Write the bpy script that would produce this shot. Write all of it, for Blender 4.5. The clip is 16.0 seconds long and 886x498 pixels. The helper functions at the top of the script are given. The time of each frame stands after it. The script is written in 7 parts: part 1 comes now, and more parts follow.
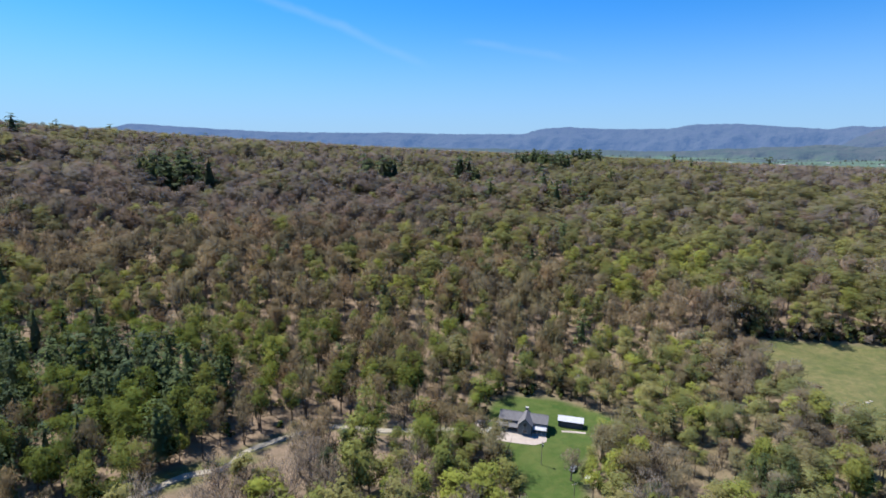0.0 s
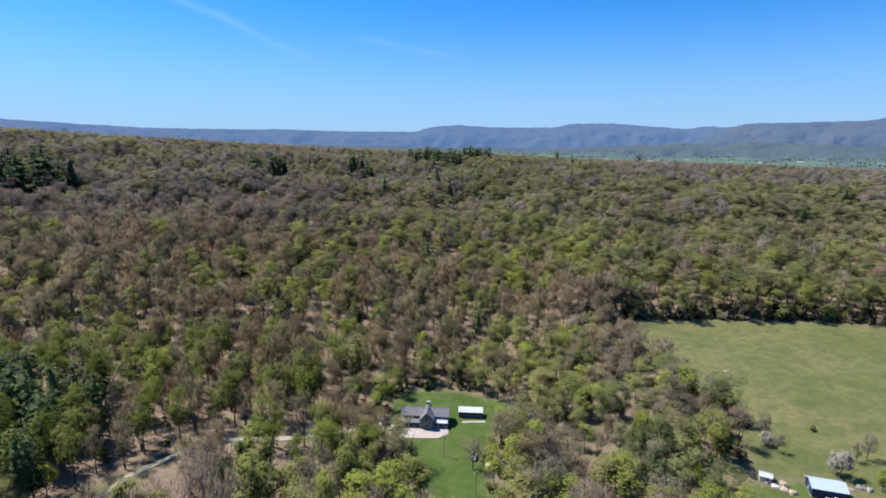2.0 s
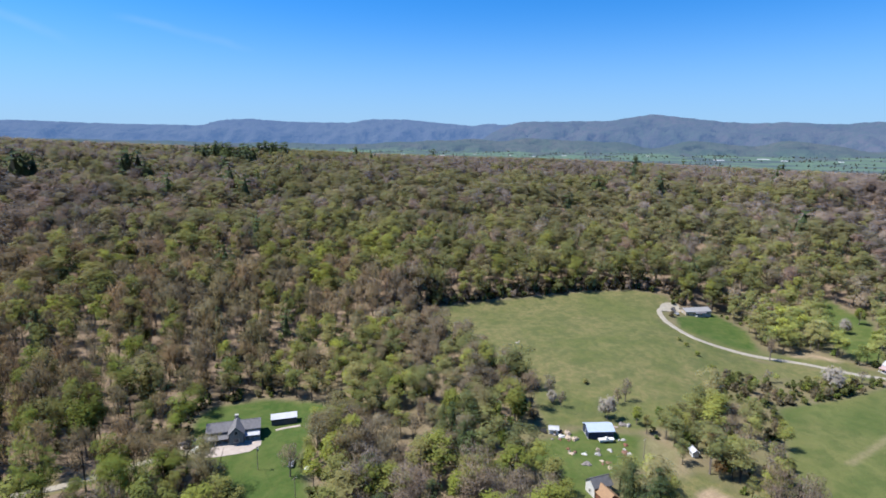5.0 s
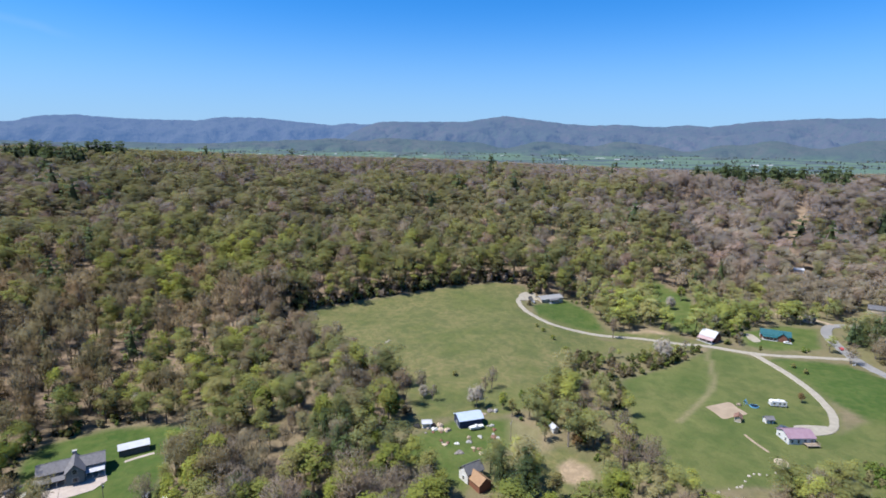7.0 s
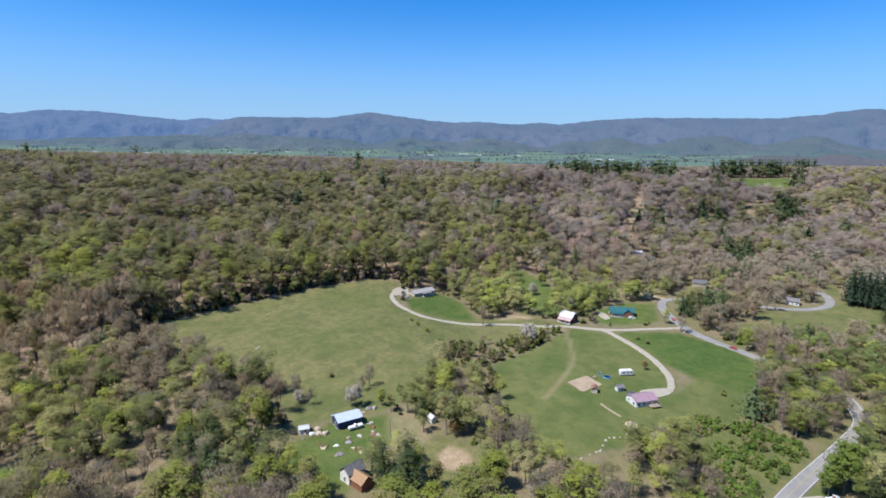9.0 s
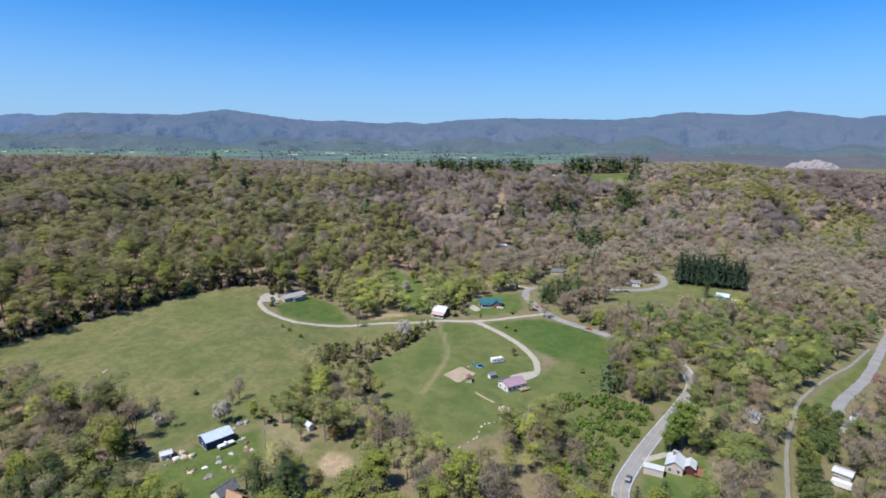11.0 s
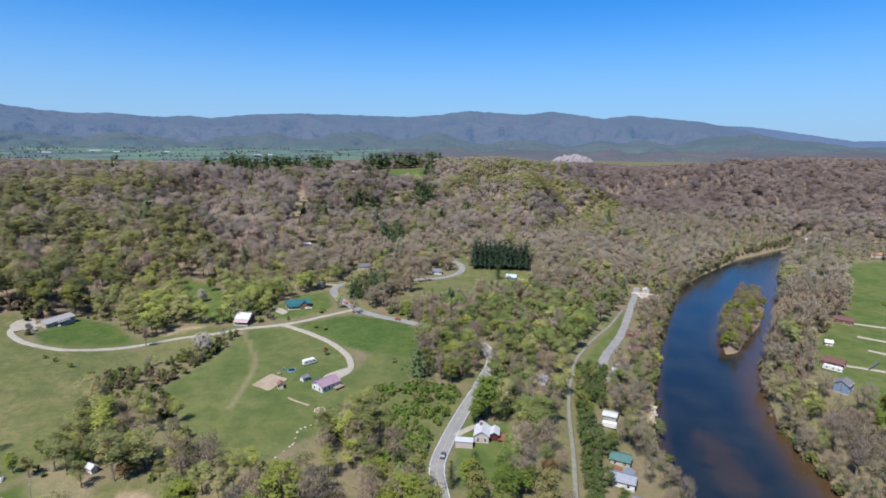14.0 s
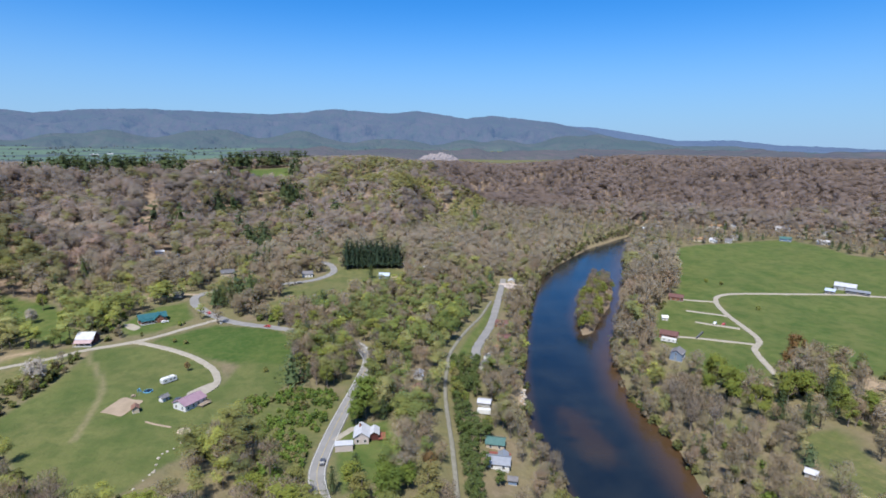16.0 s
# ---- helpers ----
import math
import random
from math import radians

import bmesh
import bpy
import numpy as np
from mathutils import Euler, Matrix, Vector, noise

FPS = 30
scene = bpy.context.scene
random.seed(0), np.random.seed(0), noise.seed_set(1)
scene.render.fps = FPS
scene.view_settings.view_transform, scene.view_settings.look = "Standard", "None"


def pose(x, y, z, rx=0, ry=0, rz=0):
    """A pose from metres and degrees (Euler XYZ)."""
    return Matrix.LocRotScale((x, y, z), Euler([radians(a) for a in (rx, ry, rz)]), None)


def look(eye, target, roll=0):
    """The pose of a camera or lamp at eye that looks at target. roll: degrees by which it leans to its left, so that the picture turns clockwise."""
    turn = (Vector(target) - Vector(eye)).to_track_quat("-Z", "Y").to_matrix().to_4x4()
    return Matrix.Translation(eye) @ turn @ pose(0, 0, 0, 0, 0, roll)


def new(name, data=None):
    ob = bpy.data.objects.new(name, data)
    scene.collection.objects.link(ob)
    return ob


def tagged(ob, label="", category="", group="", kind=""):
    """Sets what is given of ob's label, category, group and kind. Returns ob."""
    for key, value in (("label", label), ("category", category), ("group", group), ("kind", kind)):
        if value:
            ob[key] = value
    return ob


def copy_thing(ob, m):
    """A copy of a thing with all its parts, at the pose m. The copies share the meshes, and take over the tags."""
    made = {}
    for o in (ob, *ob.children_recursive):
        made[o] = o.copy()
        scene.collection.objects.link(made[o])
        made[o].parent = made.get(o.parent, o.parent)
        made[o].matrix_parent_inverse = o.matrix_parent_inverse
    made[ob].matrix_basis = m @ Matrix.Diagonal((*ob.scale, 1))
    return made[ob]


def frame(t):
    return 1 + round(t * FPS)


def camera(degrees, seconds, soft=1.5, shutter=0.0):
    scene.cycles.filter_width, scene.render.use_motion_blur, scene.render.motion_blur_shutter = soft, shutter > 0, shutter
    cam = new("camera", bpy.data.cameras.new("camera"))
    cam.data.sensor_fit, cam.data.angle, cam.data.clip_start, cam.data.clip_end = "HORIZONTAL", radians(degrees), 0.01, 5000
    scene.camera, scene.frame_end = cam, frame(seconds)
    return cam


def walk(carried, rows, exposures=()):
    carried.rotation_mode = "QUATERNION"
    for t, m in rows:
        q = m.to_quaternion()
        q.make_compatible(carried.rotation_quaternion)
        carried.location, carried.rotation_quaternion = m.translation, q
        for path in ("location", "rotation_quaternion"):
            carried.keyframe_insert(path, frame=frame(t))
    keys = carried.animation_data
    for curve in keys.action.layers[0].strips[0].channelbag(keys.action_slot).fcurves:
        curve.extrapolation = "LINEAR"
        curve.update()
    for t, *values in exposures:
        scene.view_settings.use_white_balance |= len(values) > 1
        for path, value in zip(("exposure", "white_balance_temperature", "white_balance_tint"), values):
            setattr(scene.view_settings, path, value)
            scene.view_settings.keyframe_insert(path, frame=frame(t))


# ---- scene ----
cam = camera(78.23, 16.0, soft=1.75)
PATH = [
    (0.0, pose(0, 0, 120, 79.57, -0.71, 0.00)),
    (0.5, pose(0, 0, 120, 79.56, -0.59, -2.73)),
    (1.0, pose(0, 0, 120, 79.51, -0.67, -5.49)),
    (1.5, pose(0, 0, 120, 79.51, -0.63, -8.19)),
    (2.0, pose(0, 0, 120, 79.46, -0.77, -11.04)),
    (2.5, pose(0, 0, 120, 79.45, -0.77, -14.30)),
    (3.0, pose(0, 0, 120, 79.38, -0.82, -17.73)),
    (3.5, pose(0, 0, 120, 79.37, -0.85, -21.25)),
    (4.0, pose(0, 0, 120, 79.35, -0.80, -24.75)),
    (6.5, pose(0, 0, 120, 79.36, -0.95, -42.28)),
    (7.0, pose(0, 0, 120, 79.45, -0.90, -45.90)),
    (7.5, pose(0, 0, 120, 79.39, -0.94, -49.17)),
    (8.0, pose(0, 0, 120, 79.45, -0.90, -52.75)),
    (8.5, pose(0, 0, 120, 79.32, -0.89, -56.20)),
    (9.0, pose(0, 0, 120, 79.28, -0.77, -59.65)),
    (11.5, pose(0, 0, 120, 79.41, -0.69, -76.92)),
    (12.0, pose(0, 0, 120, 79.45, -0.72, -80.50)),
    (12.5, pose(0, 0, 120, 79.35, -0.74, -83.76)),
    (13.0, pose(0, 0, 120, 79.29, -0.59, -87.16)),
    (13.5, pose(0, 0, 120, 79.33, -0.53, -90.65)),
    (14.0, pose(0, 0, 120, 79.19, -0.63, -93.97)),
    (14.5, pose(0, 0, 120, 79.19, -0.46, -97.41)),
    (15.0, pose(0, 0, 120, 79.21, -0.56, -100.82)),
    (15.5, pose(0, 0, 120, 79.21, -0.52, -104.28)),
    (16.0, pose(0, 0, 120, 79.21, -0.67, -107.63)),
]
walk(cam, PATH, [(0.0, 0.70, 6400, 10), (8.0, 0.66, 6300, 10), (16.0, 0.55, 6320, 10)])

# ---- sky and sun ----
SUN_AZ, SUN_EL = -58.0, 58.0
world = bpy.data.worlds.new("world")
scene.world = world
world.use_nodes = True
wn, wl = world.node_tree.nodes, world.node_tree.links
wn.clear()
w_out = wn.new("ShaderNodeOutputWorld")
w_bg = wn.new("ShaderNodeBackground")
w_sky = wn.new("ShaderNodeTexSky")
w_sky.sky_type, w_sky.sun_disc = "NISHITA", False
w_sky.sun_elevation, w_sky.sun_rotation = radians(SUN_EL), radians(SUN_AZ)
w_sky.altitude, w_sky.air_density, w_sky.dust_density, w_sky.ozone_density = 300, 1.0, 0.6, 2.0
w_bg.inputs["Strength"].default_value = 0.052
w_deep = wn.new("ShaderNodeMix")
w_deep.data_type, w_deep.blend_type = "RGBA", "MULTIPLY"
w_deep.inputs["Factor"].default_value = 1.0
wl.new(w_sky.outputs[0], w_deep.inputs[6])
w_deep.inputs[7].default_value = (0.29, 1.18, 2.13, 1)  # deep clear blue of a dry spring day


def direction(az, el):
    a, e = radians(az), radians(el)
    return Vector((math.sin(a) * math.cos(e), math.cos(a) * math.cos(e), math.sin(e)))


def math_node(nodes, links, op, a, b=None, c=None):
    n = nodes.new("ShaderNodeMath")
    n.operation = op
    for k, v in enumerate((a, b, c)):
        if v is None:
            continue
        if isinstance(v, (int, float)):
            n.inputs[k].default_value = v
        else:
            links.new(v, n.inputs[k])
    return n.outputs[0]


def cloud_streak(az0, el0, az1, el1, width, amount):
    """A thin high trail of cloud along the great circle through two directions."""
    a, b = direction(az0, el0), direction(az1, el1)
    normal, mid = a.cross(b).normalized(), (a + b).normalized()
    along = normal.cross(mid)
    half = a.angle(b) / 2
    geo = wn.new("ShaderNodeTexCoord")
    mess = wn.new("ShaderNodeTexNoise")
    mess.inputs["Scale"].default_value, mess.inputs["Detail"].default_value = 14, 5
    wl.new(geo.outputs["Generated"], mess.inputs["Vector"])

    def dot(v):
        n = wn.new("ShaderNodeVectorMath")
        n.operation = "DOT_PRODUCT"
        n.inputs[1].default_value = v
        wl.new(geo.outputs["Generated"], n.inputs[0])
        return n.outputs["Value"]
    off = math_node(wn, wl, "MULTIPLY_ADD", mess.outputs["Fac"], width * 1.6, -width * 0.8)
    u = dot(along)
    bend = math_node(wn, wl, "MULTIPLY", math_node(wn, wl, "MULTIPLY", u, u), -0.25)
    across = math_node(wn, wl, "ABSOLUTE", math_node(wn, wl, "ADD", math_node(wn, wl, "ADD", dot(normal), off), bend))
    fall = wn.new("ShaderNodeMapRange")
    fall.interpolation_type = "SMOOTHSTEP"
    wl.new(across, fall.inputs["Value"])
    fall.inputs["From Min"].default_value, fall.inputs["From Max"].default_value = width, 0.0
    ends = wn.new("ShaderNodeMapRange")
    ends.interpolation_type = "SMOOTHSTEP"
    wl.new(math_node(wn, wl, "ABSOLUTE", u), ends.inputs["Value"])
    ends.inputs["From Min"].default_value, ends.inputs["From Max"].default_value = half * 1.2, half * 0.6
    front = math_node(wn, wl, "GREATER_THAN", dot(mid), 0.5)
    m = math_node(wn, wl, "MULTIPLY", fall.outputs[0], ends.outputs[0])
    m = math_node(wn, wl, "MULTIPLY", m, front)
    m = math_node(wn, wl, "MULTIPLY", m, math_node(wn, wl, "MULTIPLY_ADD", mess.outputs["Fac"], 1.2, 0.1))
    return math_node(wn, wl, "MULTIPLY", m, amount)


w_geo = wn.new("ShaderNodeTexCoord")
w_sep = wn.new("ShaderNodeSeparateXYZ")
wl.new(w_geo.outputs["Generated"], w_sep.inputs[0])
w_low = wn.new("ShaderNodeMapRange")  # pale air towards the horizon
w_low.interpolation_type = "SMOOTHERSTEP"
wl.new(w_sep.outputs["Z"], w_low.inputs["Value"])
w_low.inputs["From Min"].default_value, w_low.inputs["From Max"].default_value = -0.06, 0.29
w_low.inputs["To Min"].default_value, w_low.inputs["To Max"].default_value = 0.9, 0.0
w_pale = wn.new("ShaderNodeMix")
w_pale.data_type = "RGBA"
wl.new(w_low.outputs[0], w_pale.inputs["Factor"])
wl.new(w_deep.outputs[2], w_pale.inputs[6])
w_pale.inputs[7].default_value = (5.2, 7.45, 10.6, 1)
streaks = math_node(wn, wl, "MAXIMUM", cloud_streak(-19, 14.2, -2.0, 8.6, 0.011, 0.20), cloud_streak(2, 10.5, 13, 8.8, 0.009, 0.12))
w_mix = wn.new("ShaderNodeMix")
w_mix.data_type = "RGBA"
wl.new(streaks, w_mix.inputs["Factor"])
wl.new(w_pale.outputs[2], w_mix.inputs[6])
w_mix.inputs[7].default_value = (7, 9, 11, 1)
wl.new(w_mix.outputs[2], w_bg.inputs["Color"])
wl.new(w_bg.outputs[0], w_out.inputs["Surface"])

sun = new("sun", bpy.data.lights.new("sun", "SUN"))
sun.data.energy, sun.data.angle, sun.data.color = 5.0, radians(0.53), (1.0, 0.95, 0.87)
sun.matrix_world = look(direction(SUN_AZ, SUN_EL) * 900, (0, 0, 0))

# ---- materials ----
def material(name, rough=0.9, spec=0.2):
    m = bpy.data.materials.new(name)
    m.use_nodes = True
    bsdf = m.node_tree.nodes["Principled BSDF"]
    bsdf.inputs["Roughness"].default_value = rough
    bsdf.inputs["Specular IOR Level"].default_value = spec
    return m, m.node_tree.nodes, m.node_tree.links, bsdf


def noise_fac(nodes, links, scale, detail=4, lo=0.35, hi=0.65, vector=None):
    tex = nodes.new("ShaderNodeTexNoise")
    tex.inputs["Scale"].default_value, tex.inputs["Detail"].default_value = scale, detail
    if vector is None:
        vector = nodes.new("ShaderNodeTexCoord").outputs["Object"]
    links.new(vector, tex.inputs["Vector"])
    fit = nodes.new("ShaderNodeMapRange")
    links.new(tex.outputs["Fac"], fit.inputs["Value"])
    fit.inputs["From Min"].default_value, fit.inputs["From Max"].default_value = lo, hi
    return fit.outputs[0]


def mix(nodes, links, fac, a, b, blend="MIX"):
    n = nodes.new("ShaderNodeMix")
    n.data_type, n.blend_type = "RGBA", blend
    for slot, v in ((0, fac), (6, a), (7, b)):
        if isinstance(v, (int, float)):
            n.inputs[slot].default_value = v
        elif isinstance(v, tuple):
            n.inputs[slot].default_value = (*v, 1)
        else:
            links.new(v, n.inputs[slot])
    return n.outputs[2]


def bump(nodes, links, bsdf, fac, strength, distance):
    n = nodes.new("ShaderNodeBump")
    n.inputs["Strength"].default_value, n.inputs["Distance"].default_value = strength, distance
    links.new(fac, n.inputs["Height"])
    links.new(n.outputs[0], bsdf.inputs["Normal"])


def plain(name, a, b, scale=1.5, rough=0.8, spec=0.25, metal=0.0, grain=12.0, relief=0.02):
    """A surface of two colours: broad stains and fine grain."""
    m, nodes, links, bsdf = material(name, rough, spec)
    bsdf.inputs["Metallic"].default_value = metal
    broad, fine = noise_fac(nodes, links, scale, 5), noise_fac(nodes, links, grain, 3)
    col = mix(nodes, links, broad, a, b)
    dark = tuple(0.8 * c for c in a)
    links.new(mix(nodes, links, math_node(nodes, links, "MULTIPLY", fine, 0.35), col, dark), bsdf.inputs["Base Color"])
    bump(nodes, links, bsdf, fine, 0.3, relief)
    return m


def ground_material():
    m, nodes, links, bsdf = material("ground_cover", 0.95, 0.1)
    zone = nodes.new("ShaderNodeAttribute")
    zone.attribute_name = "zone"
    sep = nodes.new("ShaderNodeSeparateColor")
    links.new(zone.outputs["Color"], sep.inputs[0])
    big, mid_n = noise_fac(nodes, links, 0.012, 4), noise_fac(nodes, links, 0.06, 5)
    fine, tiny = noise_fac(nodes, links, 0.33, 6, 0.38, 0.62), noise_fac(nodes, links, 2.2, 4)
    tuft = noise_fac(nodes, links, 0.14, 7, 0.47, 0.60)
    litter = mix(nodes, links, mid_n, (0.20, 0.145, 0.105), (0.15, 0.115, 0.08))
    litter = mix(nodes, links, math_node(nodes, links, "MULTIPLY", fine, 0.6), litter, (0.26, 0.19, 0.14))
    patch = noise_fac(nodes, links, 0.028, 6, 0.39, 0.60)
    green = mix(nodes, links, mid_n, (0.044, 0.084, 0.018), (0.086, 0.122, 0.032))
    green = mix(nodes, links, math_node(nodes, links, "MULTIPLY", patch, 0.45), green, (0.115, 0.13, 0.038))
    green = mix(nodes, links, math_node(nodes, links, "MULTIPLY", fine, 0.38), green, (0.125, 0.13, 0.042))
    green = mix(nodes, links, math_node(nodes, links, "MULTIPLY", tuft, 0.4), green, (0.035, 0.075, 0.012))
    olive = mix(nodes, links, mid_n, (0.098, 0.110, 0.036), (0.156, 0.145, 0.060))
    olive = mix(nodes, links, math_node(nodes, links, "MULTIPLY", patch, 0.8), olive, (0.190, 0.160, 0.074))
    olive = mix(nodes, links, math_node(nodes, links, "MULTIPLY", big, 0.35), olive, (0.10, 0.122, 0.034))
    olive = mix(nodes, links, math_node(nodes, links, "MULTIPLY", fine, 0.45), olive, (0.065, 0.095, 0.028))
    olive = mix(nodes, links, math_node(nodes, links, "MULTIPLY", tuft, 0.45), olive, (0.065, 0.085, 0.032))
    earth = mix(nodes, links, fine, (0.36, 0.27, 0.18), (0.28, 0.21, 0.14))
    green = mix(nodes, links, math_node(nodes, links, "MULTIPLY", zone.outputs["Alpha"], 0.75), green, mix(nodes, links, fine, (0.022, 0.065, 0.010), (0.045, 0.088, 0.016)))
    col = mix(nodes, links, sep.outputs[0], litter, green)
    col = mix(nodes, links, sep.outputs[1], col, olive)
    col = mix(nodes, links, sep.outputs[2], col, earth)
    col = mix(nodes, links, math_node(nodes, links, "MULTIPLY", tiny, 0.3), col, (0.06, 0.06, 0.03))
    links.new(col, bsdf.inputs["Base Color"])
    bump(nodes, links, bsdf, fine, 0.5, 0.3)
    return m


def foliage_material(name, by_object=None, sparse=0.4):
    """Leaves and twigs. The colour comes with each tree: an attribute in the joined woods, a random pick for single trees."""
    m, nodes, links, bsdf = material(name, 0.75, 0.15)
    if by_object:
        info = nodes.new("ShaderNodeObjectInfo")
        ramp = nodes.new("ShaderNodeValToRGB")
        links.new(info.outputs["Random"], ramp.inputs[0])
        ramp.color_ramp.elements[0].color = (*by_object[0], 1)
        ramp.color_ramp.elements[1].color = (*by_object[-1], 1)
        for k, c in enumerate(by_object[1:-1]):
            ramp.color_ramp.elements.new((k + 1) / (len(by_object) - 1)).color = (*c, 1)
        base = ramp.outputs[0]
    else:
        at = nodes.new("ShaderNodeAttribute")
        at.attribute_name = "leaf"
        base = at.outputs["Color"]
    geo = nodes.new("ShaderNodeNewGeometry")
    hsv = nodes.new("ShaderNodeHueSaturation")
    links.new(base, hsv.inputs["Color"])
    links.new(math_node(nodes, links, "MULTIPLY_ADD", geo.outputs["Random Per Island"], 0.14, 0.93), hsv.inputs["Value"])
    links.new(hsv.outputs[0], bsdf.inputs["Base Color"])
    thin = nodes.new("ShaderNodeBsdfTranslucent")
    links.new(hsv.outputs[0], thin.inputs["Color"])
    both = nodes.new("ShaderNodeMixShader")
    both.inputs[0].default_value = 0.5
    # leaves of a spray lie every way: they are lit as the round of the crown is
    soft = nodes.new("ShaderNodeAttribute")
    soft.attribute_name = "spray"
    turn = nodes.new("ShaderNodeVectorTransform")
    turn.vector_type, turn.convert_from, turn.convert_to = "NORMAL", "OBJECT", "WORLD"
    links.new(soft.outputs["Vector"], turn.inputs[0])
    links.new(turn.outputs[0], bsdf.inputs["Normal"])
    links.new(turn.outputs[0], thin.inputs["Normal"])
    links.new(bsdf.outputs[0], both.inputs[1])
    links.new(thin.outputs[0], both.inputs[2])
    gaps = nodes.new("ShaderNodeBsdfTransparent")  # light between the leaves of a spray
    airy = nodes.new("ShaderNodeMixShader")
    if by_object:
        airy.inputs[0].default_value = sparse
    else:
        links.new(math_node(nodes, links, "SUBTRACT", 1.0, at.outputs["Alpha"]), airy.inputs[0])
    links.new(both.outputs[0], airy.inputs[1])
    links.new(gaps.outputs[0], airy.inputs[2])
    links.new(airy.outputs[0], nodes["Material Output"].inputs["Surface"])
    return m


def water_material():
    m, nodes, links, bsdf = material("river_water", 0.12, 0.34)
    zone = nodes.new("ShaderNodeAttribute")
    zone.attribute_name = "shoal"
    murk = noise_fac(nodes, links, 0.04, 4)
    deep = mix(nodes, links, murk, (0.007, 0.011, 0.016), (0.016, 0.020, 0.022))
    links.new(mix(nodes, links, zone.outputs["Fac"], deep, (0.058, 0.034, 0.017)), bsdf.inputs["Base Color"])
    rip = noise_fac(nodes, links, 0.7, 4)
    bump(nodes, links, bsdf, rip, 0.25, 0.12)
    return m


def distant_material(name, dark, light, patch, air, haze_glow, fields=None):
    """Far woods on the mountains, the blue haze before them put in as surface glow; fields: open ground low on the
    slopes, of a colour, up to a height.
    """
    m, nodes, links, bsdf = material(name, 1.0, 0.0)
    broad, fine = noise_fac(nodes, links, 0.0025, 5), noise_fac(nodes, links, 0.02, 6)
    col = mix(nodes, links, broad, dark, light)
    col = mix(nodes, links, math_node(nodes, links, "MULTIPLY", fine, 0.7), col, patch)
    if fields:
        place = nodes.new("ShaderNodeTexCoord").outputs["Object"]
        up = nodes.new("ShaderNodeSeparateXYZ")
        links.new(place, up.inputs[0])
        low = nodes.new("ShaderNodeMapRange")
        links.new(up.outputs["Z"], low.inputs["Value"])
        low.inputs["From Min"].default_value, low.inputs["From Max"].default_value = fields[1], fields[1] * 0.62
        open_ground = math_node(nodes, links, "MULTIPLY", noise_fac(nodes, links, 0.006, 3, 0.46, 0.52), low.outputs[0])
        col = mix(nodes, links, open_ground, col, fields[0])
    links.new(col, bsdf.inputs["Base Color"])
    # emission stands in for the haze between here and the far land
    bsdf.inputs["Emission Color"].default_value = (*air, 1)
    bsdf.inputs["Emission Strength"].default_value = haze_glow
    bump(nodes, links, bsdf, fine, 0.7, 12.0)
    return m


M_GROUND = ground_material()
M_WOODS = foliage_material("woods_foliage")
M_WATER = water_material()
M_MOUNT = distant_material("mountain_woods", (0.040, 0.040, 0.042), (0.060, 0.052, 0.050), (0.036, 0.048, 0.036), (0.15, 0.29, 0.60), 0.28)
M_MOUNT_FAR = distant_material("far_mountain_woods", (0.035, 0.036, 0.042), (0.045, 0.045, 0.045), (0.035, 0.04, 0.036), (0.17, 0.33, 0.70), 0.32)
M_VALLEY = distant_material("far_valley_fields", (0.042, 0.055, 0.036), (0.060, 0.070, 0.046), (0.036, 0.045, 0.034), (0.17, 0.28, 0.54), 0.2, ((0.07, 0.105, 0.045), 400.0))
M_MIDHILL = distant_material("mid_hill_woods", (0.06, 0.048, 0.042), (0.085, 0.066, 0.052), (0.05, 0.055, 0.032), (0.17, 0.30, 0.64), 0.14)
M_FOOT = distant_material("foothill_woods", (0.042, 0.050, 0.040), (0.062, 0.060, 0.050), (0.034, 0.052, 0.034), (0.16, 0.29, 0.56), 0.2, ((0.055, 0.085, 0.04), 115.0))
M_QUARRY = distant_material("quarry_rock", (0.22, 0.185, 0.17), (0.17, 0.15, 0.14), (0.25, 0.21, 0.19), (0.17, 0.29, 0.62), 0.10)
M_BARK = plain("bark", (0.17, 0.14, 0.115), (0.24, 0.20, 0.17), 2.0, 0.95, 0.1)
M_ASPHALT = plain("worn_asphalt", (0.19, 0.185, 0.18), (0.24, 0.23, 0.22), 0.2, 0.9, 0.2, grain=4)
M_GRAVEL = plain("pale_gravel", (0.33, 0.30, 0.245), (0.27, 0.24, 0.195), 0.4, 0.95, 0.1, grain=5, relief=0.05)
M_LANE = plain("grey_lane_gravel", (0.21, 0.20, 0.17), (0.16, 0.155, 0.12), 0.5, 0.95, 0.1, grain=5, relief=0.05)
M_STONES = plain("white_limestone_gravel", (0.42, 0.36, 0.32), (0.34, 0.29, 0.26), 0.6, 0.95, 0.1, grain=4, relief=0.05)
M_DIRT = plain("bare_dirt", (0.32, 0.25, 0.18), (0.26, 0.205, 0.145), 0.3, 0.95, 0.1, grain=3, relief=0.05)
M_LINE = plain("yellow_road_paint", (0.46, 0.36, 0.15), (0.36, 0.30, 0.16), 1.0, 0.8)
M_EDGE = plain("white_road_paint", (0.70, 0.70, 0.68), (0.55, 0.55, 0.53), 1.0, 0.8)

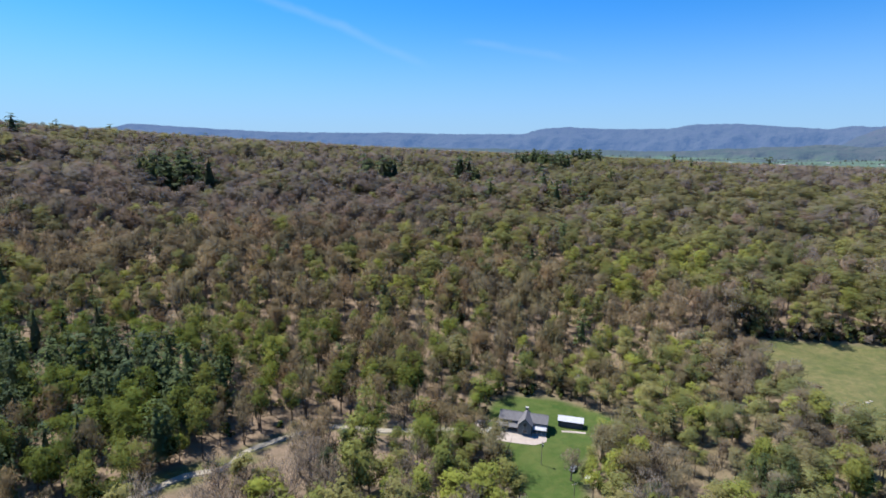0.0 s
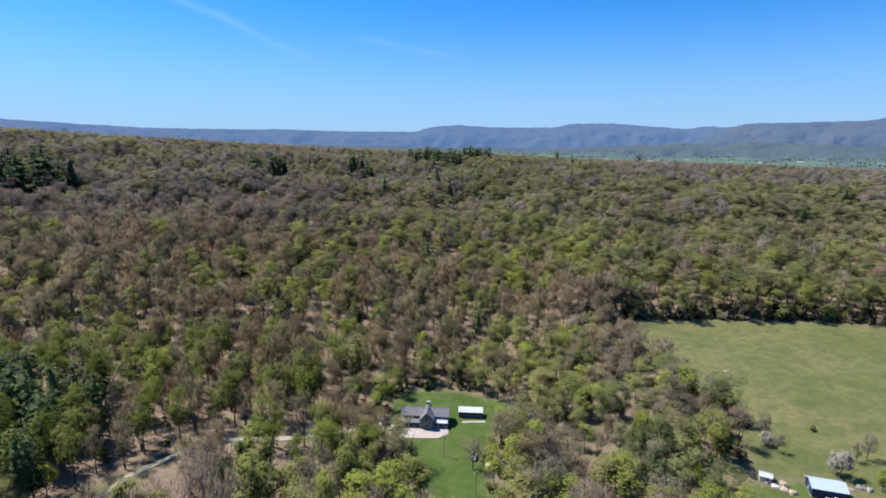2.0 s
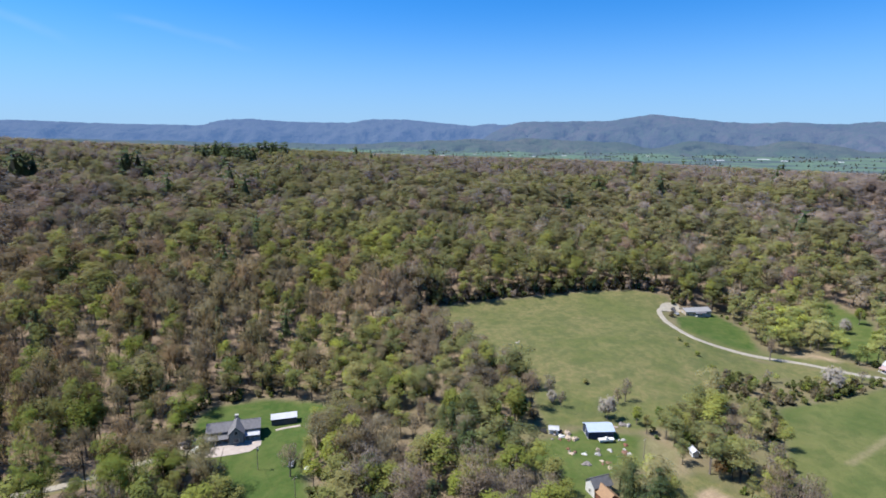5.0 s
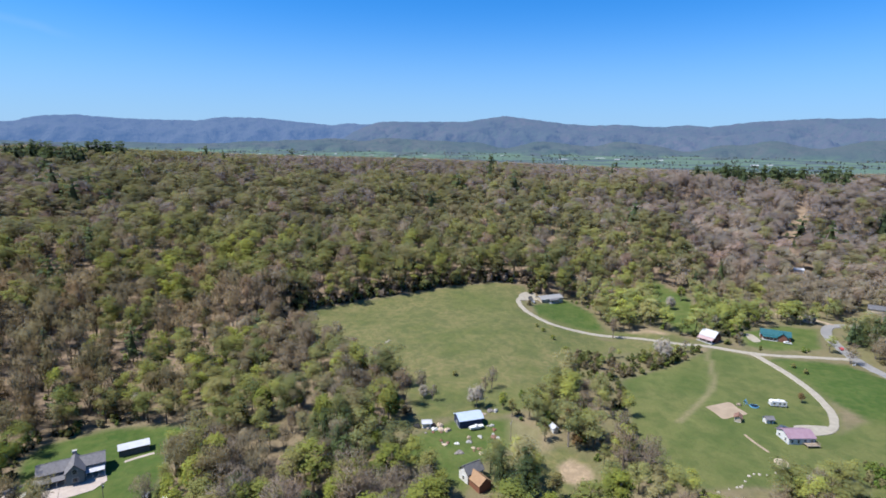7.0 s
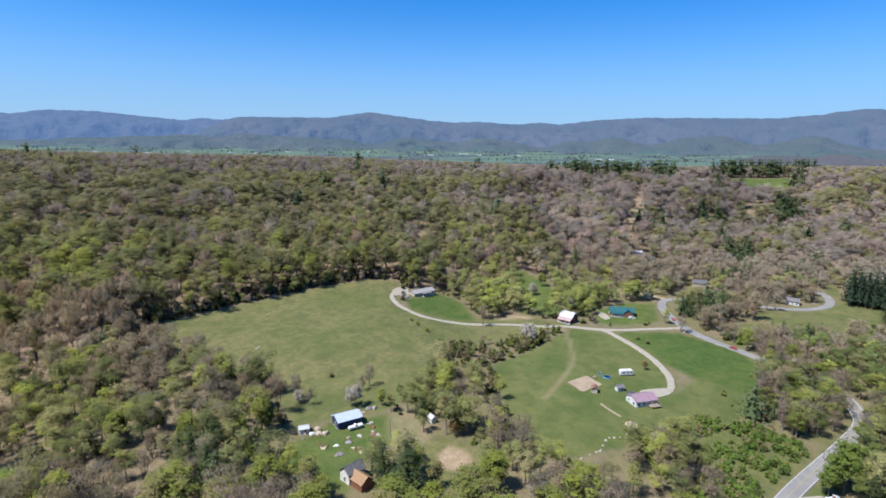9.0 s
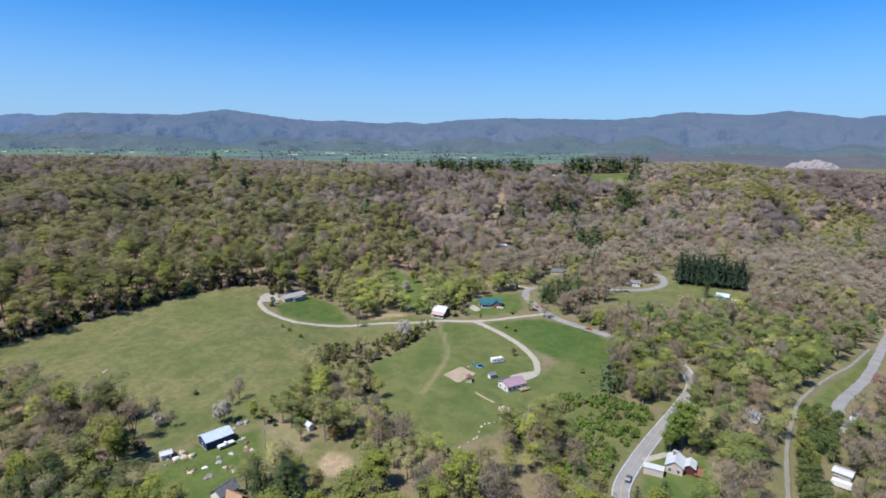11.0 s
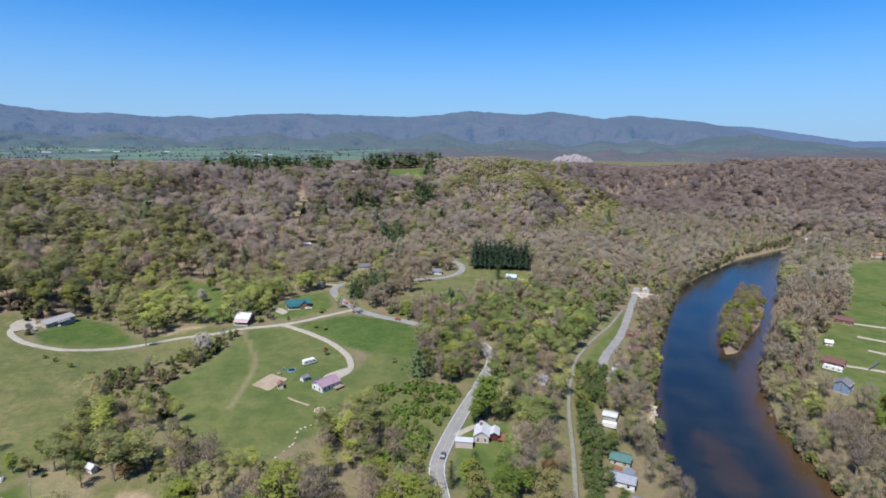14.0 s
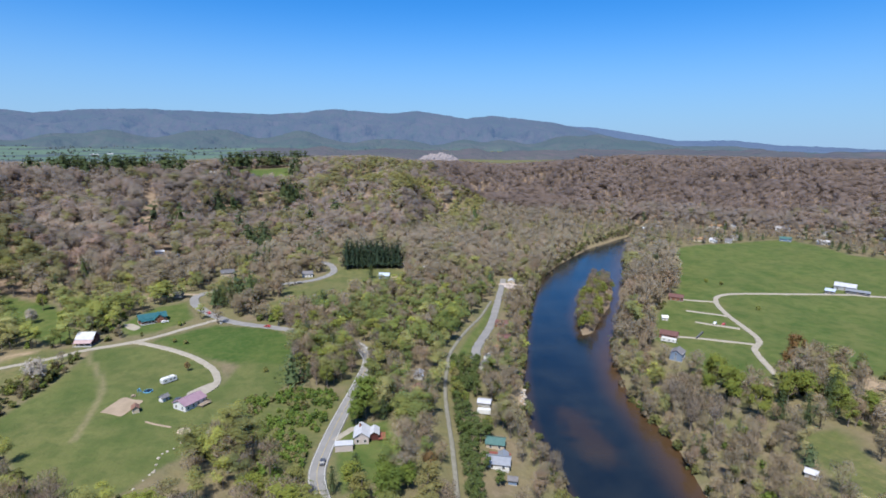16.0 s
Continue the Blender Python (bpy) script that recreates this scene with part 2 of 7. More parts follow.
# ---- the land ----
AZ = [-180, -120, -60, -38, -20, 0, 15, 29, 45, 57, 66, 78, 90, 100, 104, 110, 114, 120, 126, 146, 165, 180]
FOOT = [300, 260, 240, 225, 225, 250, 285, 335, 385, 420, 470, 560, 640, 690, 710, 1000, 1050, 950, 900, 880, 600, 300]
RIDGE = [1100, 1000, 950, 950, 1000, 1050, 1050, 1050, 1000, 960, 950, 1000, 1150, 1150, 1100, 1500, 1550, 1480, 1450, 1400, 1300, 1100]
TOP = [116, 130, 141, 128, 113, 97, 89, 81, 78, 72, 68, 64, 71, 77, 69, 56, 51, 64, 82, 82, 95, 116]
NOSE = [(1019, -254, 60), (951, -309, 42), (881, -356, 10), (750, -399, -6)]  # spur that runs down to the river

def ease(a, b, v):
    s = np.clip((v - a) / (b - a), 0, 1)
    return s * s * (3 - 2 * s)


def wave_noise(x, y, size, seed):
    """Smooth noise about -1 to 1 from rotated sine waves."""
    out = 0
    for k in range(5):
        a = 1.3 * k + seed * 0.71
        f = 2 * math.pi / size * (1 + 0.37 * k)
        u, v = x * math.cos(a) + y * math.sin(a), y * math.cos(a) - x * math.sin(a)
        out = out + np.sin(f * u + seed * 2.1 + k + 1.5 * np.sin(f * 0.63 * v + seed + 2 * k)) / (1 + 0.35 * k)
    return out / 2.4


def seg_dist(x, y, pts):
    """Distance to a polyline and the way along it, in 0 to 1."""
    best, along = np.full(np.shape(x), 1e9), np.zeros(np.shape(x))
    n = len(pts) - 1
    for i in range(n):
        ax, ay, bx, by = *pts[i][:2], *pts[i + 1][:2]
        s = np.clip(((x - ax) * (bx - ax) + (y - ay) * (by - ay)) / ((bx - ax) ** 2 + (by - ay) ** 2), 0, 1)
        d = np.hypot(x - ax - s * (bx - ax), y - ay - s * (by - ay))
        along = np.where(d < best, (i + s) / n, along)
        best = np.minimum(best, d)
    return best, along


def hills(x, y):
    """The land without the river's bed: valley floor, rim of hills and the broad valley beyond."""
    x, y = np.asarray(x, float), np.asarray(y, float)
    a, r = np.degrees(np.arctan2(x, y)), np.hypot(x, y)
    foot, ridge, top = np.interp(a, AZ, FOOT), np.interp(a, AZ, RIDGE), np.interp(a, AZ, TOP)
    low = 2 + 1.2 * wave_noise(x, y, 190, 3) - 9 * ease(100, 118, a) * ease(500, 200, np.abs(r - 300)) * ease(178, 165, a) * ease(10, 90, r)
    low = low + 8 * ease(160, 420, r) * ease(10, 30, a) * ease(66, 50, a)
    s = np.clip((r - foot) / (ridge - foot), 0, 1)
    up = 0.72 * s + 0.28 * s * s * (3 - 2 * s)
    gully = wave_noise(x, y, 260, 5) * 7 + wave_noise(x, y, 110, 8) * 3 + ease(58, 70, a) * (wave_noise(x, y, 380, 14) * 19 + wave_noise(x, y, 170, 16) * 8)
    z = low + (top - low) * up + gully * ease(0.04, 0.35, s) * ease(1.0, 0.75, s)
    z = z - 16 * ease(20, 0, np.abs(a - 88)) * ease(0.1, 0.4, s) * ease(0.95, 0.6, s)
    d, t = seg_dist(x, y, NOSE)
    spur = np.interp(t, np.linspace(0, 1, len(NOSE)), [p[2] for p in NOSE]) - 0.34 * d * ease(0, 120, d) - 0.02 * d
    z = np.maximum(z, spur + gully * 0.3 * ease(0, 60, d))
    far = 58 + 34 * ease(1500, 3700, r) + 2 * wave_noise(x, y, 700, 2)
    return np.where(r > ridge, far + (top - far) * ease(650, 0, r - ridge), z)

# ---- plan of the valley ----
RIVER_LEFT = [(-650, 60), (-250, -10), (-60, -62), (60, -88), (158, -101), (190, -106), (217, -114), (273, -139), (361, -185), (454, -243), (518, -297), (598, -386), (671, -499), (705, -545)]
RIVER_RIGHT = [(-650, 0), (-250, -70), (-60, -120), (60, -142), (144, -150), (177, -163), (225, -174), (275, -198), (342, -255), (433, -324), (499, -370), (640, -481), (690, -548)]
ISLAND = [(311, -201), (352, -220), (392, -248), (448, -295), (447, -313), (408, -295), (364, -260), (314, -212)]
WATER_Z = -8.0
LAWNS = [  # mown grass
    [(25, 241), (33, 248), (55, 247), (69, 236), (84, 222), (74, 210), (64, 203), (55, 189), (51, 165), (46, 150), (30, 150), (27, 170), (26, 185), (23, 206), (20, 226)],
    [(51, 223), (62, 224), (78, 228), (87, 221), (76, 209), (58, 203), (43, 197), (36, 202)],
    [(139, 152), (163, 150), (182, 134), (186, 118), (172, 108), (158, 121), (144, 118), (127, 110), (128, 128), (128, 147)],
    [(321, 219), (363, 217), (351, 185), (322, 159), (300, 178), (300, 199)],
    [(352, 74), (372, 37), (355, 0), (326, -14), (286, -5), (288, 9), (304, 30), (320, 49)],
    [(388, 98), (422, 83), (434, 62), (387, 51), (364, 72), (362, 88)],
    [(478, 196), (465, 173), (453, 154), (410, 132), (386, 121), (363, 115), (358, 127), (385, 153), (430, 178)],
    [(226, -25), (216, -38), (218, -46), (191, -43), (174, -35), (168, -18), (190, -18)],
    [(281, -96), (325, -123), (390, -166), (389, -171), (305, -123), (274, -104)],
    [(535, -464), (544, -568), (543, -662), (446, -633), (411, -644), (340, -730), (120, -520), (166, -377), (194, -330), (222, -312), (216, -280), (211, -243), (223, -225), (267, -243), (291, -240), (334, -280), (397, -354)],
]
MEADOWS = [  # rough grass and hay
    [(173, 311), (203, 310), (233, 305), (268, 295), (308, 286), (337, 270), (355, 251), (349, 241), (324, 233), (300, 211), (289, 188), (294, 174), (306, 161), (283, 151), (257, 151), (227, 136), (198, 132), (181, 136), (175, 144), (157, 154), (147, 154), (151, 160), (175, 202), (173, 222), (170, 267), (169, 300)],
    [(459, -6), (476, -36), (515, -61), (517, -72), (505, -118), (469, -116), (443, -102), (419, -90), (437, -57), (433, -33), (427, -6)],
    [(586, -59), (563, -75), (526, -65), (537, -55)],
    [(506, -61), (492, -110), (525, -138), (472, -106), (467, -62)],
    [(168, -220), (167, -247), (137, -235), (115, -241), (115, -202), (128, -201)],
    [(250, 14), (258, -8), (255, -24), (238, -28), (216, -21), (200, -13), (182, -9), (174, 2), (176, 13), (200, 9), (226, 12)],
    [(296, 206), (293, 173), (320, 141), (347, 105), (319, 112), (297, 133), (277, 148), (265, 161), (273, 185)],
    [(168, 112), (182, 105), (178, 87), (164, 77), (150, 90), (153, 101)],
    [(409, 8), (441, -24), (476, -44), (458, -88), (425, -68), (394, -29), (380, -4), (384, 16)],
    [(300, 217), (284, 192), (290, 170), (310, 156), (330, 124), (350, 110), (353, 130), (332, 150), (314, 174), (308, 195)],
    [(-110, 160), (-78, 178), (-66, 190), (-84, 190), (-118, 172)],
]
HALF_MOWN = [[(268, 28), (301, 18), (293, 3), (281, -14), (259, -2), (234, 11), (235, 22)], [(260, 119), (298, 107), (349, 100), (346, 69), (321, 42), (287, 28), (274, 27), (281, 0), (252, 10), (233, 20), (211, 32), (205, 41), (191, 52), (190, 69), (201, 83), (224, 97)]]
DIRT = [
    [(150, -283), (200, -300), (206, -318), (165, -330), (140, -320)],
    [(168, 99), (175.6, 98), (175.5, 89.5), (169.5, 84), (161.5, 88), (161, 93.5)],
    [(333, 150), (341, 147), (352, 131), (346, 129)],
    [(250, -126), (240, -119), (226, -113), (228, -119), (240, -125), (249, -131)],
]
MAIN_ROAD = [(120, -20), (150, -14), (171, -12), (185, -12), (202, -17), (227, -26), (264, -41), (289, -49), (315, -46), (335, -28), (355, 0), (370, 21), (384, 34), (407, 48), (431, 57), (452, 55), (468, 29), (474, -7), (486, -37), (509, -55), (545, -50), (590, -20)]
DRIVE = [(384, 36), (362, 64), (354, 81), (347, 104), (335, 120), (323, 146), (309, 169), (301, 190), (306, 212), (318, 228), (330, 235), (338, 233)]
RING = [(354, 81), (342, 68), (330, 56), (313, 42), (294, 32), (278, 29), (272, 31), (266, 38)]
LANE_A = [(100, -44), (135, -52), (164, -59), (190, -66), (240, -79), (274, -91), (296, -101), (338, -128), (362, -146), (400, -170)]
LANE_B = [(274, -91), (286, -112), (300, -119), (350, -150), (421, -187), (470, -212)]
SOUTH_LANE = [(290, -555), (301, -535), (317, -504), (335, -476), (359, -414), (366, -376), (352, -355), (317, -334), (271, -313), (254, -292), (220, -271)]
SIDE_LANES = [[(366, -331), (352, -355)], [(338, -312), (317, -334)], [(313, -298), (291, -318)], [(291, -259), (263, -301)], [(221, -245), (211, -259)]]
HOUSE_DRIVE = [(-135, 140), (-103, 167), (-92, 178), (-79, 183), (-75, 195), (-65, 205), (-52, 214), (-43, 216), (-23, 213), (-4, 215), (13, 216), (24, 214)]
BACK_ROAD = [(452, 55), (458, 75), (452, 100), (470, 120)]
LUSH_ARC = [(251, 78), (245, 60), (238, 47), (231, 36), (222, 38), (214, 50)]
TRACK = [(340, 104), (318, 93), (295, 84), (278, 80), (259, 79), (235, 79)]
ROADS = [(MAIN_ROAD, 6.4), (DRIVE, 3.8), (RING, 3.6), (LANE_A, 2.4), (LANE_B, 5.0), (SOUTH_LANE, 3.6), (HOUSE_DRIVE, 3.2), (BACK_ROAD, 3.2)] + [(s, 2.8) for s in SIDE_LANES]


def inside(x, y, poly, feather=3.0):
    """1 inside a polygon, 0 outside, with a soft edge."""
    x, y = np.asarray(x, float), np.asarray(y, float)
    hit = np.zeros(x.shape, bool)
    for (ax, ay), (bx, by) in zip(poly, poly[1:] + poly[:1]):
        if ay != by:
            hit ^= ((ay > y) != (by > y)) & (x < (bx - ax) * (y - ay) / (by - ay) + ax)
    d = seg_dist(x, y, poly + poly[:1])[0]
    return ease(-feather, feather, np.where(hit, d, -d))


RIVER_POLY = RIVER_LEFT + RIVER_RIGHT[::-1]


def height(x, y):
    """The land's height, with the river's bed, the island and the road beds cut in."""
    x, y = np.asarray(x, float), np.asarray(y, float)
    z = np.maximum(hills(x, y), WATER_Z + 0.9)
    bed = inside(x, y, RIVER_POLY, 5.0) * (1 - inside(x, y, ISLAND, 5.0))
    return z + (WATER_Z - 2.5 - z) * bed


def land_z(x, y):
    return float(height(x, y))


def mesh_object(name, verts, faces, mat, parent=None, smooth=False):
    me = bpy.data.meshes.new(name)
    me.from_pydata(verts, [], faces)
    me.materials.append(mat)
    if smooth:
        me.polygons.foreach_set("use_smooth", [True] * len(me.polygons))
    ob = new(name, me)
    ob.parent = parent
    return ob


def grid_faces(n, m, wrap=False):
    i, j = np.meshgrid(np.arange(n if wrap else n - 1), np.arange(m - 1), indexing="ij")
    k = (i + 1) % n
    return np.stack([i * m + j, k * m + j, k * m + j + 1, i * m + j + 1], -1).reshape(-1, 4)


def fast_mesh(name, verts, faces, mat, colors=None, layer="leaf", smooth=False, spray=None):
    """A mesh from arrays. faces: all triangles or all quads."""
    me = bpy.data.meshes.new(name)
    n, k = len(faces), faces.shape[1]
    me.vertices.add(len(verts))
    me.vertices.foreach_set("co", np.asarray(verts, np.float32).ravel())
    me.loops.add(n * k)
    me.loops.foreach_set("vertex_index", np.asarray(faces, np.int32).ravel())
    me.polygons.add(n)
    me.polygons.foreach_set("loop_start", np.arange(0, n * k, k, dtype=np.int32))
    me.polygons.foreach_set("use_smooth", np.full(n, smooth))
    if colors is not None:
        at = me.attributes.new(layer, "FLOAT_COLOR", "POINT")
        at.data.foreach_set("color", np.asarray(colors, np.float32).ravel())
    if spray is not None:
        at = me.attributes.new("spray", "FLOAT_VECTOR", "POINT")
        at.data.foreach_set("vector", np.asarray(spray, np.float32).ravel())
    me.update(calc_edges=True)
    me.materials.append(mat)
    return new(name, me)


# ground: one sheet to the foot of the mountains, finer near the middle
az = np.radians(np.concatenate([np.arange(-64, 168, 0.42), np.arange(168, 296, 4.0)]))
rad = [0.0, 12, 30, 50, 70, 90]
while rad[-1] < 4300:
    rad.append(rad[-1] + max(2.6, rad[-1] * 0.0145 if rad[-1] < 1300 else rad[-1] * 0.03))
rad = np.array(rad)
gx, gy = np.outer(np.sin(az), rad), np.outer(np.cos(az), rad)
gz = height(gx, gy)
near = (np.hypot(gx, gy) < 760)
lawn = np.zeros(gx.shape)
for p in LAWNS:
    lawn = np.maximum(lawn, inside(gx, gy, p))
meadow = np.zeros(gx.shape)
for p in MEADOWS:
    meadow = np.maximum(meadow, inside(gx, gy, p))
for p in HALF_MOWN:
    h = inside(gx, gy, p)
    lawn, meadow = np.maximum(lawn, h), np.maximum(meadow, 0.45 * h)
meadow = np.maximum(meadow, 0.18 * inside(gx, gy, LAWNS[9]) * (0.7 + 0.6 * wave_noise(gx, gy, 70, 44)))  # grazed pasture
dirt = np.zeros(gx.shape)
for p in DIRT:
    dirt = np.maximum(dirt, inside(gx, gy, p, 1.5))
dirt = np.maximum(dirt, 0.45 * inside(gx, gy, [(180, 132), (189, 126), (185, 111), (172, 106), (164, 111), (167, 121)], 4.0))
dirt = np.maximum(dirt, 0.35 * ease(2.2, 0.6, seg_dist(gx, gy, TRACK)[0]))
for pts, width in ROADS:
    d = seg_dist(gx, gy, pts)[0]
    gz = gz - 0.4 * ease(width / 2 + 2.5, width / 2, d)
    meadow = np.maximum(meadow, 0.7 * ease(width / 2 + 3.5, width / 2 + 1, d))
shore = inside(gx, gy, RIVER_POLY, 3.5) * (1 - inside(gx, gy, ISLAND, 2.0))
dirt = np.maximum(dirt, 0.55 * shore)
a_deg, r_m = np.degrees(np.arctan2(gx, gy)), np.hypot(gx, gy)
beyond = ease(250, 500, r_m - np.interp(a_deg, AZ, RIDGE))
lawn, meadow = np.maximum(lawn, 0.6 * beyond), np.maximum(meadow, 0.25 * beyond)
floor = ease(20, -20, r_m - np.interp(a_deg, AZ, FOOT)) * ease(0, 12, a_deg) * ease(165, 150, a_deg)  # grass and weeds between the trees of the valley floor
meadow = np.maximum(meadow, floor * (1 - 0.6 * ease(44, 36, a_deg)) * (1 - np.clip(lawn * 1.6, 0, 1)) * (0.55 + 0.35 * wave_noise(gx, gy, 45, 6)) * (1 - inside(gx, gy, ISLAND, 4.0)))
top_field = inside(gx, gy, [(1085, 150), (1125, 40), (1155, -40), (1090, -52), (1020, 60), (1030, 130)], 8)
lawn = np.maximum(lawn, top_field)
cut = ease(6, 3, seg_dist(gx, gy, [(640, 129), (900, 165)])[0])
dirt = np.maximum(dirt, 0.3 * cut)
wooded = 1 - np.maximum(np.maximum(lawn, meadow), dirt)
lush = np.maximum(0.8 * inside(gx, gy, LAWNS[4], 4.0), 0.6 * inside(gx, gy, LAWNS[0], 3.0))  # where the grass stands darker and thicker
lush = np.maximum(lush, 0.75 * inside(gx, gy, LAWNS[3], 3.0))
lush = np.maximum(lush, 0.8 * ease(9, 3, seg_dist(gx, gy, LUSH_ARC)[0])) * (0.75 + 0.4 * wave_noise(gx, gy, 22, 41))
zone = np.stack([lawn, meadow, dirt, np.clip(lush, 0, 1)], -1).reshape(-1, 4)
ground = fast_mesh("ground", np.stack([gx, gy, gz], -1).reshape(-1, 3), grid_faces(len(az), len(rad), True), M_GROUND, zone, "zone", True)
tagged(ground, "valley floor of grass fields and brown leaf litter under the woods", "ground", kind="structure")

# river: a sheet of water between the banks
n_along, n_across = 320, 41


def along_line(pts, n):
    pts = np.array(pts, float)
    run = np.concatenate([[0], np.cumsum(np.hypot(*np.diff(pts, axis=0).T))])
    s = np.linspace(0, run[-1], n)
    return np.stack([np.interp(s, run, pts[:, 0]), np.interp(s, run, pts[:, 1])], 1)


left, right = along_line(RIVER_LEFT, n_along), along_line(RIVER_RIGHT, n_along)
wide = np.linspace(-0.12, 1.12, n_across)[None, :, None]
sheet = left[:, None] * (1 - wide) + right[:, None] * wide
shallow = np.maximum(ease(0.66, 1.0, np.broadcast_to(wide[..., 0], sheet.shape[:2])) * 1.0, ease(0.10, 0.0, np.broadcast_to(wide[..., 0], sheet.shape[:2])) * 0.5)
bar = [(214, -135), (196, -132), (180, -129)]
shallow = np.maximum(shallow, 0.42 * ease(12, 2, seg_dist(sheet[..., 0], sheet[..., 1], bar)[0] + 2.5 * wave_noise(sheet[..., 0], sheet[..., 1], 14, 3)))
shallow = np.maximum(shallow, 0.6 * ease(10, 0, seg_dist(sheet[..., 0], sheet[..., 1], ISLAND + ISLAND[:1])[0]))
shoal = np.repeat(shallow.reshape(-1, 1), 4, 1)
water = fast_mesh("water", np.concatenate([sheet, np.full((*sheet.shape[:2], 1), WATER_Z)], -1).reshape(-1, 3), grid_faces(n_along, n_across), M_WATER, shoal, "shoal", True)
tagged(water, "dark blue river with brown shallows along its bank", "river", kind="structure")


# roads
def smooth_line(pts, step):
    """A Catmull-Rom line through the points, in even steps."""
    p = np.array([pts[0]] + list(pts) + [pts[-1]], float)
    out = []
    for i in range(1, len(p) - 2):
        n = max(2, int(np.hypot(*(p[i + 1] - p[i])) / step))
        for t in np.linspace(0, 1, n, endpoint=False):
            a, b, c, d = p[i - 1], p[i], p[i + 1], p[i + 2]
            out.append(0.5 * (2 * b + (c - a) * t + (2 * a - 5 * b + 4 * c - d) * t * t + (3 * b - a - 3 * c + d) * t ** 3))
    out.append(p[-2])
    return np.array(out)


def ribbon(name, pts, width, mat, lift=0.06, offset=0.0, uneven=0.0, parent=None):
    """A road slab that follows the land, with shoulders that run into the ground."""
    line = smooth_line(pts, 4.0)
    tang = np.gradient(line, axis=0)
    side = np.stack([tang[:, 1], -tang[:, 0]], 1) / np.maximum(np.hypot(*tang.T), 1e-6)[:, None]
    rng = np.random.RandomState(len(pts))
    w = width / 2 * (1 + uneven * rng.uniform(-1, 1, (len(line), 2)))
    rows = []
    mid_z = height(line[:, 0], line[:, 1])
    for k, (s, drop) in enumerate(((-1, 0.8), (-1, 0), (0, -0.06), (1, 0), (1, 0.8))):
        reach = w[:, 0 if s < 0 else 1] * s + (0.5 * s if drop > 0 else 0) + offset
        q = line + side * reach[:, None]
        z = 0.5 * mid_z + 0.5 * height(q[:, 0], q[:, 1]) + lift - drop
        rows.append(np.concatenate([q, z[:, None]], 1))
    v = np.stack(rows, 1)
    ob = fast_mesh(name, v.reshape(-1, 3), grid_faces(len(line), 5), mat, None, smooth=False)
    ob.parent = parent
    return ob


main_road = tagged(ribbon("road", MAIN_ROAD, 6.0, M_ASPHALT), "worn grey two-lane asphalt road with painted lines", "road", kind="structure")
ribbon("centre_line", MAIN_ROAD[:9], 0.16, M_LINE, 0.16, 0.0, parent=main_road)
ribbon("edge_line", MAIN_ROAD[:9], 0.13, M_EDGE, 0.13, 2.75, parent=main_road)
ribbon("edge_line", MAIN_ROAD[:9], 0.13, M_EDGE, 0.13, -2.75, parent=main_road)
for pts, width, mat, label in (
        (DRIVE, 3.2, M_GRAVEL, "pale gravel driveway across the fields"), (RING, 3.2, M_GRAVEL, "pale gravel drive curving to a house"),
        (LANE_A, 1.6, M_LANE, "narrow gravel lane between the trees"), (LANE_B, 5.0, M_ASPHALT, "grey lane along the river houses"),
        (SOUTH_LANE, 3.6, M_GRAVEL, "pale lane winding through green pasture"), (HOUSE_DRIVE, 3.2, M_GRAVEL, "gravel drive through the wood's edge"),
        (BACK_ROAD, 3.2, M_DIRT, "dirt road into the brown woods")):
    tagged(ribbon("road", pts, width, mat, uneven=0.12), label, "road", kind="structure")
for pts in SIDE_LANES:
    tagged(ribbon("road", pts, 2.8, M_GRAVEL, uneven=0.15), "short pale side lane to a house", "road", kind="structure")

# mountains on the horizon
M_AZ = [-70, -38, -31.4, -29.2, -26, -17, -10.6, -5.5, 2, 8, 10, 12.8, 17, 22, 24.3, 28, 34.7, 36.5, 41.5, 48, 52.2, 57, 60.5, 63.4, 66.3, 69.7, 71.3, 75.2, 80, 90.6, 96.6, 102.2, 105, 110, 112.5, 117.7, 123, 130.5, 135.3, 138.8, 143.3, 147, 175]
M_EL = [1.5, 1.4, 1.40, 1.95, 1.79, 1.44, 1.5, 1.59, 1.52, 1.6, 2.15, 2.35, 2.15, 2.17, 2.58, 2.6, 2.06, 2.42, 2.6, 2.65, 3.3, 2.72, 2.4, 2.5, 2.3, 2.5, 2.28, 2.75, 2.98, 2.8, 3.47, 3.14, 3.46, 2.74, 3.04, 2.51, 1.93, 0.68, 0.76, 0.34, 0.2, 0.0, 0.3]


def ridged(x, y, size, seed):
    return 1 - 2 * np.abs(wave_noise(x, y, size, seed))


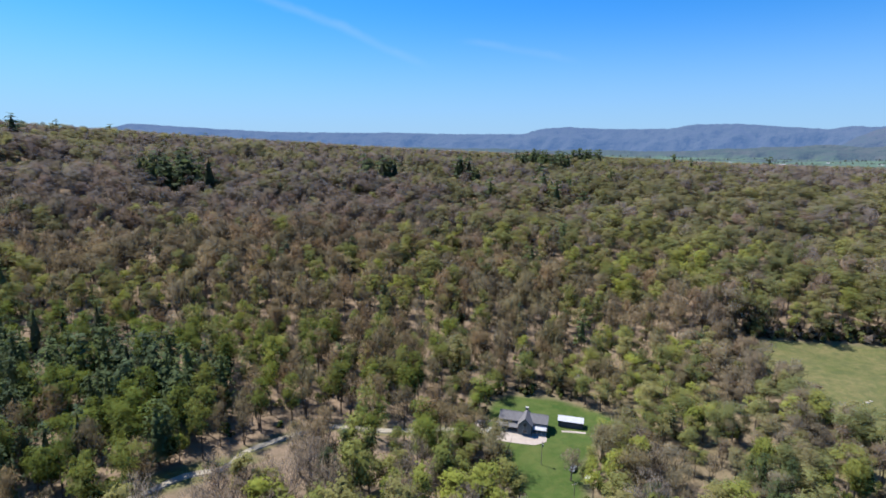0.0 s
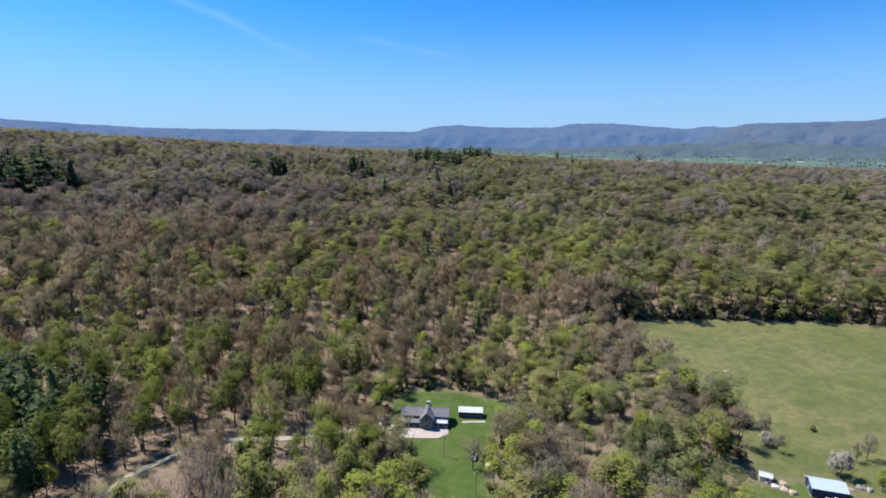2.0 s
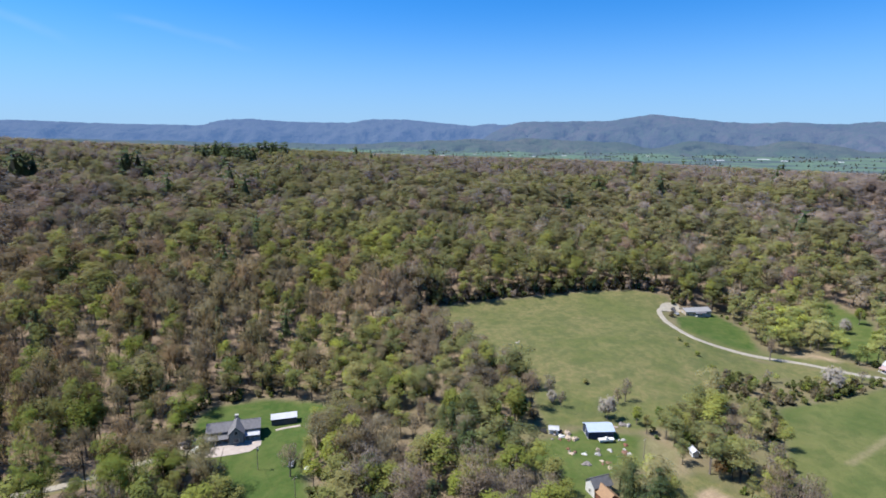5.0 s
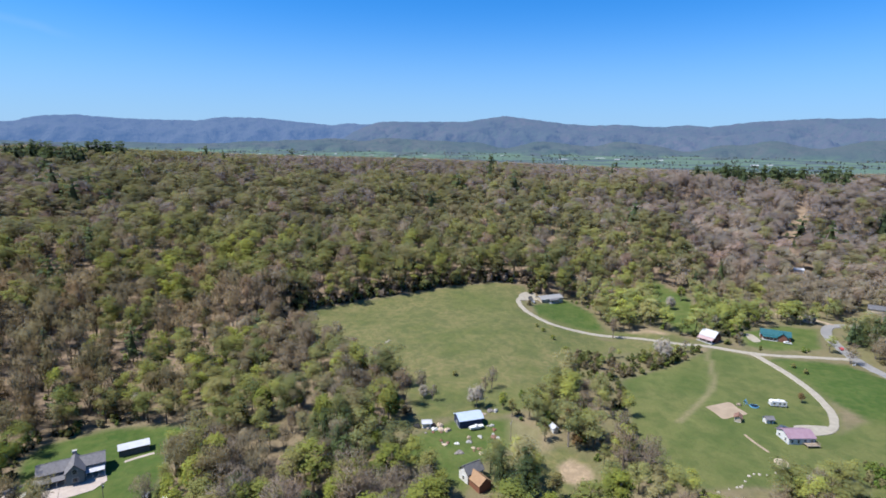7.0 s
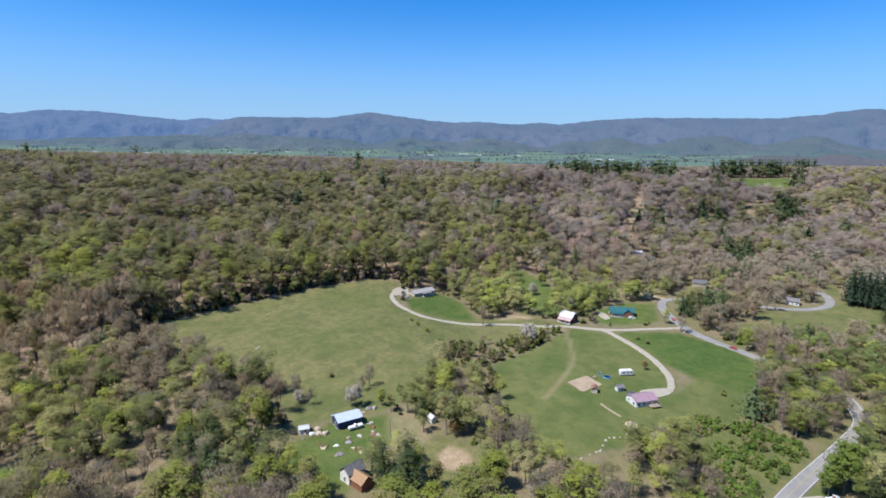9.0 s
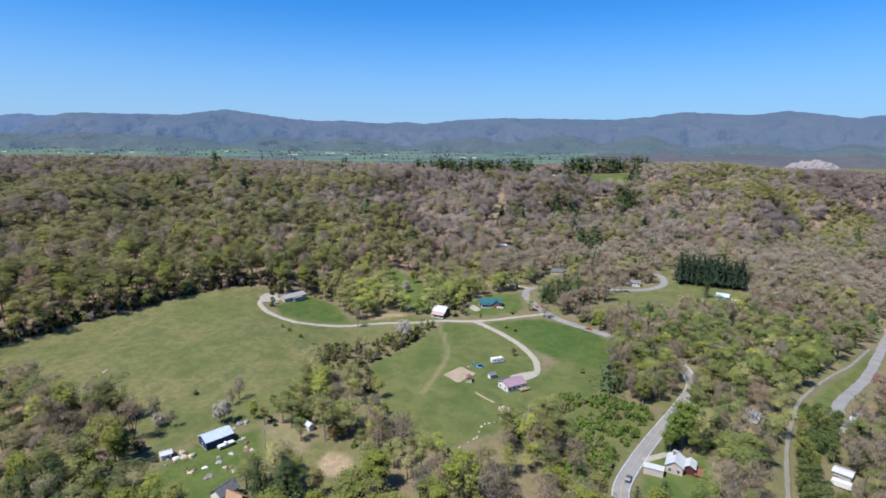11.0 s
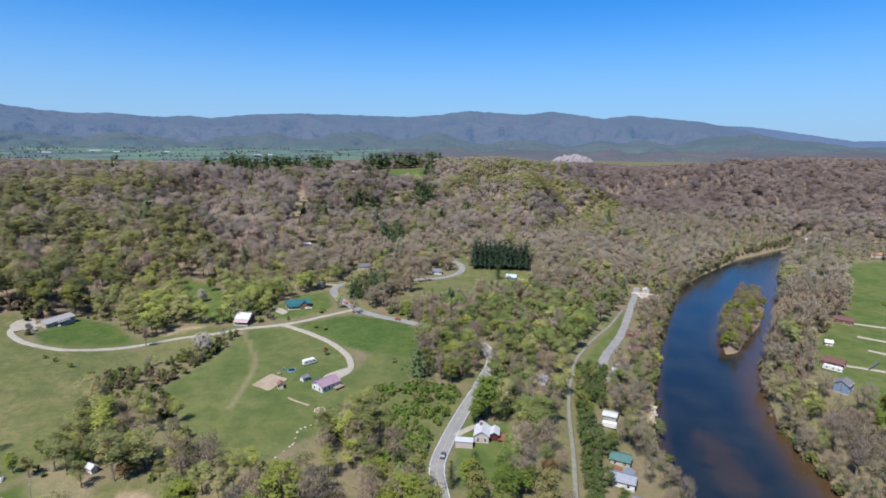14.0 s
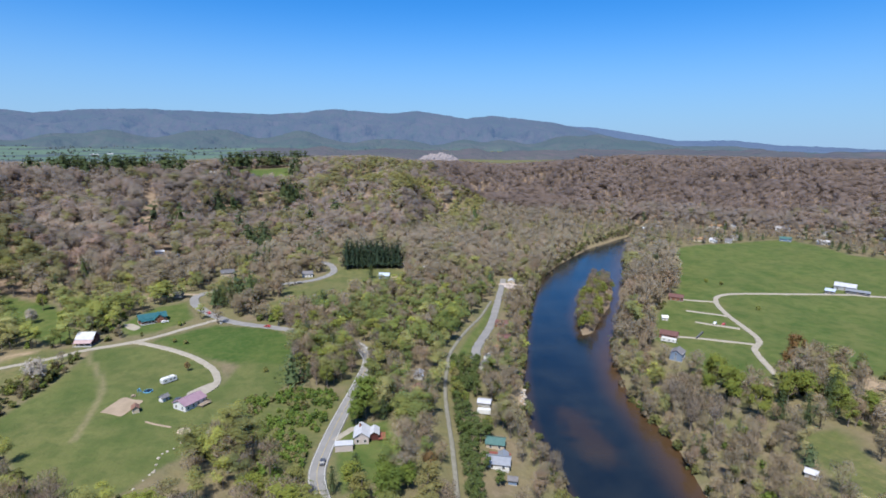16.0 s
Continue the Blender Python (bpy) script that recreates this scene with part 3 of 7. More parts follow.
def range_of_hills(name, a0, a1, r0, r1, elev, mat, spur, seed, label, foot=62.0):
    """A mountain range from its foot at r0 to its crest at r1, with spurs and hollows."""
    a = np.arange(a0, a1, 0.3)
    s = np.linspace(0, 1.12, 34)
    el = elev(a) + 0.03 * wave_noise(a * 100, a * 37, 130, seed) + 0.025 * wave_noise(a * 100, a * 11, 47, seed + 1)
    crest = 120 + r1 * np.tan(np.radians(el))
    A, S = np.meshgrid(a, s, indexing="ij")
    r = r0 + (r1 - r0) * S
    x, y = r * np.sin(np.radians(A)), r * np.cos(np.radians(A))
    lumps = 0.6 * ridged(x, y, 900, seed) + 0.3 * ridged(x, y, 380, seed + 2) + 0.1 * ridged(x, y, 170, seed + 4)
    up = np.clip(S, 0, 1) ** 1.1 + spur * lumps * np.sin(np.pi * np.clip(S, 0, 1)) ** 0.9
    limit = 0.55 + 0.45 * np.clip(S, 0, 1) ** 2
    z = foot + (crest[:, None] - foot) * np.clip(up, 0, limit) - np.maximum(S - 1, 0) * 900
    ob = fast_mesh(name, np.stack([x, y, z], -1).reshape(-1, 3), grid_faces(len(a), len(s)), mat, None, smooth=True)
    return tagged(ob, label, "mountains", kind="structure")


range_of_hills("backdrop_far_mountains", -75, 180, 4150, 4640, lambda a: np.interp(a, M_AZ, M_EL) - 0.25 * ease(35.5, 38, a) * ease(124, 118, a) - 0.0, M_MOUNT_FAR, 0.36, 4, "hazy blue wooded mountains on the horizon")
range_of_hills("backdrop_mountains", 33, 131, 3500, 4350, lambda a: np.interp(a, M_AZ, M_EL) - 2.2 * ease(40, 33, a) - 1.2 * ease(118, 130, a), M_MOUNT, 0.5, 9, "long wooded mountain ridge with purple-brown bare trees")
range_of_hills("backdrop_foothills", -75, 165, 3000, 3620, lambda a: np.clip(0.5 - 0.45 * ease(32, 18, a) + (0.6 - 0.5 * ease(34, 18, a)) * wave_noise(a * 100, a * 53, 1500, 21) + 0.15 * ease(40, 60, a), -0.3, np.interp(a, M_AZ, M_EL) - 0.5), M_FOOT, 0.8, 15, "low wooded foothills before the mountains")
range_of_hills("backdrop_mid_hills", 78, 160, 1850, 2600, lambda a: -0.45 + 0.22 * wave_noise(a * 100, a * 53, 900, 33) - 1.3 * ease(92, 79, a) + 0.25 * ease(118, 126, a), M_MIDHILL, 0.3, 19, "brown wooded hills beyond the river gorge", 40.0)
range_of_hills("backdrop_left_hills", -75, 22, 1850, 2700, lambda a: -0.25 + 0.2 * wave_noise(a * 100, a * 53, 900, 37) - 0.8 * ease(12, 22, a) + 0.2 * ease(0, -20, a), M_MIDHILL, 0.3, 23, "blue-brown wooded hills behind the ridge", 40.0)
# the broad valley floor beyond the ridge
va, vr = np.radians(np.arange(-30, 93, 1.0)), np.linspace(1750, 3400, 60)
vx, vy = np.outer(np.sin(va), vr), np.outer(np.cos(va), vr)
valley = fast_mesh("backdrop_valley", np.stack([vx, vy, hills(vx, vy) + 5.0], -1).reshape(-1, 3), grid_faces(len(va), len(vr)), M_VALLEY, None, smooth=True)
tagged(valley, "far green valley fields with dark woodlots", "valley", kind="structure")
# quarry face in the hills beyond the gorge
qa, qs = np.linspace(105.0, 109.4, 44), np.linspace(0, 1, 9)
QA, QS = np.meshgrid(qa, qs, indexing="ij")
edge = np.maximum(np.sin(np.pi * (QA - 105.0) / 4.4), 0) ** 0.5
q_r = 1840 + 60 * QS + 8 * wave_noise(QA * 60, QS * 60, 40, 3)
q_z = 120 + q_r * np.tan(np.radians(-1.75 + 0.95 * QS * edge * (1 + 0.12 * wave_noise(QA * 60, QS, 50, 5))))
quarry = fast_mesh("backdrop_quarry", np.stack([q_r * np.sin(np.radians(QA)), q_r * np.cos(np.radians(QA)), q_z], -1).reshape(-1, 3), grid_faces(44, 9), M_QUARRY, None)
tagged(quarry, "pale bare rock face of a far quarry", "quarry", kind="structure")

# ---- woods ----
rng = np.random.RandomState(7)


def crown_points(n, rx, rz, cz, clumps, seed, spread=0.42, reach=(0.5, 0.8), with_pick=False):
    """Points over a crown made of round clumps, with gaps between."""
    r = np.random.RandomState(seed)
    d = r.normal(size=(clumps, 3))
    d /= np.linalg.norm(d, axis=1)[:, None]
    d[:, 2] = np.linspace(-0.88, 0.95, clumps)
    d[:, :2] *= (np.sqrt(1.05 - d[:, 2] ** 2) / np.maximum(np.hypot(d[:, 0], d[:, 1]), 0.1))[:, None]
    far_out = r.uniform(*reach, (clumps, 1))
    centres = d * np.hstack([far_out, far_out, 0.35 + 0.65 * far_out]) * (rx, rx, rz) + (0, 0, cz)
    pick = r.randint(0, clumps, n)
    e = r.normal(size=(n, 3))
    e /= np.linalg.norm(e, axis=1)[:, None]
    size = r.uniform(0.7, 1.2, (clumps, 1)) * spread
    p = centres[pick] + e * size[pick] * (rx, rx, rx * 0.9) * r.uniform(0.7, 1.0, (n, 1))
    out = (p - (0, 0, cz - 0.5 * rz)) / (rx, rx, rz)
    out /= np.linalg.norm(out, axis=1)[:, None]
    if with_pick:
        return p, 0.3 * e + 0.8 * out, centres, size[:, 0] * rx, pick
    return p, 0.3 * e + 0.8 * out, centres, size[:, 0] * rx


OCTA = np.array([(1, 0, 0), (-1, 0, 0), (0, 1, 0), (0, -1, 0), (0, 0, 1), (0, 0, -1)], float)
OCTA_F = np.array([(0, 2, 4), (2, 1, 4), (1, 3, 4), (3, 0, 4), (2, 0, 5), (1, 2, 5), (3, 1, 5), (0, 3, 5)])


def inner_tris(centres, radii, crown, seed, fill=0.72):
    """The mass of leaves inside each clump, uneven; with the way each corner looks and its clump."""
    r = np.random.RandomState(seed + 500)
    tri, way, which = [], [], []
    for k, (c, q) in enumerate(zip(centres, radii)):
        turn = np.array(Matrix.Rotation(r.uniform(0, 6.3), 3, Vector(r.normal(size=3)).normalized()))
        pts = (OCTA * r.uniform(0.78, 1.22, (6, 1)) * q * fill) @ turn
        out = np.asarray(c) - np.asarray(crown)
        out = out / max(np.linalg.norm(out), 0.5)
        nor = 0.3 * pts / np.linalg.norm(pts, axis=1)[:, None] + 0.8 * out
        tri.append((pts + c)[OCTA_F].reshape(-1, 3))
        way.append(nor[OCTA_F].reshape(-1, 3))
        which.append(np.full(24, k))
    return np.concatenate(tri), np.concatenate(way), np.concatenate(which)


def leaf_tris(points, out, size, seed, lift=0.15):
    """A small bent triangle at each point, facing roughly outward."""
    r = np.random.RandomState(seed)
    n = out + r.normal(size=out.shape) * 0.5 + (0, 0, lift)
    n /= np.linalg.norm(n, axis=1)[:, None]
    u = np.cross(n, r.normal(size=n.shape))
    u /= np.linalg.norm(u, axis=1)[:, None]
    w = np.cross(n, u)
    s = size * r.uniform(0.6, 1.25, (len(points), 1))
    tri = np.stack([points + u * s, points - u * s * 0.5 + w * s * 0.8, points - u * s * 0.5 - w * s * 0.8], 1)
    return tri.reshape(-1, 3)


def slim_tris(points, base, size, seed, width):
    """Bare twigs: slender triangles that point up and out from the stem."""
    r = np.random.RandomState(seed)
    way = points - base
    way = way / np.linalg.norm(way, axis=1)[:, None] + r.normal(size=points.shape) * 0.45 + (0, 0, 0.15)
    way /= np.linalg.norm(way, axis=1)[:, None]
    side = np.cross(way, r.normal(size=points.shape))
    side /= np.linalg.norm(side, axis=1)[:, None]
    s = size * r.uniform(0.6, 1.3, (len(points), 1))
    return np.stack([points + way * s, points - way * s + side * s * width, points - way * s - side * s * width], 1).reshape(-1, 3)


def trunk_tris(h, w, lean=0.0):
    """A slender three-sided trunk."""
    v = []
    ring = [(math.cos(a) * w, math.sin(a) * w, -0.6) for a in (0, 2.09, 4.19)]
    tip = (lean, lean * 0.5, h)
    for k in range(3):
        v += [ring[k], ring[(k + 1) % 3], tip]
    return np.array(v)


def pine_tris(tiers, per, each, r0, h, base, size, seed):
    """Boughs in tiers round a stem, each with a flat tuft of needles at its end; the way each corner looks."""
    r = np.random.RandomState(seed)
    p, out = [], []
    lop = r.uniform(0, 6.3)
    for k in range(tiers):
        f = (k + 0.4) / tiers
        z, rad_k = base + (h - base) * f, r0 * (1 - f ** 1.7) ** 0.85 * r.uniform(0.72, 1.15) + 0.35
        for j in range(per if f < 0.75 else max(2, per - 2)):
            a = 2 * math.pi * (j + r.uniform(-0.4, 0.4)) / per + 0.9 * k
            q = rad_k * r.uniform(0.5, 1.0) * (1 + 0.15 * math.cos(a - lop))
            tuft = 0.34 * rad_k + 0.5
            mid = np.array((math.cos(a) * q, math.sin(a) * q, z - 0.1 * q + r.uniform(-0.4, 0.4)))
            e = r.normal(size=(each, 3))
            e /= np.linalg.norm(e, axis=1)[:, None]
            p.append(mid + e * (tuft, tuft, 0.5 * tuft))
            way = p[-1] - (0, 0, z - 1.2)
            out.append(0.3 * e + way / np.linalg.norm(way, axis=1)[:, None])
    top = np.array([(0, 0, h - 0.3), (0.1, 0.1, h + 0.4)])
    p, out = np.concatenate(p + [top]), np.concatenate(out + [np.array([(0.2, 0, 1.0), (0, 0.2, 1.0)])])
    v, n = leaf_tris(p, out, size, seed, 0.5), np.repeat(out, 3, 0)
    ring = [(math.cos(1.05 * k) * 0.52 * r0 * r.uniform(0.8, 1.2), math.sin(1.05 * k) * 0.52 * r0 * r.uniform(0.8, 1.2), base - 0.2) for k in range(6)]
    core = np.array([q for k in range(6) for q in (ring[k], ring[(k + 1) % 6], (0, 0, h * 0.93))])
    return np.concatenate([v, core]), np.concatenate([n, core * (1, 1, 0) / r0 + (0.001, 0, 0.2)])


LEAFY, BARE, PINE, BUSH = 0, 1, 2, 3
CLUMPS = (12, 9, 6, 4)
DETAIL = [  # leaf triangles, their size, conifer tiers, per tier
    (430, 0.50, 9, 6),
    (115, 0.88, 7, 5),
    (42, 1.25, 6, 4),
    (16, 1.7, 4, 4),
]


def template(kind, level, seed):
    """Triangles of one tree about 20 m high: corners, which are wood, the way they look, their tint and how much of each is leaf."""
    nl, sl, tiers, per = DETAIL[level]
    r = np.random.RandomState(seed * 17 + level)
    wood = [trunk_tris(13, 0.3)]
    tint, thick = [], []
    if kind in (LEAFY, BARE, BUSH):
        clumps = CLUMPS[level]
        if kind == LEAFY:
            rx, rz, cz, spread, reach = 3.9, 7.2, 12.0, (0.50, 0.54, 0.60, 0.68)[level], (0.45, 0.68)
        elif kind == BARE:
            rx, rz, cz, spread, reach = 4.2, 7.0, 11.8, (0.52, 0.56, 0.62, 0.70)[level], (0.42, 0.62)
        else:
            rx, rz, cz, spread, reach, clumps, wood = 1.9, 1.5, 1.5, 0.52, (0.4, 0.65), 5, []
        count = int(nl * {LEAFY: 1.0, BARE: 1.15, BUSH: 0.5}[kind])
        p, e, c, q, pick = crown_points(count, rx, rz, cz, clumps, seed, spread, reach, True)
        small = sl * (0.75 if kind == BUSH else 1.0)
        if kind == BARE:
            v = slim_tris(p, (0, 0, cz - rz), small * 1.7, seed, (0.22, 0.3, 0.42, 0.6)[level])
            if level < 2:
                wood += [trunk_tris(15, 0.2, 2.2), trunk_tris(14, 0.2, -2.4)]
        else:
            v = leaf_tris(p, e, small, seed)
        mass, way, which = inner_tris(c, q, (0, 0, cz - 0.5 * rz), seed, (0.74, 0.82, 0.98, 1.05)[level])
        shade = r.uniform(0.93, 1.07, clumps)
        v, n = [v, mass], [np.repeat(e, 3, 0), way]
        tint = [np.repeat(shade[pick], 3), shade[which]]
        thick = [np.full(count * 3, {LEAFY: 0.44, BARE: (0.42, 0.36, 0.3, 0.3)[level], BUSH: 0.7}[kind]), np.full(len(mass), {LEAFY: (0.28, 0.30, 0.34, 0.36)[level], BARE: (0.13, 0.16, 0.22, 0.25)[level], BUSH: 0.5}[kind])]
    else:
        v, n = pine_tris(tiers, per, (6, 3, 2, 2)[level], 4.2, 19, 2.5 + 2 * r.rand(), (0.62, 0.95, 1.4, 1.8)[level], seed)
        v, n = [v], [n]
        tint, thick = [np.repeat(r.uniform(0.85, 1.15, len(v[0]) // 3), 3)], [np.full(len(v[0]), 0.85)]
    n += [w * (1, 1, 0) + (0.001, 0, 0) for w in wood]
    leaves = sum(len(q) for q in v)
    tint, thick = np.concatenate(tint + [np.ones(len(w)) for w in wood]), np.concatenate(thick + [np.ones(len(w)) for w in wood])
    v, n = np.concatenate(v + wood), np.concatenate(n)
    n = n / np.linalg.norm(n, axis=1)[:, None] + (0, 0, (0.95, 1.1, 1.5, 1.7)[level])
    return v, np.arange(len(v)) >= leaves, n / np.linalg.norm(n, axis=1)[:, None], tint, thick


LEAF_HUES = np.array([(0.22, 0.22, 0.086), (0.195, 0.195, 0.088), (0.215, 0.198, 0.105), (0.168, 0.176, 0.082), (0.23, 0.205, 0.12), (0.148, 0.157, 0.076), (0.255, 0.263, 0.078)]) * 1.26
BARE_HUES = np.array([(0.265, 0.215, 0.178), (0.235, 0.205, 0.185), (0.28, 0.23, 0.185), (0.215, 0.19, 0.165), (0.25, 0.225, 0.175), (0.275, 0.205, 0.17)]) * (1.42, 1.42, 1.46)
PINE_HUES = np.array([(0.095, 0.132, 0.06), (0.11, 0.148, 0.06), (0.088, 0.122, 0.062)])
BUSH_HUES = np.array([(0.18, 0.24, 0.055), (0.14, 0.20, 0.05), (0.22, 0.20, 0.10)])
TRUNK_HUE = (0.22, 0.19, 0.165)


def build_woods(name, trees, label, category):
    """trees: rows of x, y, z, size, kind, level, r, g, b, breadth. One joined mesh."""
    verts, cols, ways = [], [], []
    lean_x = -(hills(trees[:, 0] + 16, trees[:, 1]) - hills(trees[:, 0] - 16, trees[:, 1])) / 32
    lean_y = -(hills(trees[:, 0], trees[:, 1] + 16) - hills(trees[:, 0], trees[:, 1] - 16)) / 32
    for kind in (LEAFY, BARE, PINE, BUSH):
        for level in range(4):
            for shape in range(6):
                pick = (trees[:, 4] == kind) & (trees[:, 5] == level) & (np.arange(len(trees)) % 6 == shape)
                sel, lx, ly = trees[pick], 1.0 * lean_x[pick, None], 1.0 * lean_y[pick, None]  # the canopy faces as its slope does
                if not len(sel):
                    continue
                v, mask, way, tint, thick = template(kind, level, 31 * kind + shape + 1)
                turn = np.arange(len(sel)) * 2.4 + shape
                c, s = np.cos(turn)[:, None], np.sin(turn)[:, None]
                k = sel[:, 3:4]
                slim = sel[:, 9:10] * (0.85 + 0.3 * ((np.arange(len(sel)) * 0.618) % 1))[:, None]
                x = (v[None, :, 0] * c - v[None, :, 1] * s) * k * slim + sel[:, 0:1]
                y = (v[None, :, 0] * s + v[None, :, 1] * c) * k * slim + sel[:, 1:2]
                z = v[None, :, 2] * k + sel[:, 2:3]
                verts.append(np.stack([x, y, z], -1).reshape(-1, 3))
                wx, wy = way[None, :, 0] * c - way[None, :, 1] * s + lx, way[None, :, 0] * s + way[None, :, 1] * c + ly
                ways.append(np.stack([wx, wy, np.broadcast_to(way[None, :, 2], wx.shape)], -1).reshape(-1, 3))
                col = np.ones((len(sel), len(v), 4))
                col[:, :, :3] = sel[:, None, 6:9] * tint[None, :, None]
                col[:, :, 3] = thick
                col[:, mask, :3] = TRUNK_HUE
                cols.append(col.reshape(-1, 4))
    verts, cols = np.concatenate(verts), np.concatenate(cols)
    ob = fast_mesh(name, verts, np.arange(len(verts)).reshape(-1, 3), M_WOODS, cols, spray=np.concatenate(ways))
    print(name, len(trees), len(verts) // 3)
    return tagged(ob, label, category, kind="stuff")


# where trees may stand
CLEAR = [(452, 52, 11), (440, 56, 10), (424, 53, 9), (404, 47, 8), (192, 47, 7), (204, 43, 7), (216, 39, 7), (145, 158, 9), (278, -243, 9), (268, -234, 8), (247, -225, 8), (240, -217, 7), (313, -270, 7), (340, -283, 7), (352, -312, 8), (176, -80, 10), (188, -84, 9), (168, -78, 8), (36, 216, 15), (56, 219, 9), (164, 144, 12), (150, 150, 8), (134, 112, 9), (124, 104, 8), (188, 113, 4), (344, 217, 17), (349, 108, 9), (390, 77, 12), (250, 38, 14), (203, -31, 11), (197, -22, 6),
         (259, -70, 6), (243, -65, 5), (270, -112, 7), (229, -95, 7), (217, -90, 6), (195, -86, 7), (179, -82, 7), (340, -154, 8), (311, -142, 8), (293, -129, 5), (440, -207, 13), (428, -200, 9), (512, 38, 10), (610, 110, 8),
         (496, -29, 8), (471, -96, 9), (493, -142, 10), (364, -323, 9), (286, -253, 10), (254, -232, 9), (141, -199, 5), (505, -70, 16), (508, -95, 16), (205, -72, 8), (222, -78, 8), (-75, 172, 7), (-62, 186, 7), (-48, 198, 6), (-90, 160, 8), (-34, 203, 6), (-20, 205, 5), (198, -216, 7), (182, -216, 7), (190, -244, 7), (190, -256, 6), (175, -257, 6), (215, -222, 7), (164, -36, 9), (174, -52, 6), (290, 22, 10), (296, 32, 8), (-95, 172, 8), (-82, 176, 8), (-70, 190, 8), (-58, 200, 8), (-46, 208, 6), (500, 38, 12), (486, 37, 11), (474, 36, 9), (600, 107, 10), (588, 105, 10), (576, 103, 9), (482, -28, 9), (470, -27, 8)]
PINE_CLUMPS = [(-171, 214, 16), (-135, 210, 16), (-121, 229, 15), (-104, 214, 14), (-188, 239, 18), (-163, 191, 12), (-33, 164, 8), (107, 166, 6), (104, 149, 6), (135, 100, 8), (165, 930, 45), (260, 1000, 30), (-300, 600, 36), (-84, 726, 30),
               (37, 776, 22), (-114, 396, 7), (-141, 345, 6), (22, 492, 9), (-34, 527, 7), (835, 62, 22), (691, 136, 13), (717, 111, 12), (925, -36, 19), (985, 215, 34), (940, 286, 24), (1074, 99, 26), (1171, 36, 26),
               (536, 483, 9), (629, 10, 16), (554, -38, 15), (443, -188, 9), (418, 26, 8), (432, 18, 8), (440, 34, 7), (455, -383, 9), (553, -585, 16), (463, -640, 18), (1000, 150, 24), (1050, 112, 14), (1030, 30, 12), (1085, -42, 16), (1112, -60, 14), (1170, 60, 30), (1172, 0, 26), (1190, -60, 26), (410, 41, 6), (406, 22, 6), (526, 12, 9), (622, -50, 12), (679, 103, 9)]


HEDGE = [(226, 118), (258, 112), (298, 107), (345, 101), (334, 124), (308, 162), (286, 194), (262, 168), (236, 150)]  # low growth between two fields
GROVE = [(-225, 250), (-198, 272), (-161, 272), (-128, 266), (-108, 228), (-98, 202), (-90, 194), (-104, 176), (-130, 152), (-175, 150)]  # pines and bright green trees


def open_mask(x, y):
    m = np.zeros(x.shape)
    for p in LAWNS + MEADOWS + HALF_MOWN + DIRT:  # open ground
        m = np.maximum(m, inside(x, y, p, 1.5))
    for pts, width in ROADS:
        m = np.maximum(m, (seg_dist(x, y, pts)[0] < width / 2 + (3.4 if width < 2.6 else 3.0 + 0.3 * width)) * 1.0)
    m = np.maximum(m, inside(x, y, RIVER_POLY, 1.0))
    m = np.maximum(m, inside(x, y, [(150, -56), (190, -66), (240, -79), (282, -96), (276, -110), (236, -97), (188, -85), (146, -74)], 1.5))  # rows of young evergreens
    for cx, cy, cr in CLEAR:
        m = np.maximum(m, (np.hypot(x - cx, y - cy) < cr) * 1.0)
        d = math.hypot(cx, cy)
        m = np.maximum(m, (np.hypot(x - cx * (1 - 9 / d), y - cy * (1 - 9 / d)) < cr) * 1.0)
    m = np.maximum(m, inside(x, y, [(1085, 150), (1125, 40), (1155, -40), (1090, -52), (1020, 60), (1030, 130)], 4))
    m = np.maximum(m, (seg_dist(x, y, [(640, 129), (900, 165)])[0] < 8.5) * 1.0)
    return m


def scatter(r0, r1, a0, a1, gap, seed):
    """Jittered places on a grid in a ring round the middle."""
    r = np.random.RandomState(seed)
    n = int(2 * r1 / gap)
    i, j = np.meshgrid(np.arange(n), np.arange(n))
    x = (i - n / 2 + r.uniform(-0.5, 0.5, i.shape)) * gap
    y = (j - n / 2 + r.uniform(-0.5, 0.5, i.shape)) * gap
    d, a = np.hypot(x, y), np.degrees(np.arctan2(x, y))
    keep = (d >= r0) & (d < r1) & (a > a0) & (a < a1)
    x, y = x[keep], y[keep]
    free = open_mask(x, y) < 0.35
    return x[free], y[free]


def on_floor(x, y):
    a, d = np.degrees(np.arctan2(x, y)), np.hypot(x, y)
    return (d < np.interp(a, AZ, FOOT)) & (a > 0)


def thin(x, y, seed, lo=0.62, swing=0.4):
    """Keeps a share of the places, in thickets and gaps."""
    share = lo - 0.06 * (np.degrees(np.arctan2(x, y)) < 82) + 0.3 * (np.degrees(np.arctan2(x, y)) < 44) + swing * wave_noise(x, y, 48, 17) + 0.35 * (np.degrees(np.arctan2(x, y)) > 86)  # the far bank is thickly wooded
    share = share * (1 - 0.55 * inside(x, y, HEDGE, 2.0))
    return np.random.RandomState(seed).rand(len(x)) < share


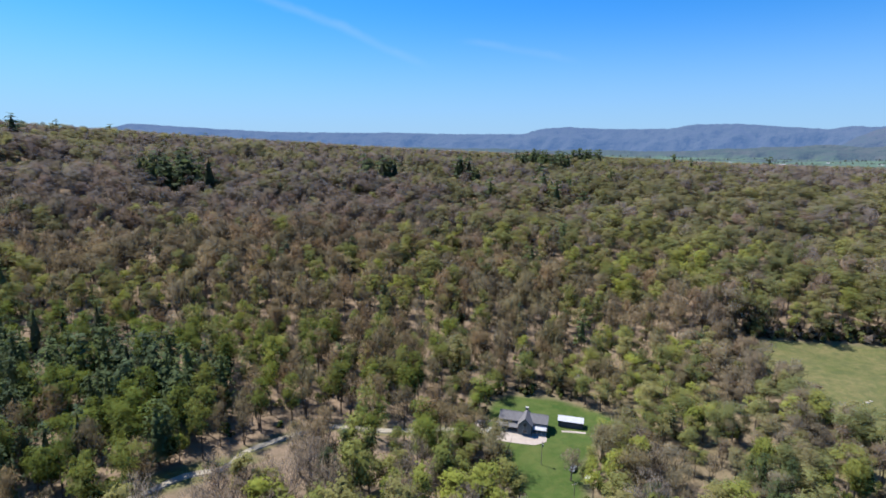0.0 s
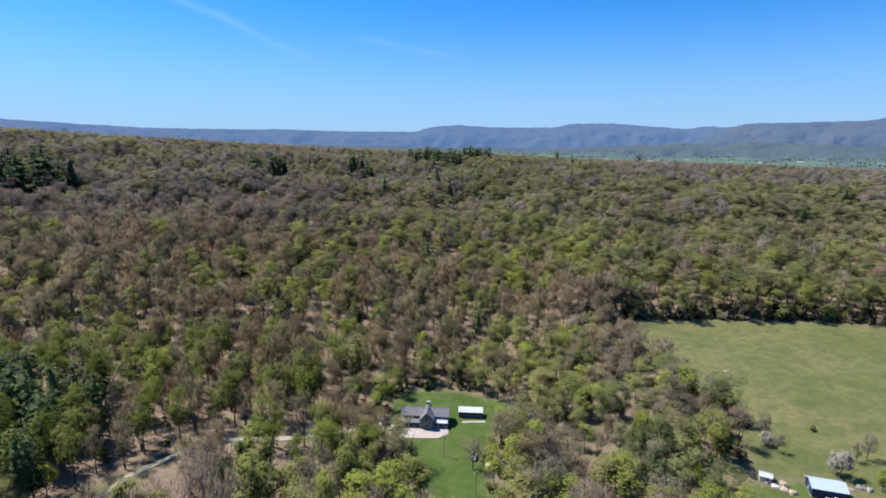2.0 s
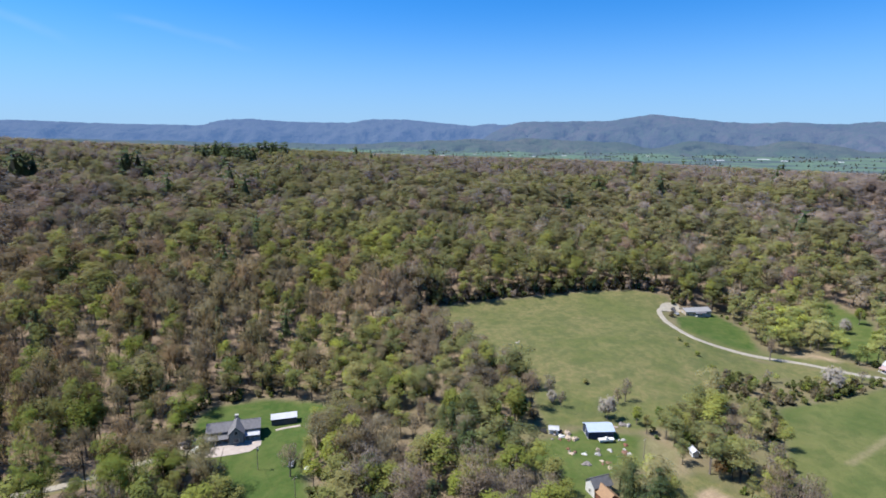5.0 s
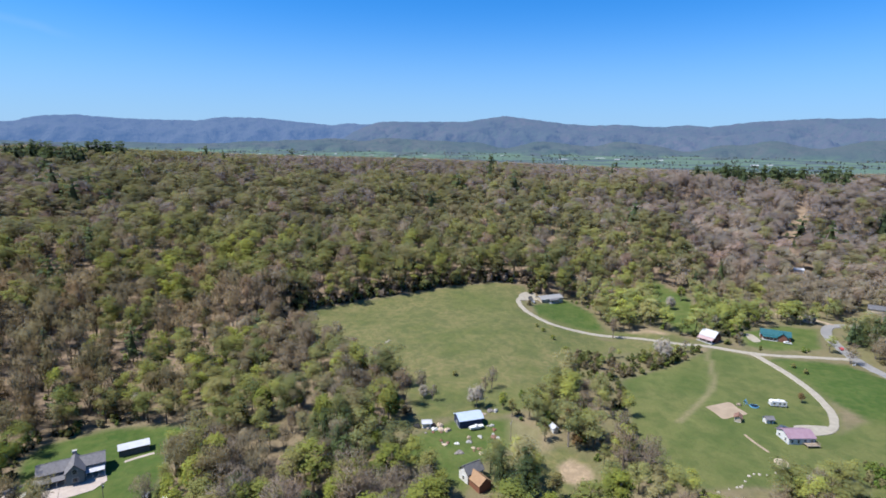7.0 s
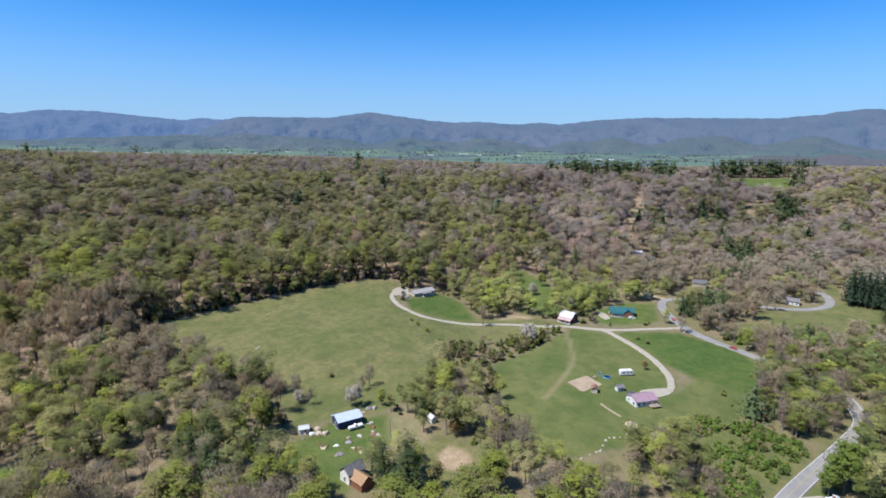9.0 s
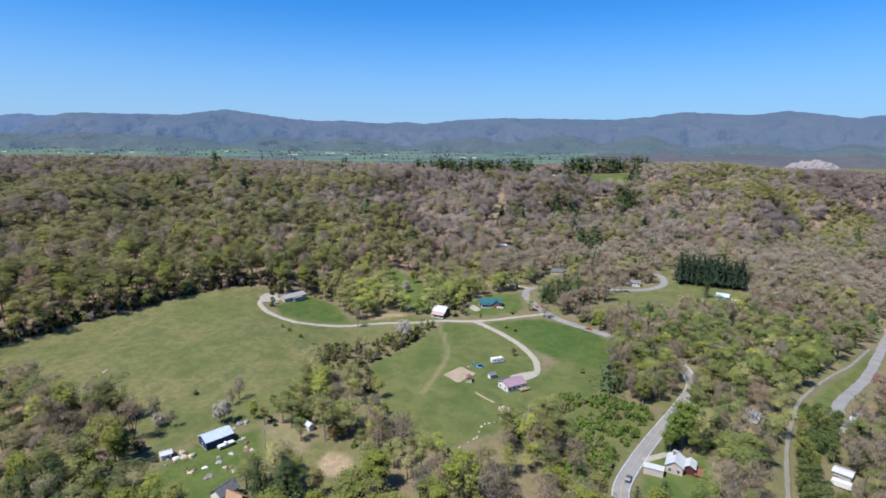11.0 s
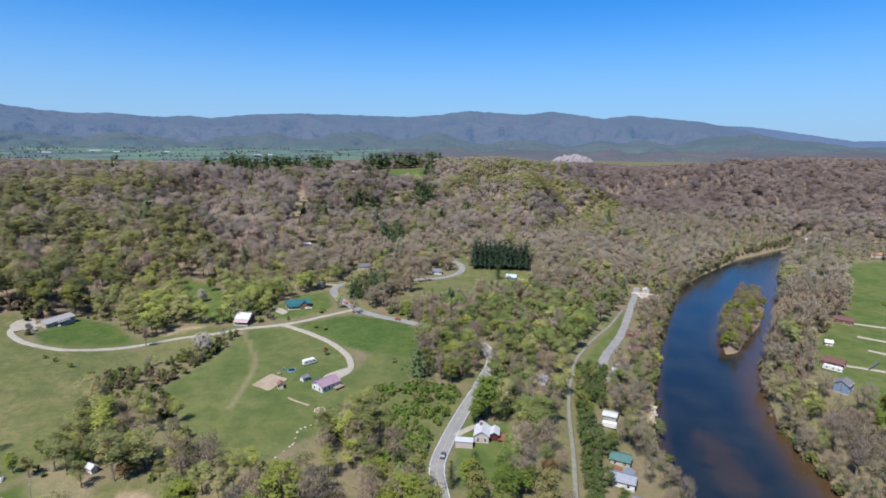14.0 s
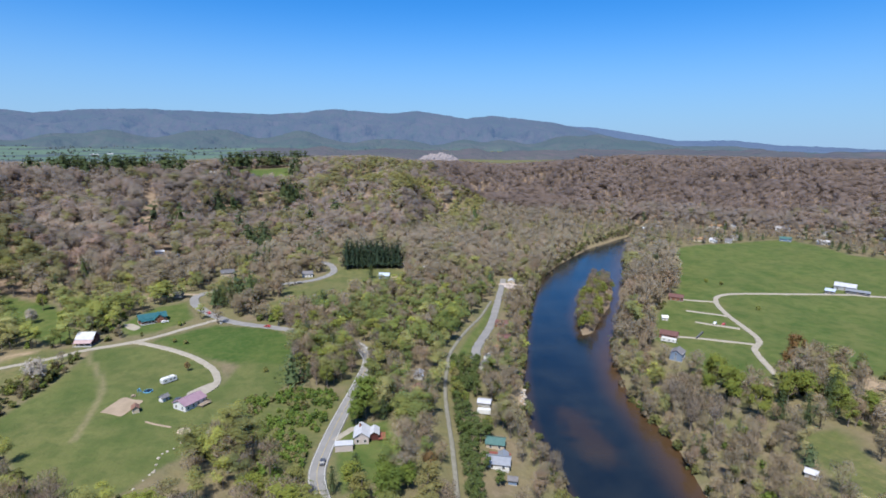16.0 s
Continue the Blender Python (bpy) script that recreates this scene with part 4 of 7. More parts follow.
def choose(x, y, level, seed):
    r = np.random.RandomState(seed)
    n = len(x)
    a, d = np.degrees(np.arctan2(x, y)), np.hypot(x, y)
    patch = wave_noise(x, y, 230, 31) * 0.55 + wave_noise(x, y, 80, 32) * 0.65
    green = np.interp(a - 9 * ease(680, 480, d) * ease(40, 60, a), [-60, -12, 5, 18, 50, 62, 68, 100, 120, 150], [0.34, 0.36, 0.5, 0.82, 0.86, 0.8, 0.34, 0.38, 0.18, 0.14])
    green = green * (1 - 0.6 * ease(760, 940, d) * ease(20, 30, a)) * (1 - 0.4 * ease(430, 560, d) * ease(70, 78, a))
    green = green + 0.6 * ease(240, 90, seg_dist(x, y, NOSE)[0]) * (a < 112)
    green = np.where((d < 330) & (a > 36) & (a < 111), np.maximum(green, 0.55), green)
    green = green - 0.3 * ease(460, 380, d) * ease(-8, 2, a) * ease(40, 30, a)
    green = green + 0.2 * ease(92, 96, a) * ease(116, 110, a) * ease(480, 420, d)
    green = green + 0.35 * ease(88, 82, a) * ease(62, 68, a) * ease(350, 370, d) * ease(480, 440, d)
    green = green + 0.26 * ease(340, 270, d) * ease(10, 2, a)
    green = green - 0.2 * ease(2, -6, a) * ease(380, 450, d) * ease(700, 620, d) + 0.14 * ease(2, -6, a) * ease(680, 780, d)  # brown bare band up the slope
    green = green + 0.16 * ease(78, 84, a) * ease(106, 100, a) * ease(560, 640, d)
    green = np.clip(green + 0.5 * patch, 0.04, 0.95)
    green = green * (1 - 0.85 * ease(105, 109, a) * ease(960, 1020, d))  # bare woods across the gorge
    kind = np.where(0.12 + 0.76 * r.rand(n) < green, LEAFY, BARE)
    pine = r.rand(n) < 0.012 - 0.008 * ease(520, 620, d) + 0.012 * ((a > 92) & (a < 116) & (d < 480)) + 0.12 * ((a > 122) & (d > 690) & (d < 900))
    for cx, cy, cr in PINE_CLUMPS:
        pine |= (np.hypot(x - cx, y - cy) < cr) & (r.rand(n) < 0.75)
    grove = inside(x, y, GROVE, 4.0) > 0.5
    pine |= grove & (r.rand(n) < 0.36)
    kind = np.where(grove & (r.rand(n) < 0.75), LEAFY, kind)
    pine |= (seg_dist(x, y, [(900, 300), (985, 215), (1074, 99), (1160, 40)])[0] < 22) & (r.rand(n) < 0.5)
    kind = np.where(pine, PINE, kind)
    size = r.uniform(0.85, 1.35, n) * ease(1200, 700, d) + 0.95 * ease(700, 1200, d)
    foot = np.interp(a, AZ, FOOT)
    low = ease(foot + 25, foot - 25, d) * ease(-4, 6, a)  # younger, lower trees on the valley floor
    size = size * (1 + 0.3 * low * r.uniform(-1, 1, n)) * (1 - 0.30 * low - 0.06 * low * ease(92, 100, a) + 0.22 * low * ease(116, 121, a)) * (1 + 0.24 * (1 - low) * ease(620, 420, d))
    size = size * (1 + 0.14 * ease(520, 640, d) * (1 - low))
    size = size * (1 - 0.42 * ease(119, 122, a) * ease(650, 720, d) * low)
    size = size * (1 - 0.6 * inside(x, y, HEDGE, 2.0))
    size = size * (1 - 0.34 * ease(117, 120, a) * ease(360, 330, d)) * (1 - 0.25 * ease(12, 4, seg_dist(x, y, RIVER_LEFT)[0]))
    size = np.where(kind == PINE, size * (1 + 0.5 * ease(560, 700, d) * (a < 112) - 0.2 * (a > 120)), size)
    col = np.zeros((n, 3))
    for k, hues in ((LEAFY, LEAF_HUES), (BARE, BARE_HUES), (PINE, PINE_HUES)):
        sel = kind == k
        pick = hues[r.randint(0, len(hues), n)]
        if k == LEAFY:
            pick = np.where(grove[:, None], np.array((0.17, 0.205, 0.055)), pick)
        col[sel] = pick[sel]
    col *= 1 + (r.uniform(0.80, 1.24, (n, 1)) - 1) * (1 - 0.7 * ease(450, 650, d))[:, None]
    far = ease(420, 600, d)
    dull = (0.28 * ease(420, 620, d) * (kind == LEAFY))[:, None]  # leafy trees farther off are mixed towards grey-tan
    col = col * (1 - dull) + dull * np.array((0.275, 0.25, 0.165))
    grey = ((kind == BARE) * ease(560, 800, d))[:, None]  # distance haze painted as grey into the bare trees up the hills
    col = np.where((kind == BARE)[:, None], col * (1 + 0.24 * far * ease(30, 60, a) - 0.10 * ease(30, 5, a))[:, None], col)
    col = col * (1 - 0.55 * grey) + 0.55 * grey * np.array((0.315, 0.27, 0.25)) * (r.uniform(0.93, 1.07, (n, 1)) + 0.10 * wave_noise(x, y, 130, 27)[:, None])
    lit = (ease(100, 103, a) * ease(116, 112, a) * ease(420, 360, d) + ease(88, 80, a) * ease(60, 66, a) * ease(350, 370, d) * ease(480, 440, d)) * (kind == LEAFY)  # fresh leaf by the lane and the lawns
    col = col + lit[:, None] * (0.035, 0.05, 0.0)
    fresh = (ease(360, 280, d) * ease(14, 4, a) * (kind == LEAFY) * (r.rand(n) < 0.7))[:, None]  # fresh leaf round the house in the wood
    col = col * (1 - 0.75 * fresh) + 0.75 * fresh * np.array((0.205, 0.245, 0.06)) * r.uniform(0.75, 1.2, (n, 1))
    strip = (ease(90, 94, a) * ease(117, 113, a) * ease(500, 440, d) * (kind == LEAFY) * (r.rand(n) < 0.6))[:, None]
    col = col * (1 - 0.7 * strip) + 0.7 * strip * np.array((0.125, 0.165, 0.06)) * r.uniform(0.8, 1.25, (n, 1))
    warm = ease(620, 420, d)[:, None] * (kind != PINE)[:, None]  # nearer woods tinted: bare trees redder, all but pines with less blue
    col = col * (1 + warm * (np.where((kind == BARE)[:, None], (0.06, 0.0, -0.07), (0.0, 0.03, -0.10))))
    tan = (0.45 * low * (kind == BARE))[:, None]
    col = (col * (1 - tan) + np.array((0.25, 0.23, 0.145)) * tan) * (1 + 0.22 * low * ease(28, 52, a))[:, None]
    col = col * (1 - 0.15 * ease(64, 36, a) * (kind != PINE) * (1 - low))[:, None]
    col = col * (1 + 0.10 * ease(84, 92, a) * (kind != PINE))[:, None]
    spur = (0.7 * ease(170, 60, seg_dist(x, y, NOSE)[0]) * (d < 1010) * (kind == LEAFY))[:, None]
    col = col * (1 - spur) + spur * np.array((0.33, 0.325, 0.11)) * r.uniform(0.85, 1.15, (n, 1))  # fresh leaf on the spur
    z = height(x, y)
    broad = (1.3 - 0.25 * (1 - low) * ease(420, 300, d) + 0.3 * low - 0.3 * low * ease(112, 118, a) + 0.14 * ease(320, 420, d) * (1 - low) + 0.28 * ease(480, 640, d)) * np.where(kind == PINE, 1.1 - 0.1 * ease(560, 700, d), 1.0)
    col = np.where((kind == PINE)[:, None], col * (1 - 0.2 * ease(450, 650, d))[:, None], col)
    col = np.where((kind != PINE)[:, None], col * (1 - np.outer(ease(34, 18, a) * ease(560, 420, d), (0.0, -0.03, 0.2))), col)
    # hazier look of the slope across the gorge, put into its bare trees as mauve
    gorge = (ease(105, 109, a) * ease(960, 1020, d) * (kind == BARE))[:, None]
    col = col * (1 - gorge) + np.array((0.325, 0.262, 0.24)) * (r.uniform(0.94, 1.06, (n, 1)) + 0.08 * wave_noise(x, y, 170, 28)[:, None]) * gorge
    return np.column_stack([x, y, z, size, kind, np.full(n, level), col, broad])


def keep_ridge(x, y, past):
    return np.hypot(x, y) < np.interp(np.degrees(np.arctan2(x, y)), AZ, RIDGE) + past


SINGLE_R = 176  # trees nearer than this are built one by one
near_x, near_y = scatter(128, 300, -45, 152, 9.0, 40)
k = ~on_floor(near_x, near_y)
fx, fy = scatter(128, 300, 0, 156, 6.8, 48)  # the valley floor's trees stand closer
f = on_floor(fx, fy) & thin(fx, fy, 71)
near_x, near_y = np.concatenate([near_x[k], fx[f]]), np.concatenate([near_y[k], fy[f]])
near_trees = choose(near_x, near_y, 0, 50)
single = np.hypot(near_x, near_y) < SINGLE_R
build_woods("woods", near_trees[~single], "spring wood of bare brown and fresh green trees near the fields", "woods")
x, y = scatter(300, 600, -45, 152, 11.4, 41)
k = ~on_floor(x, y)
fx, fy = scatter(300, 600, 0, 156, 6.6, 49)
f = on_floor(fx, fy) & thin(fx, fy, 72, 0.75)
x, y = np.concatenate([x[k], fx[f]]), np.concatenate([y[k], fy[f]])
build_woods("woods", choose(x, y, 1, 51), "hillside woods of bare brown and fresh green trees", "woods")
x, y = scatter(600, 1010, -45, 152, 12.2, 42)
k = keep_ridge(x, y, 60) & ~on_floor(x, y)
x, y = x[k], y[k]
fx, fy = scatter(600, 1010, 60, 156, 10.0, 43)
f = on_floor(fx, fy)
x, y = np.concatenate([x, fx[f]]), np.concatenate([y, fy[f]])
k = keep_ridge(x, y, 60)
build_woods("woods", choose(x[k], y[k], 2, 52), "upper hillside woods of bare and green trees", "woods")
x, y = scatter(1010, 1600, -45, 152, 12.0, 47)
k = keep_ridge(x, y, 150)
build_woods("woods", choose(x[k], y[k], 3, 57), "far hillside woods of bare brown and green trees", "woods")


def bushes(x, y, seed, lo=0.5, hi=1.3, level=0, hues=BUSH_HUES):
    r = np.random.RandomState(seed)
    col = hues[r.randint(0, len(hues), len(x))] * r.uniform(0.85, 1.15, (len(x), 1))
    return np.column_stack([x, y, height(x, y), r.uniform(lo, hi, len(x)), np.full(len(x), BUSH), np.full(len(x), level), col, np.ones(len(x))])


# scrub between the field and the road, low growth along the wood's edge
SCRUB = MEADOWS[5]
r = np.random.RandomState(91)
sx, sy = r.uniform(172, 262, 2600), r.uniform(-30, 20, 2600)
k = (inside(sx, sy, SCRUB, 1.0) > 0.5) & (seg_dist(sx, sy, MAIN_ROAD)[0] > 6) & (wave_noise(sx, sy, 24, 9) > -0.35)
build_woods("scrub", bushes(sx[k][:520], sy[k][:520], 92, 0.34, 1.0, 1, np.array([(0.19, 0.285, 0.06), (0.15, 0.225, 0.05), (0.22, 0.28, 0.07), (0.27, 0.25, 0.12), (0.13, 0.19, 0.05)])), "low green scrub bushes on rough ground", "scrub")
x, y = scatter(130, 420, -45, 152, 10.5, 61)
edge = np.zeros(x.shape)
for p in LAWNS[:7] + MEADOWS[:3] + HALF_MOWN:
    edge = np.maximum(edge, (seg_dist(x, y, p + p[:1])[0] < 14) * 1.0)
k = (edge > 0) | (r.rand(len(x)) < 0.35)
build_woods("undergrowth", bushes(x[k], y[k], 93, 0.6, 1.6, 1), "green and brown undergrowth along the wood's edge", "undergrowth")

# thick low growth where the wood meets open ground
x, y = scatter(150, 470, -40, 150, 3.4, 62)
edge = np.full(x.shape, 99.0)
for p in [LAWNS[0], LAWNS[1], LAWNS[9]] + MEADOWS[:1] + HALF_MOWN:
    edge = np.minimum(edge, seg_dist(x, y, p + p[:1])[0])
k = ((edge < 7.5) | ((edge < 20) & (np.hypot(x, y) > 270) & (r.rand(len(x)) < 0.4))) & (r.rand(len(x)) < np.where(np.hypot(x, y) < 270, 0.35, 0.7))
build_woods("undergrowth", bushes(x[k], y[k], 95, 0.7, 1.7, 1, np.array([(0.13, 0.155, 0.05), (0.17, 0.185, 0.06), (0.19, 0.16, 0.10)])), "thick brown and green growth at the wood's edge", "undergrowth")

x, y = scatter(240, 470, -10, 70, 4.2, 66)
edge = seg_dist(x, y, MEADOWS[0] + MEADOWS[0][:1])[0]
k = (edge > 3) & (edge < 15) & (r.rand(len(x)) < 0.4) & ~on_floor(x, y)
build_woods("undergrowth", bushes(x[k], y[k], 97, 1.7, 3.3, 1, np.array([(0.20, 0.21, 0.08), (0.25, 0.21, 0.15), (0.16, 0.18, 0.07), (0.28, 0.22, 0.17)])), "young trees and tall bushes closing the wood's edge", "undergrowth")

# bushes and low limbs that hang over the river's banks
bank = np.concatenate([along_line(RIVER_LEFT[3:], 520), along_line(RIVER_RIGHT[3:], 420)])
x, y = bank[:, 0] + r.uniform(-3.0, 3.0, len(bank)), bank[:, 1] + r.uniform(-3.0, 3.0, len(bank))
k = (np.hypot(x, y) > 130) & (inside(x, y, RIVER_POLY, 1.0) < 0.6) & ((r.rand(len(x)) < 0.45) | (np.hypot(x, y) > 420))
build_woods("bank_growth", bushes(x[k], y[k], 96, 0.9, 1.9, 1, np.array([(0.20, 0.21, 0.08), (0.22, 0.19, 0.12), (0.16, 0.18, 0.07), (0.25, 0.21, 0.15)])), "olive and tan bushes along the river's banks", "bushes")

# tree rows in the broad valley beyond the ridge
x, y = scatter(1500, 3300, -20, 100, 30, 63)
k = (np.hypot(x, y) > np.interp(np.degrees(np.arctan2(x, y)), AZ, RIDGE) + 350) & (wave_noise(x, y, 420, 11) + 0.7 * wave_noise(x, y, 160, 12) + r.uniform(-0.3, 0.3, len(x)) < -0.5)
# pale bluish hues carry the valley's haze in the tree colour
far_bush = bushes(x[k], y[k], 64, 1.2, 2.6, 3, np.array([(0.115, 0.145, 0.125), (0.125, 0.155, 0.125), (0.15, 0.155, 0.14)]))
far_bush[:, 2] += 4
build_woods("valley_trees", far_bush, "scattered tree rows in the far green valley", "trees")

# plantation of tall pines behind a hay field
px_, py_ = np.meshgrid(np.arange(10, 62, 5.0), np.arange(0, 24, 5.0))
px_, py_ = px_.ravel() + r.uniform(-1, 1, px_.size), py_.ravel() + r.uniform(-1, 1, px_.size)
x, y = 512 - px_ * 0.12 + py_ * 0.95, -58 - px_ * 0.98 - py_ * 0.1
build_woods("pine_plantation", np.column_stack([x, y, height(x, y), r.uniform(1.0, 1.45, len(x)), np.full(len(x), PINE), np.full(len(x), 1), np.tile((0.04, 0.066, 0.04, 1.0), (len(x), 1))]), "dense block of tall dark pines", "pines")

# ---- single trees ----
def part(name, verts, faces, mat, parent, label="", smooth=False):
    ob = mesh_object(name, [tuple(v) for v in verts], [tuple(f) for f in faces], mat, parent, smooth)
    return tagged(ob, label)


def root(name, x, y, rot=0.0, z=None, sink=0.0):
    ob = new(name)
    ob.empty_display_size = 0.5
    ob.matrix_basis = pose(x, y, (land_z(x, y) if z is None else z) - sink, 0, 0, rot)
    return ob


def limb(p0, p1, r0, r1, sides=6):
    """A tapered round limb between two points."""
    p0, p1 = Vector(p0), Vector(p1)
    way = (p1 - p0).normalized()
    u = way.orthogonal().normalized()
    w = way.cross(u)
    v = []
    for p, r in ((p0, r0), (p1, r1)):
        v += [tuple(p + (u * math.cos(2 * math.pi * k / sides) + w * math.sin(2 * math.pi * k / sides)) * r) for k in range(sides)]
    f = [(k, (k + 1) % sides, sides + (k + 1) % sides, sides + k) for k in range(sides)]
    return v, f + [tuple(range(sides - 1, -1, -1)), tuple(range(sides, 2 * sides))]


def join(pieces):
    v, f = [], []
    for pv, pf in pieces:
        f += [tuple(i + len(v) for i in q) for q in pf]
        v += list(pv)
    return v, f


GREENS = [(0.16, 0.185, 0.05), (0.22, 0.25, 0.05), (0.20, 0.215, 0.06), (0.235, 0.215, 0.09), (0.18, 0.20, 0.06), (0.25, 0.28, 0.05)]
BROWNS = [(0.30, 0.245, 0.195), (0.28, 0.245, 0.215), (0.285, 0.235, 0.19), (0.32, 0.245, 0.19), (0.30, 0.26, 0.19)]
M_LEAF = foliage_material("spring_leaves", [tuple(1.28 * c for c in h) for h in GREENS])
M_DENSE = foliage_material("dense_leaves", [(0.13, 0.185, 0.045), (0.16, 0.22, 0.05), (0.18, 0.24, 0.05)], 0.25)
M_TWIG = foliage_material("bare_twigs", [tuple(1.3 * c for c in h) for h in BROWNS], 0.5)
M_NEEDLE = foliage_material("pine_needles", [(0.075, 0.105, 0.046), (0.09, 0.125, 0.05), (0.082, 0.112, 0.05)])
M_BRIGHT = foliage_material("bright_spring_leaves", [(0.21, 0.26, 0.055), (0.24, 0.28, 0.06), (0.26, 0.29, 0.07)])
M_CEDAR = foliage_material("cedar_sprays", [(0.115, 0.16, 0.055), (0.135, 0.18, 0.055), (0.155, 0.195, 0.07)], 0.25)
M_BLOOM = foliage_material("white_blossom", [(0.40, 0.36, 0.30), (0.50, 0.46, 0.41), (0.44, 0.40, 0.34)])
M_RUST = foliage_material("rusty_buds", [(0.24, 0.15, 0.07), (0.28, 0.17, 0.07), (0.26, 0.18, 0.09)])


def tree_kind(name, label, shape, seed, leaf_mat, rx, rz, cz, count, size, category="tree"):
    """One tree with its trunk and crown, standing at the origin."""
    ob = new(name)
    r = np.random.RandomState(seed)
    wood = []
    if shape != "pine":
        top = cz + 0.3 * rz
        bend = [(0, 0, -0.6), (r.uniform(-0.3, 0.3), r.uniform(-0.3, 0.3), top * 0.45), (r.uniform(-0.7, 0.7), r.uniform(-0.7, 0.7), top)]
        th = 0.02 * (cz + rz)
        wood = [limb(bend[0], bend[1], th, th * 0.7), limb(bend[1], bend[2], th * 0.7, th * 0.2, 5)]
        for k in range(9 if shape == "bare" else 6):
            a = 2.4 * k + r.uniform(-0.4, 0.4)
            z0 = top * r.uniform(0.35, 0.75)
            z1 = z0 + rz * r.uniform(0.4, 0.8)
            q = rx * r.uniform(0.55, 0.85)
            m = (math.cos(a) * q * 0.5, math.sin(a) * q * 0.5, z0 + (z1 - z0) * 0.4)
            wood.append(limb((0, 0, z0), m, th * 0.4, th * 0.25, 4))
            wood.append(limb(m, (math.cos(a) * q, math.sin(a) * q, z1), th * 0.25, th * 0.08, 4))
    if shape == "leafy":
        p, e, c, q = crown_points(count, rx, rz, cz, 18, seed, 0.5, (0.45, 0.75))
        inner, way, _ = inner_tris(c, q, (0, 0, cz - 0.5 * rz), seed, 0.6)
        v, way = np.concatenate([leaf_tris(p, e, size * 0.85, seed), inner]), np.concatenate([np.repeat(e, 3, 0), way])
    elif shape == "bare":
        p, e, c, q = crown_points(int(count * 1.9), rx, rz, cz, 20, seed, 0.48)
        v, way = slim_tris(p, (0, 0, cz - rz), size * 1.5, seed, 0.13), np.repeat(e, 3, 0)
    else:
        wood = [limb((0, 0, -0.6), (0, 0, cz + rz - 1), 0.3, 0.05, 6)]
        v, way = pine_tris(12, 7, 8, rx, cz + rz, max(0.8, cz - rz), 0.5 * size, seed)
    part("trunk", *join(wood), M_BARK, ob)
    crown = part("crown", v, np.arange(len(v)).reshape(-1, 3).tolist(), leaf_mat, ob)
    way = way / np.linalg.norm(way, axis=1)[:, None] + (0, 0, 0.8)
    at = crown.data.attributes.new("spray", "FLOAT_VECTOR", "POINT")
    at.data.foreach_set("vector", (way / np.linalg.norm(way, axis=1)[:, None]).astype(np.float32).ravel())
    return tagged(ob, label, category, "trees of the valley")


KINDS = {
    "green": [tree_kind("tree", "broadleaf tree in fresh green spring leaf", "leafy", s, M_LEAF, rx, rz, cz, 900, 0.46) for s, rx, rz, cz in ((1, 4.0, 6.4, 11.5), (2, 4.6, 5.6, 10.5), (3, 3.6, 6.8, 12))],
    "bright": [tree_kind("tree", "large broadleaf tree in bright yellow-green leaf", "leafy", s, M_BRIGHT, 5.2, 6.0, 9.8, 1300, 0.46) for s in (31, 32)],
    "dense": [tree_kind("tree", "full round broadleaf tree in dark green leaf", "leafy", 4, M_DENSE, 5.0, 5.6, 8.6, 1300, 0.45)],
    "bare": [tree_kind("bare_tree", "leafless grey-brown tree with fine twigs", "bare", s, M_TWIG, rx, rz, cz, 700, 0.52) for s, rx, rz, cz in ((5, 4.2, 6.2, 11.5), (6, 5.0, 5.6, 10), (7, 3.6, 6.6, 12))],
    "pine": [tree_kind("pine_tree", "dark green pine with drooping tiers", "pine", s, M_NEEDLE, rx, rz, cz, 0, 1.1) for s, rx, rz, cz in ((8, 4.2, 8.2, 11.2), (9, 3.9, 8.8, 11.8))],
    "cedar": [tree_kind("evergreen_tree", "bushy light green young evergreen", "leafy", s, M_CEDAR, 3.6, 6.4, 7.6, 700, 0.42) for s in (21, 22, 23)],
    "blossom": [tree_kind("blossom_tree", "small tree white with spring blossom", "leafy", 10, M_BLOOM, 3.0, 2.8, 4.0, 700, 0.33)],
    "rust": [tree_kind("tree", "round tree with rust-coloured buds", "leafy", 11, M_RUST, 4.2, 4.4, 7.5, 900, 0.40)],
    "shrub": [tree_kind("shrub", "low green shrub standing in grass", "leafy", s, M_LEAF, 1.7, 1.3, 1.5, 260, 0.3, "shrub") for s in (12, 13)],
    "snag": [tree_kind("bare_tree", "small leafless tree standing in the meadow", "bare", 14, M_TWIG, 2.6, 4.2, 6.4, 300, 0.5)],
}
used = set()


def plant(kind, x, y, size=1.0, turn=0.0, which=0, broad=1.0):
    """A tree of a kind on the land at x, y."""
    stock = KINDS[kind]
    src = stock[which % len(stock)]
    m = pose(x, y, land_z(x, y), 0, 0, turn)
    wide = size * broad
    if src.name not in used:
        used.add(src.name)
        src.matrix_basis = m @ Matrix.Diagonal((wide, wide, size, 1))
        return src
    ob = copy_thing(src, m)
    ob.scale = (wide, wide, size)
    return ob


names = {LEAFY: "green", BARE: "bare", PINE: "pine"}
for k, (x, y, z, size, kind, *rest) in enumerate(near_trees[single]):
    plant(names[int(kind)], x, y, size, k * 137.5 % 360, k, rest[-1])
print("single trees", single.sum())

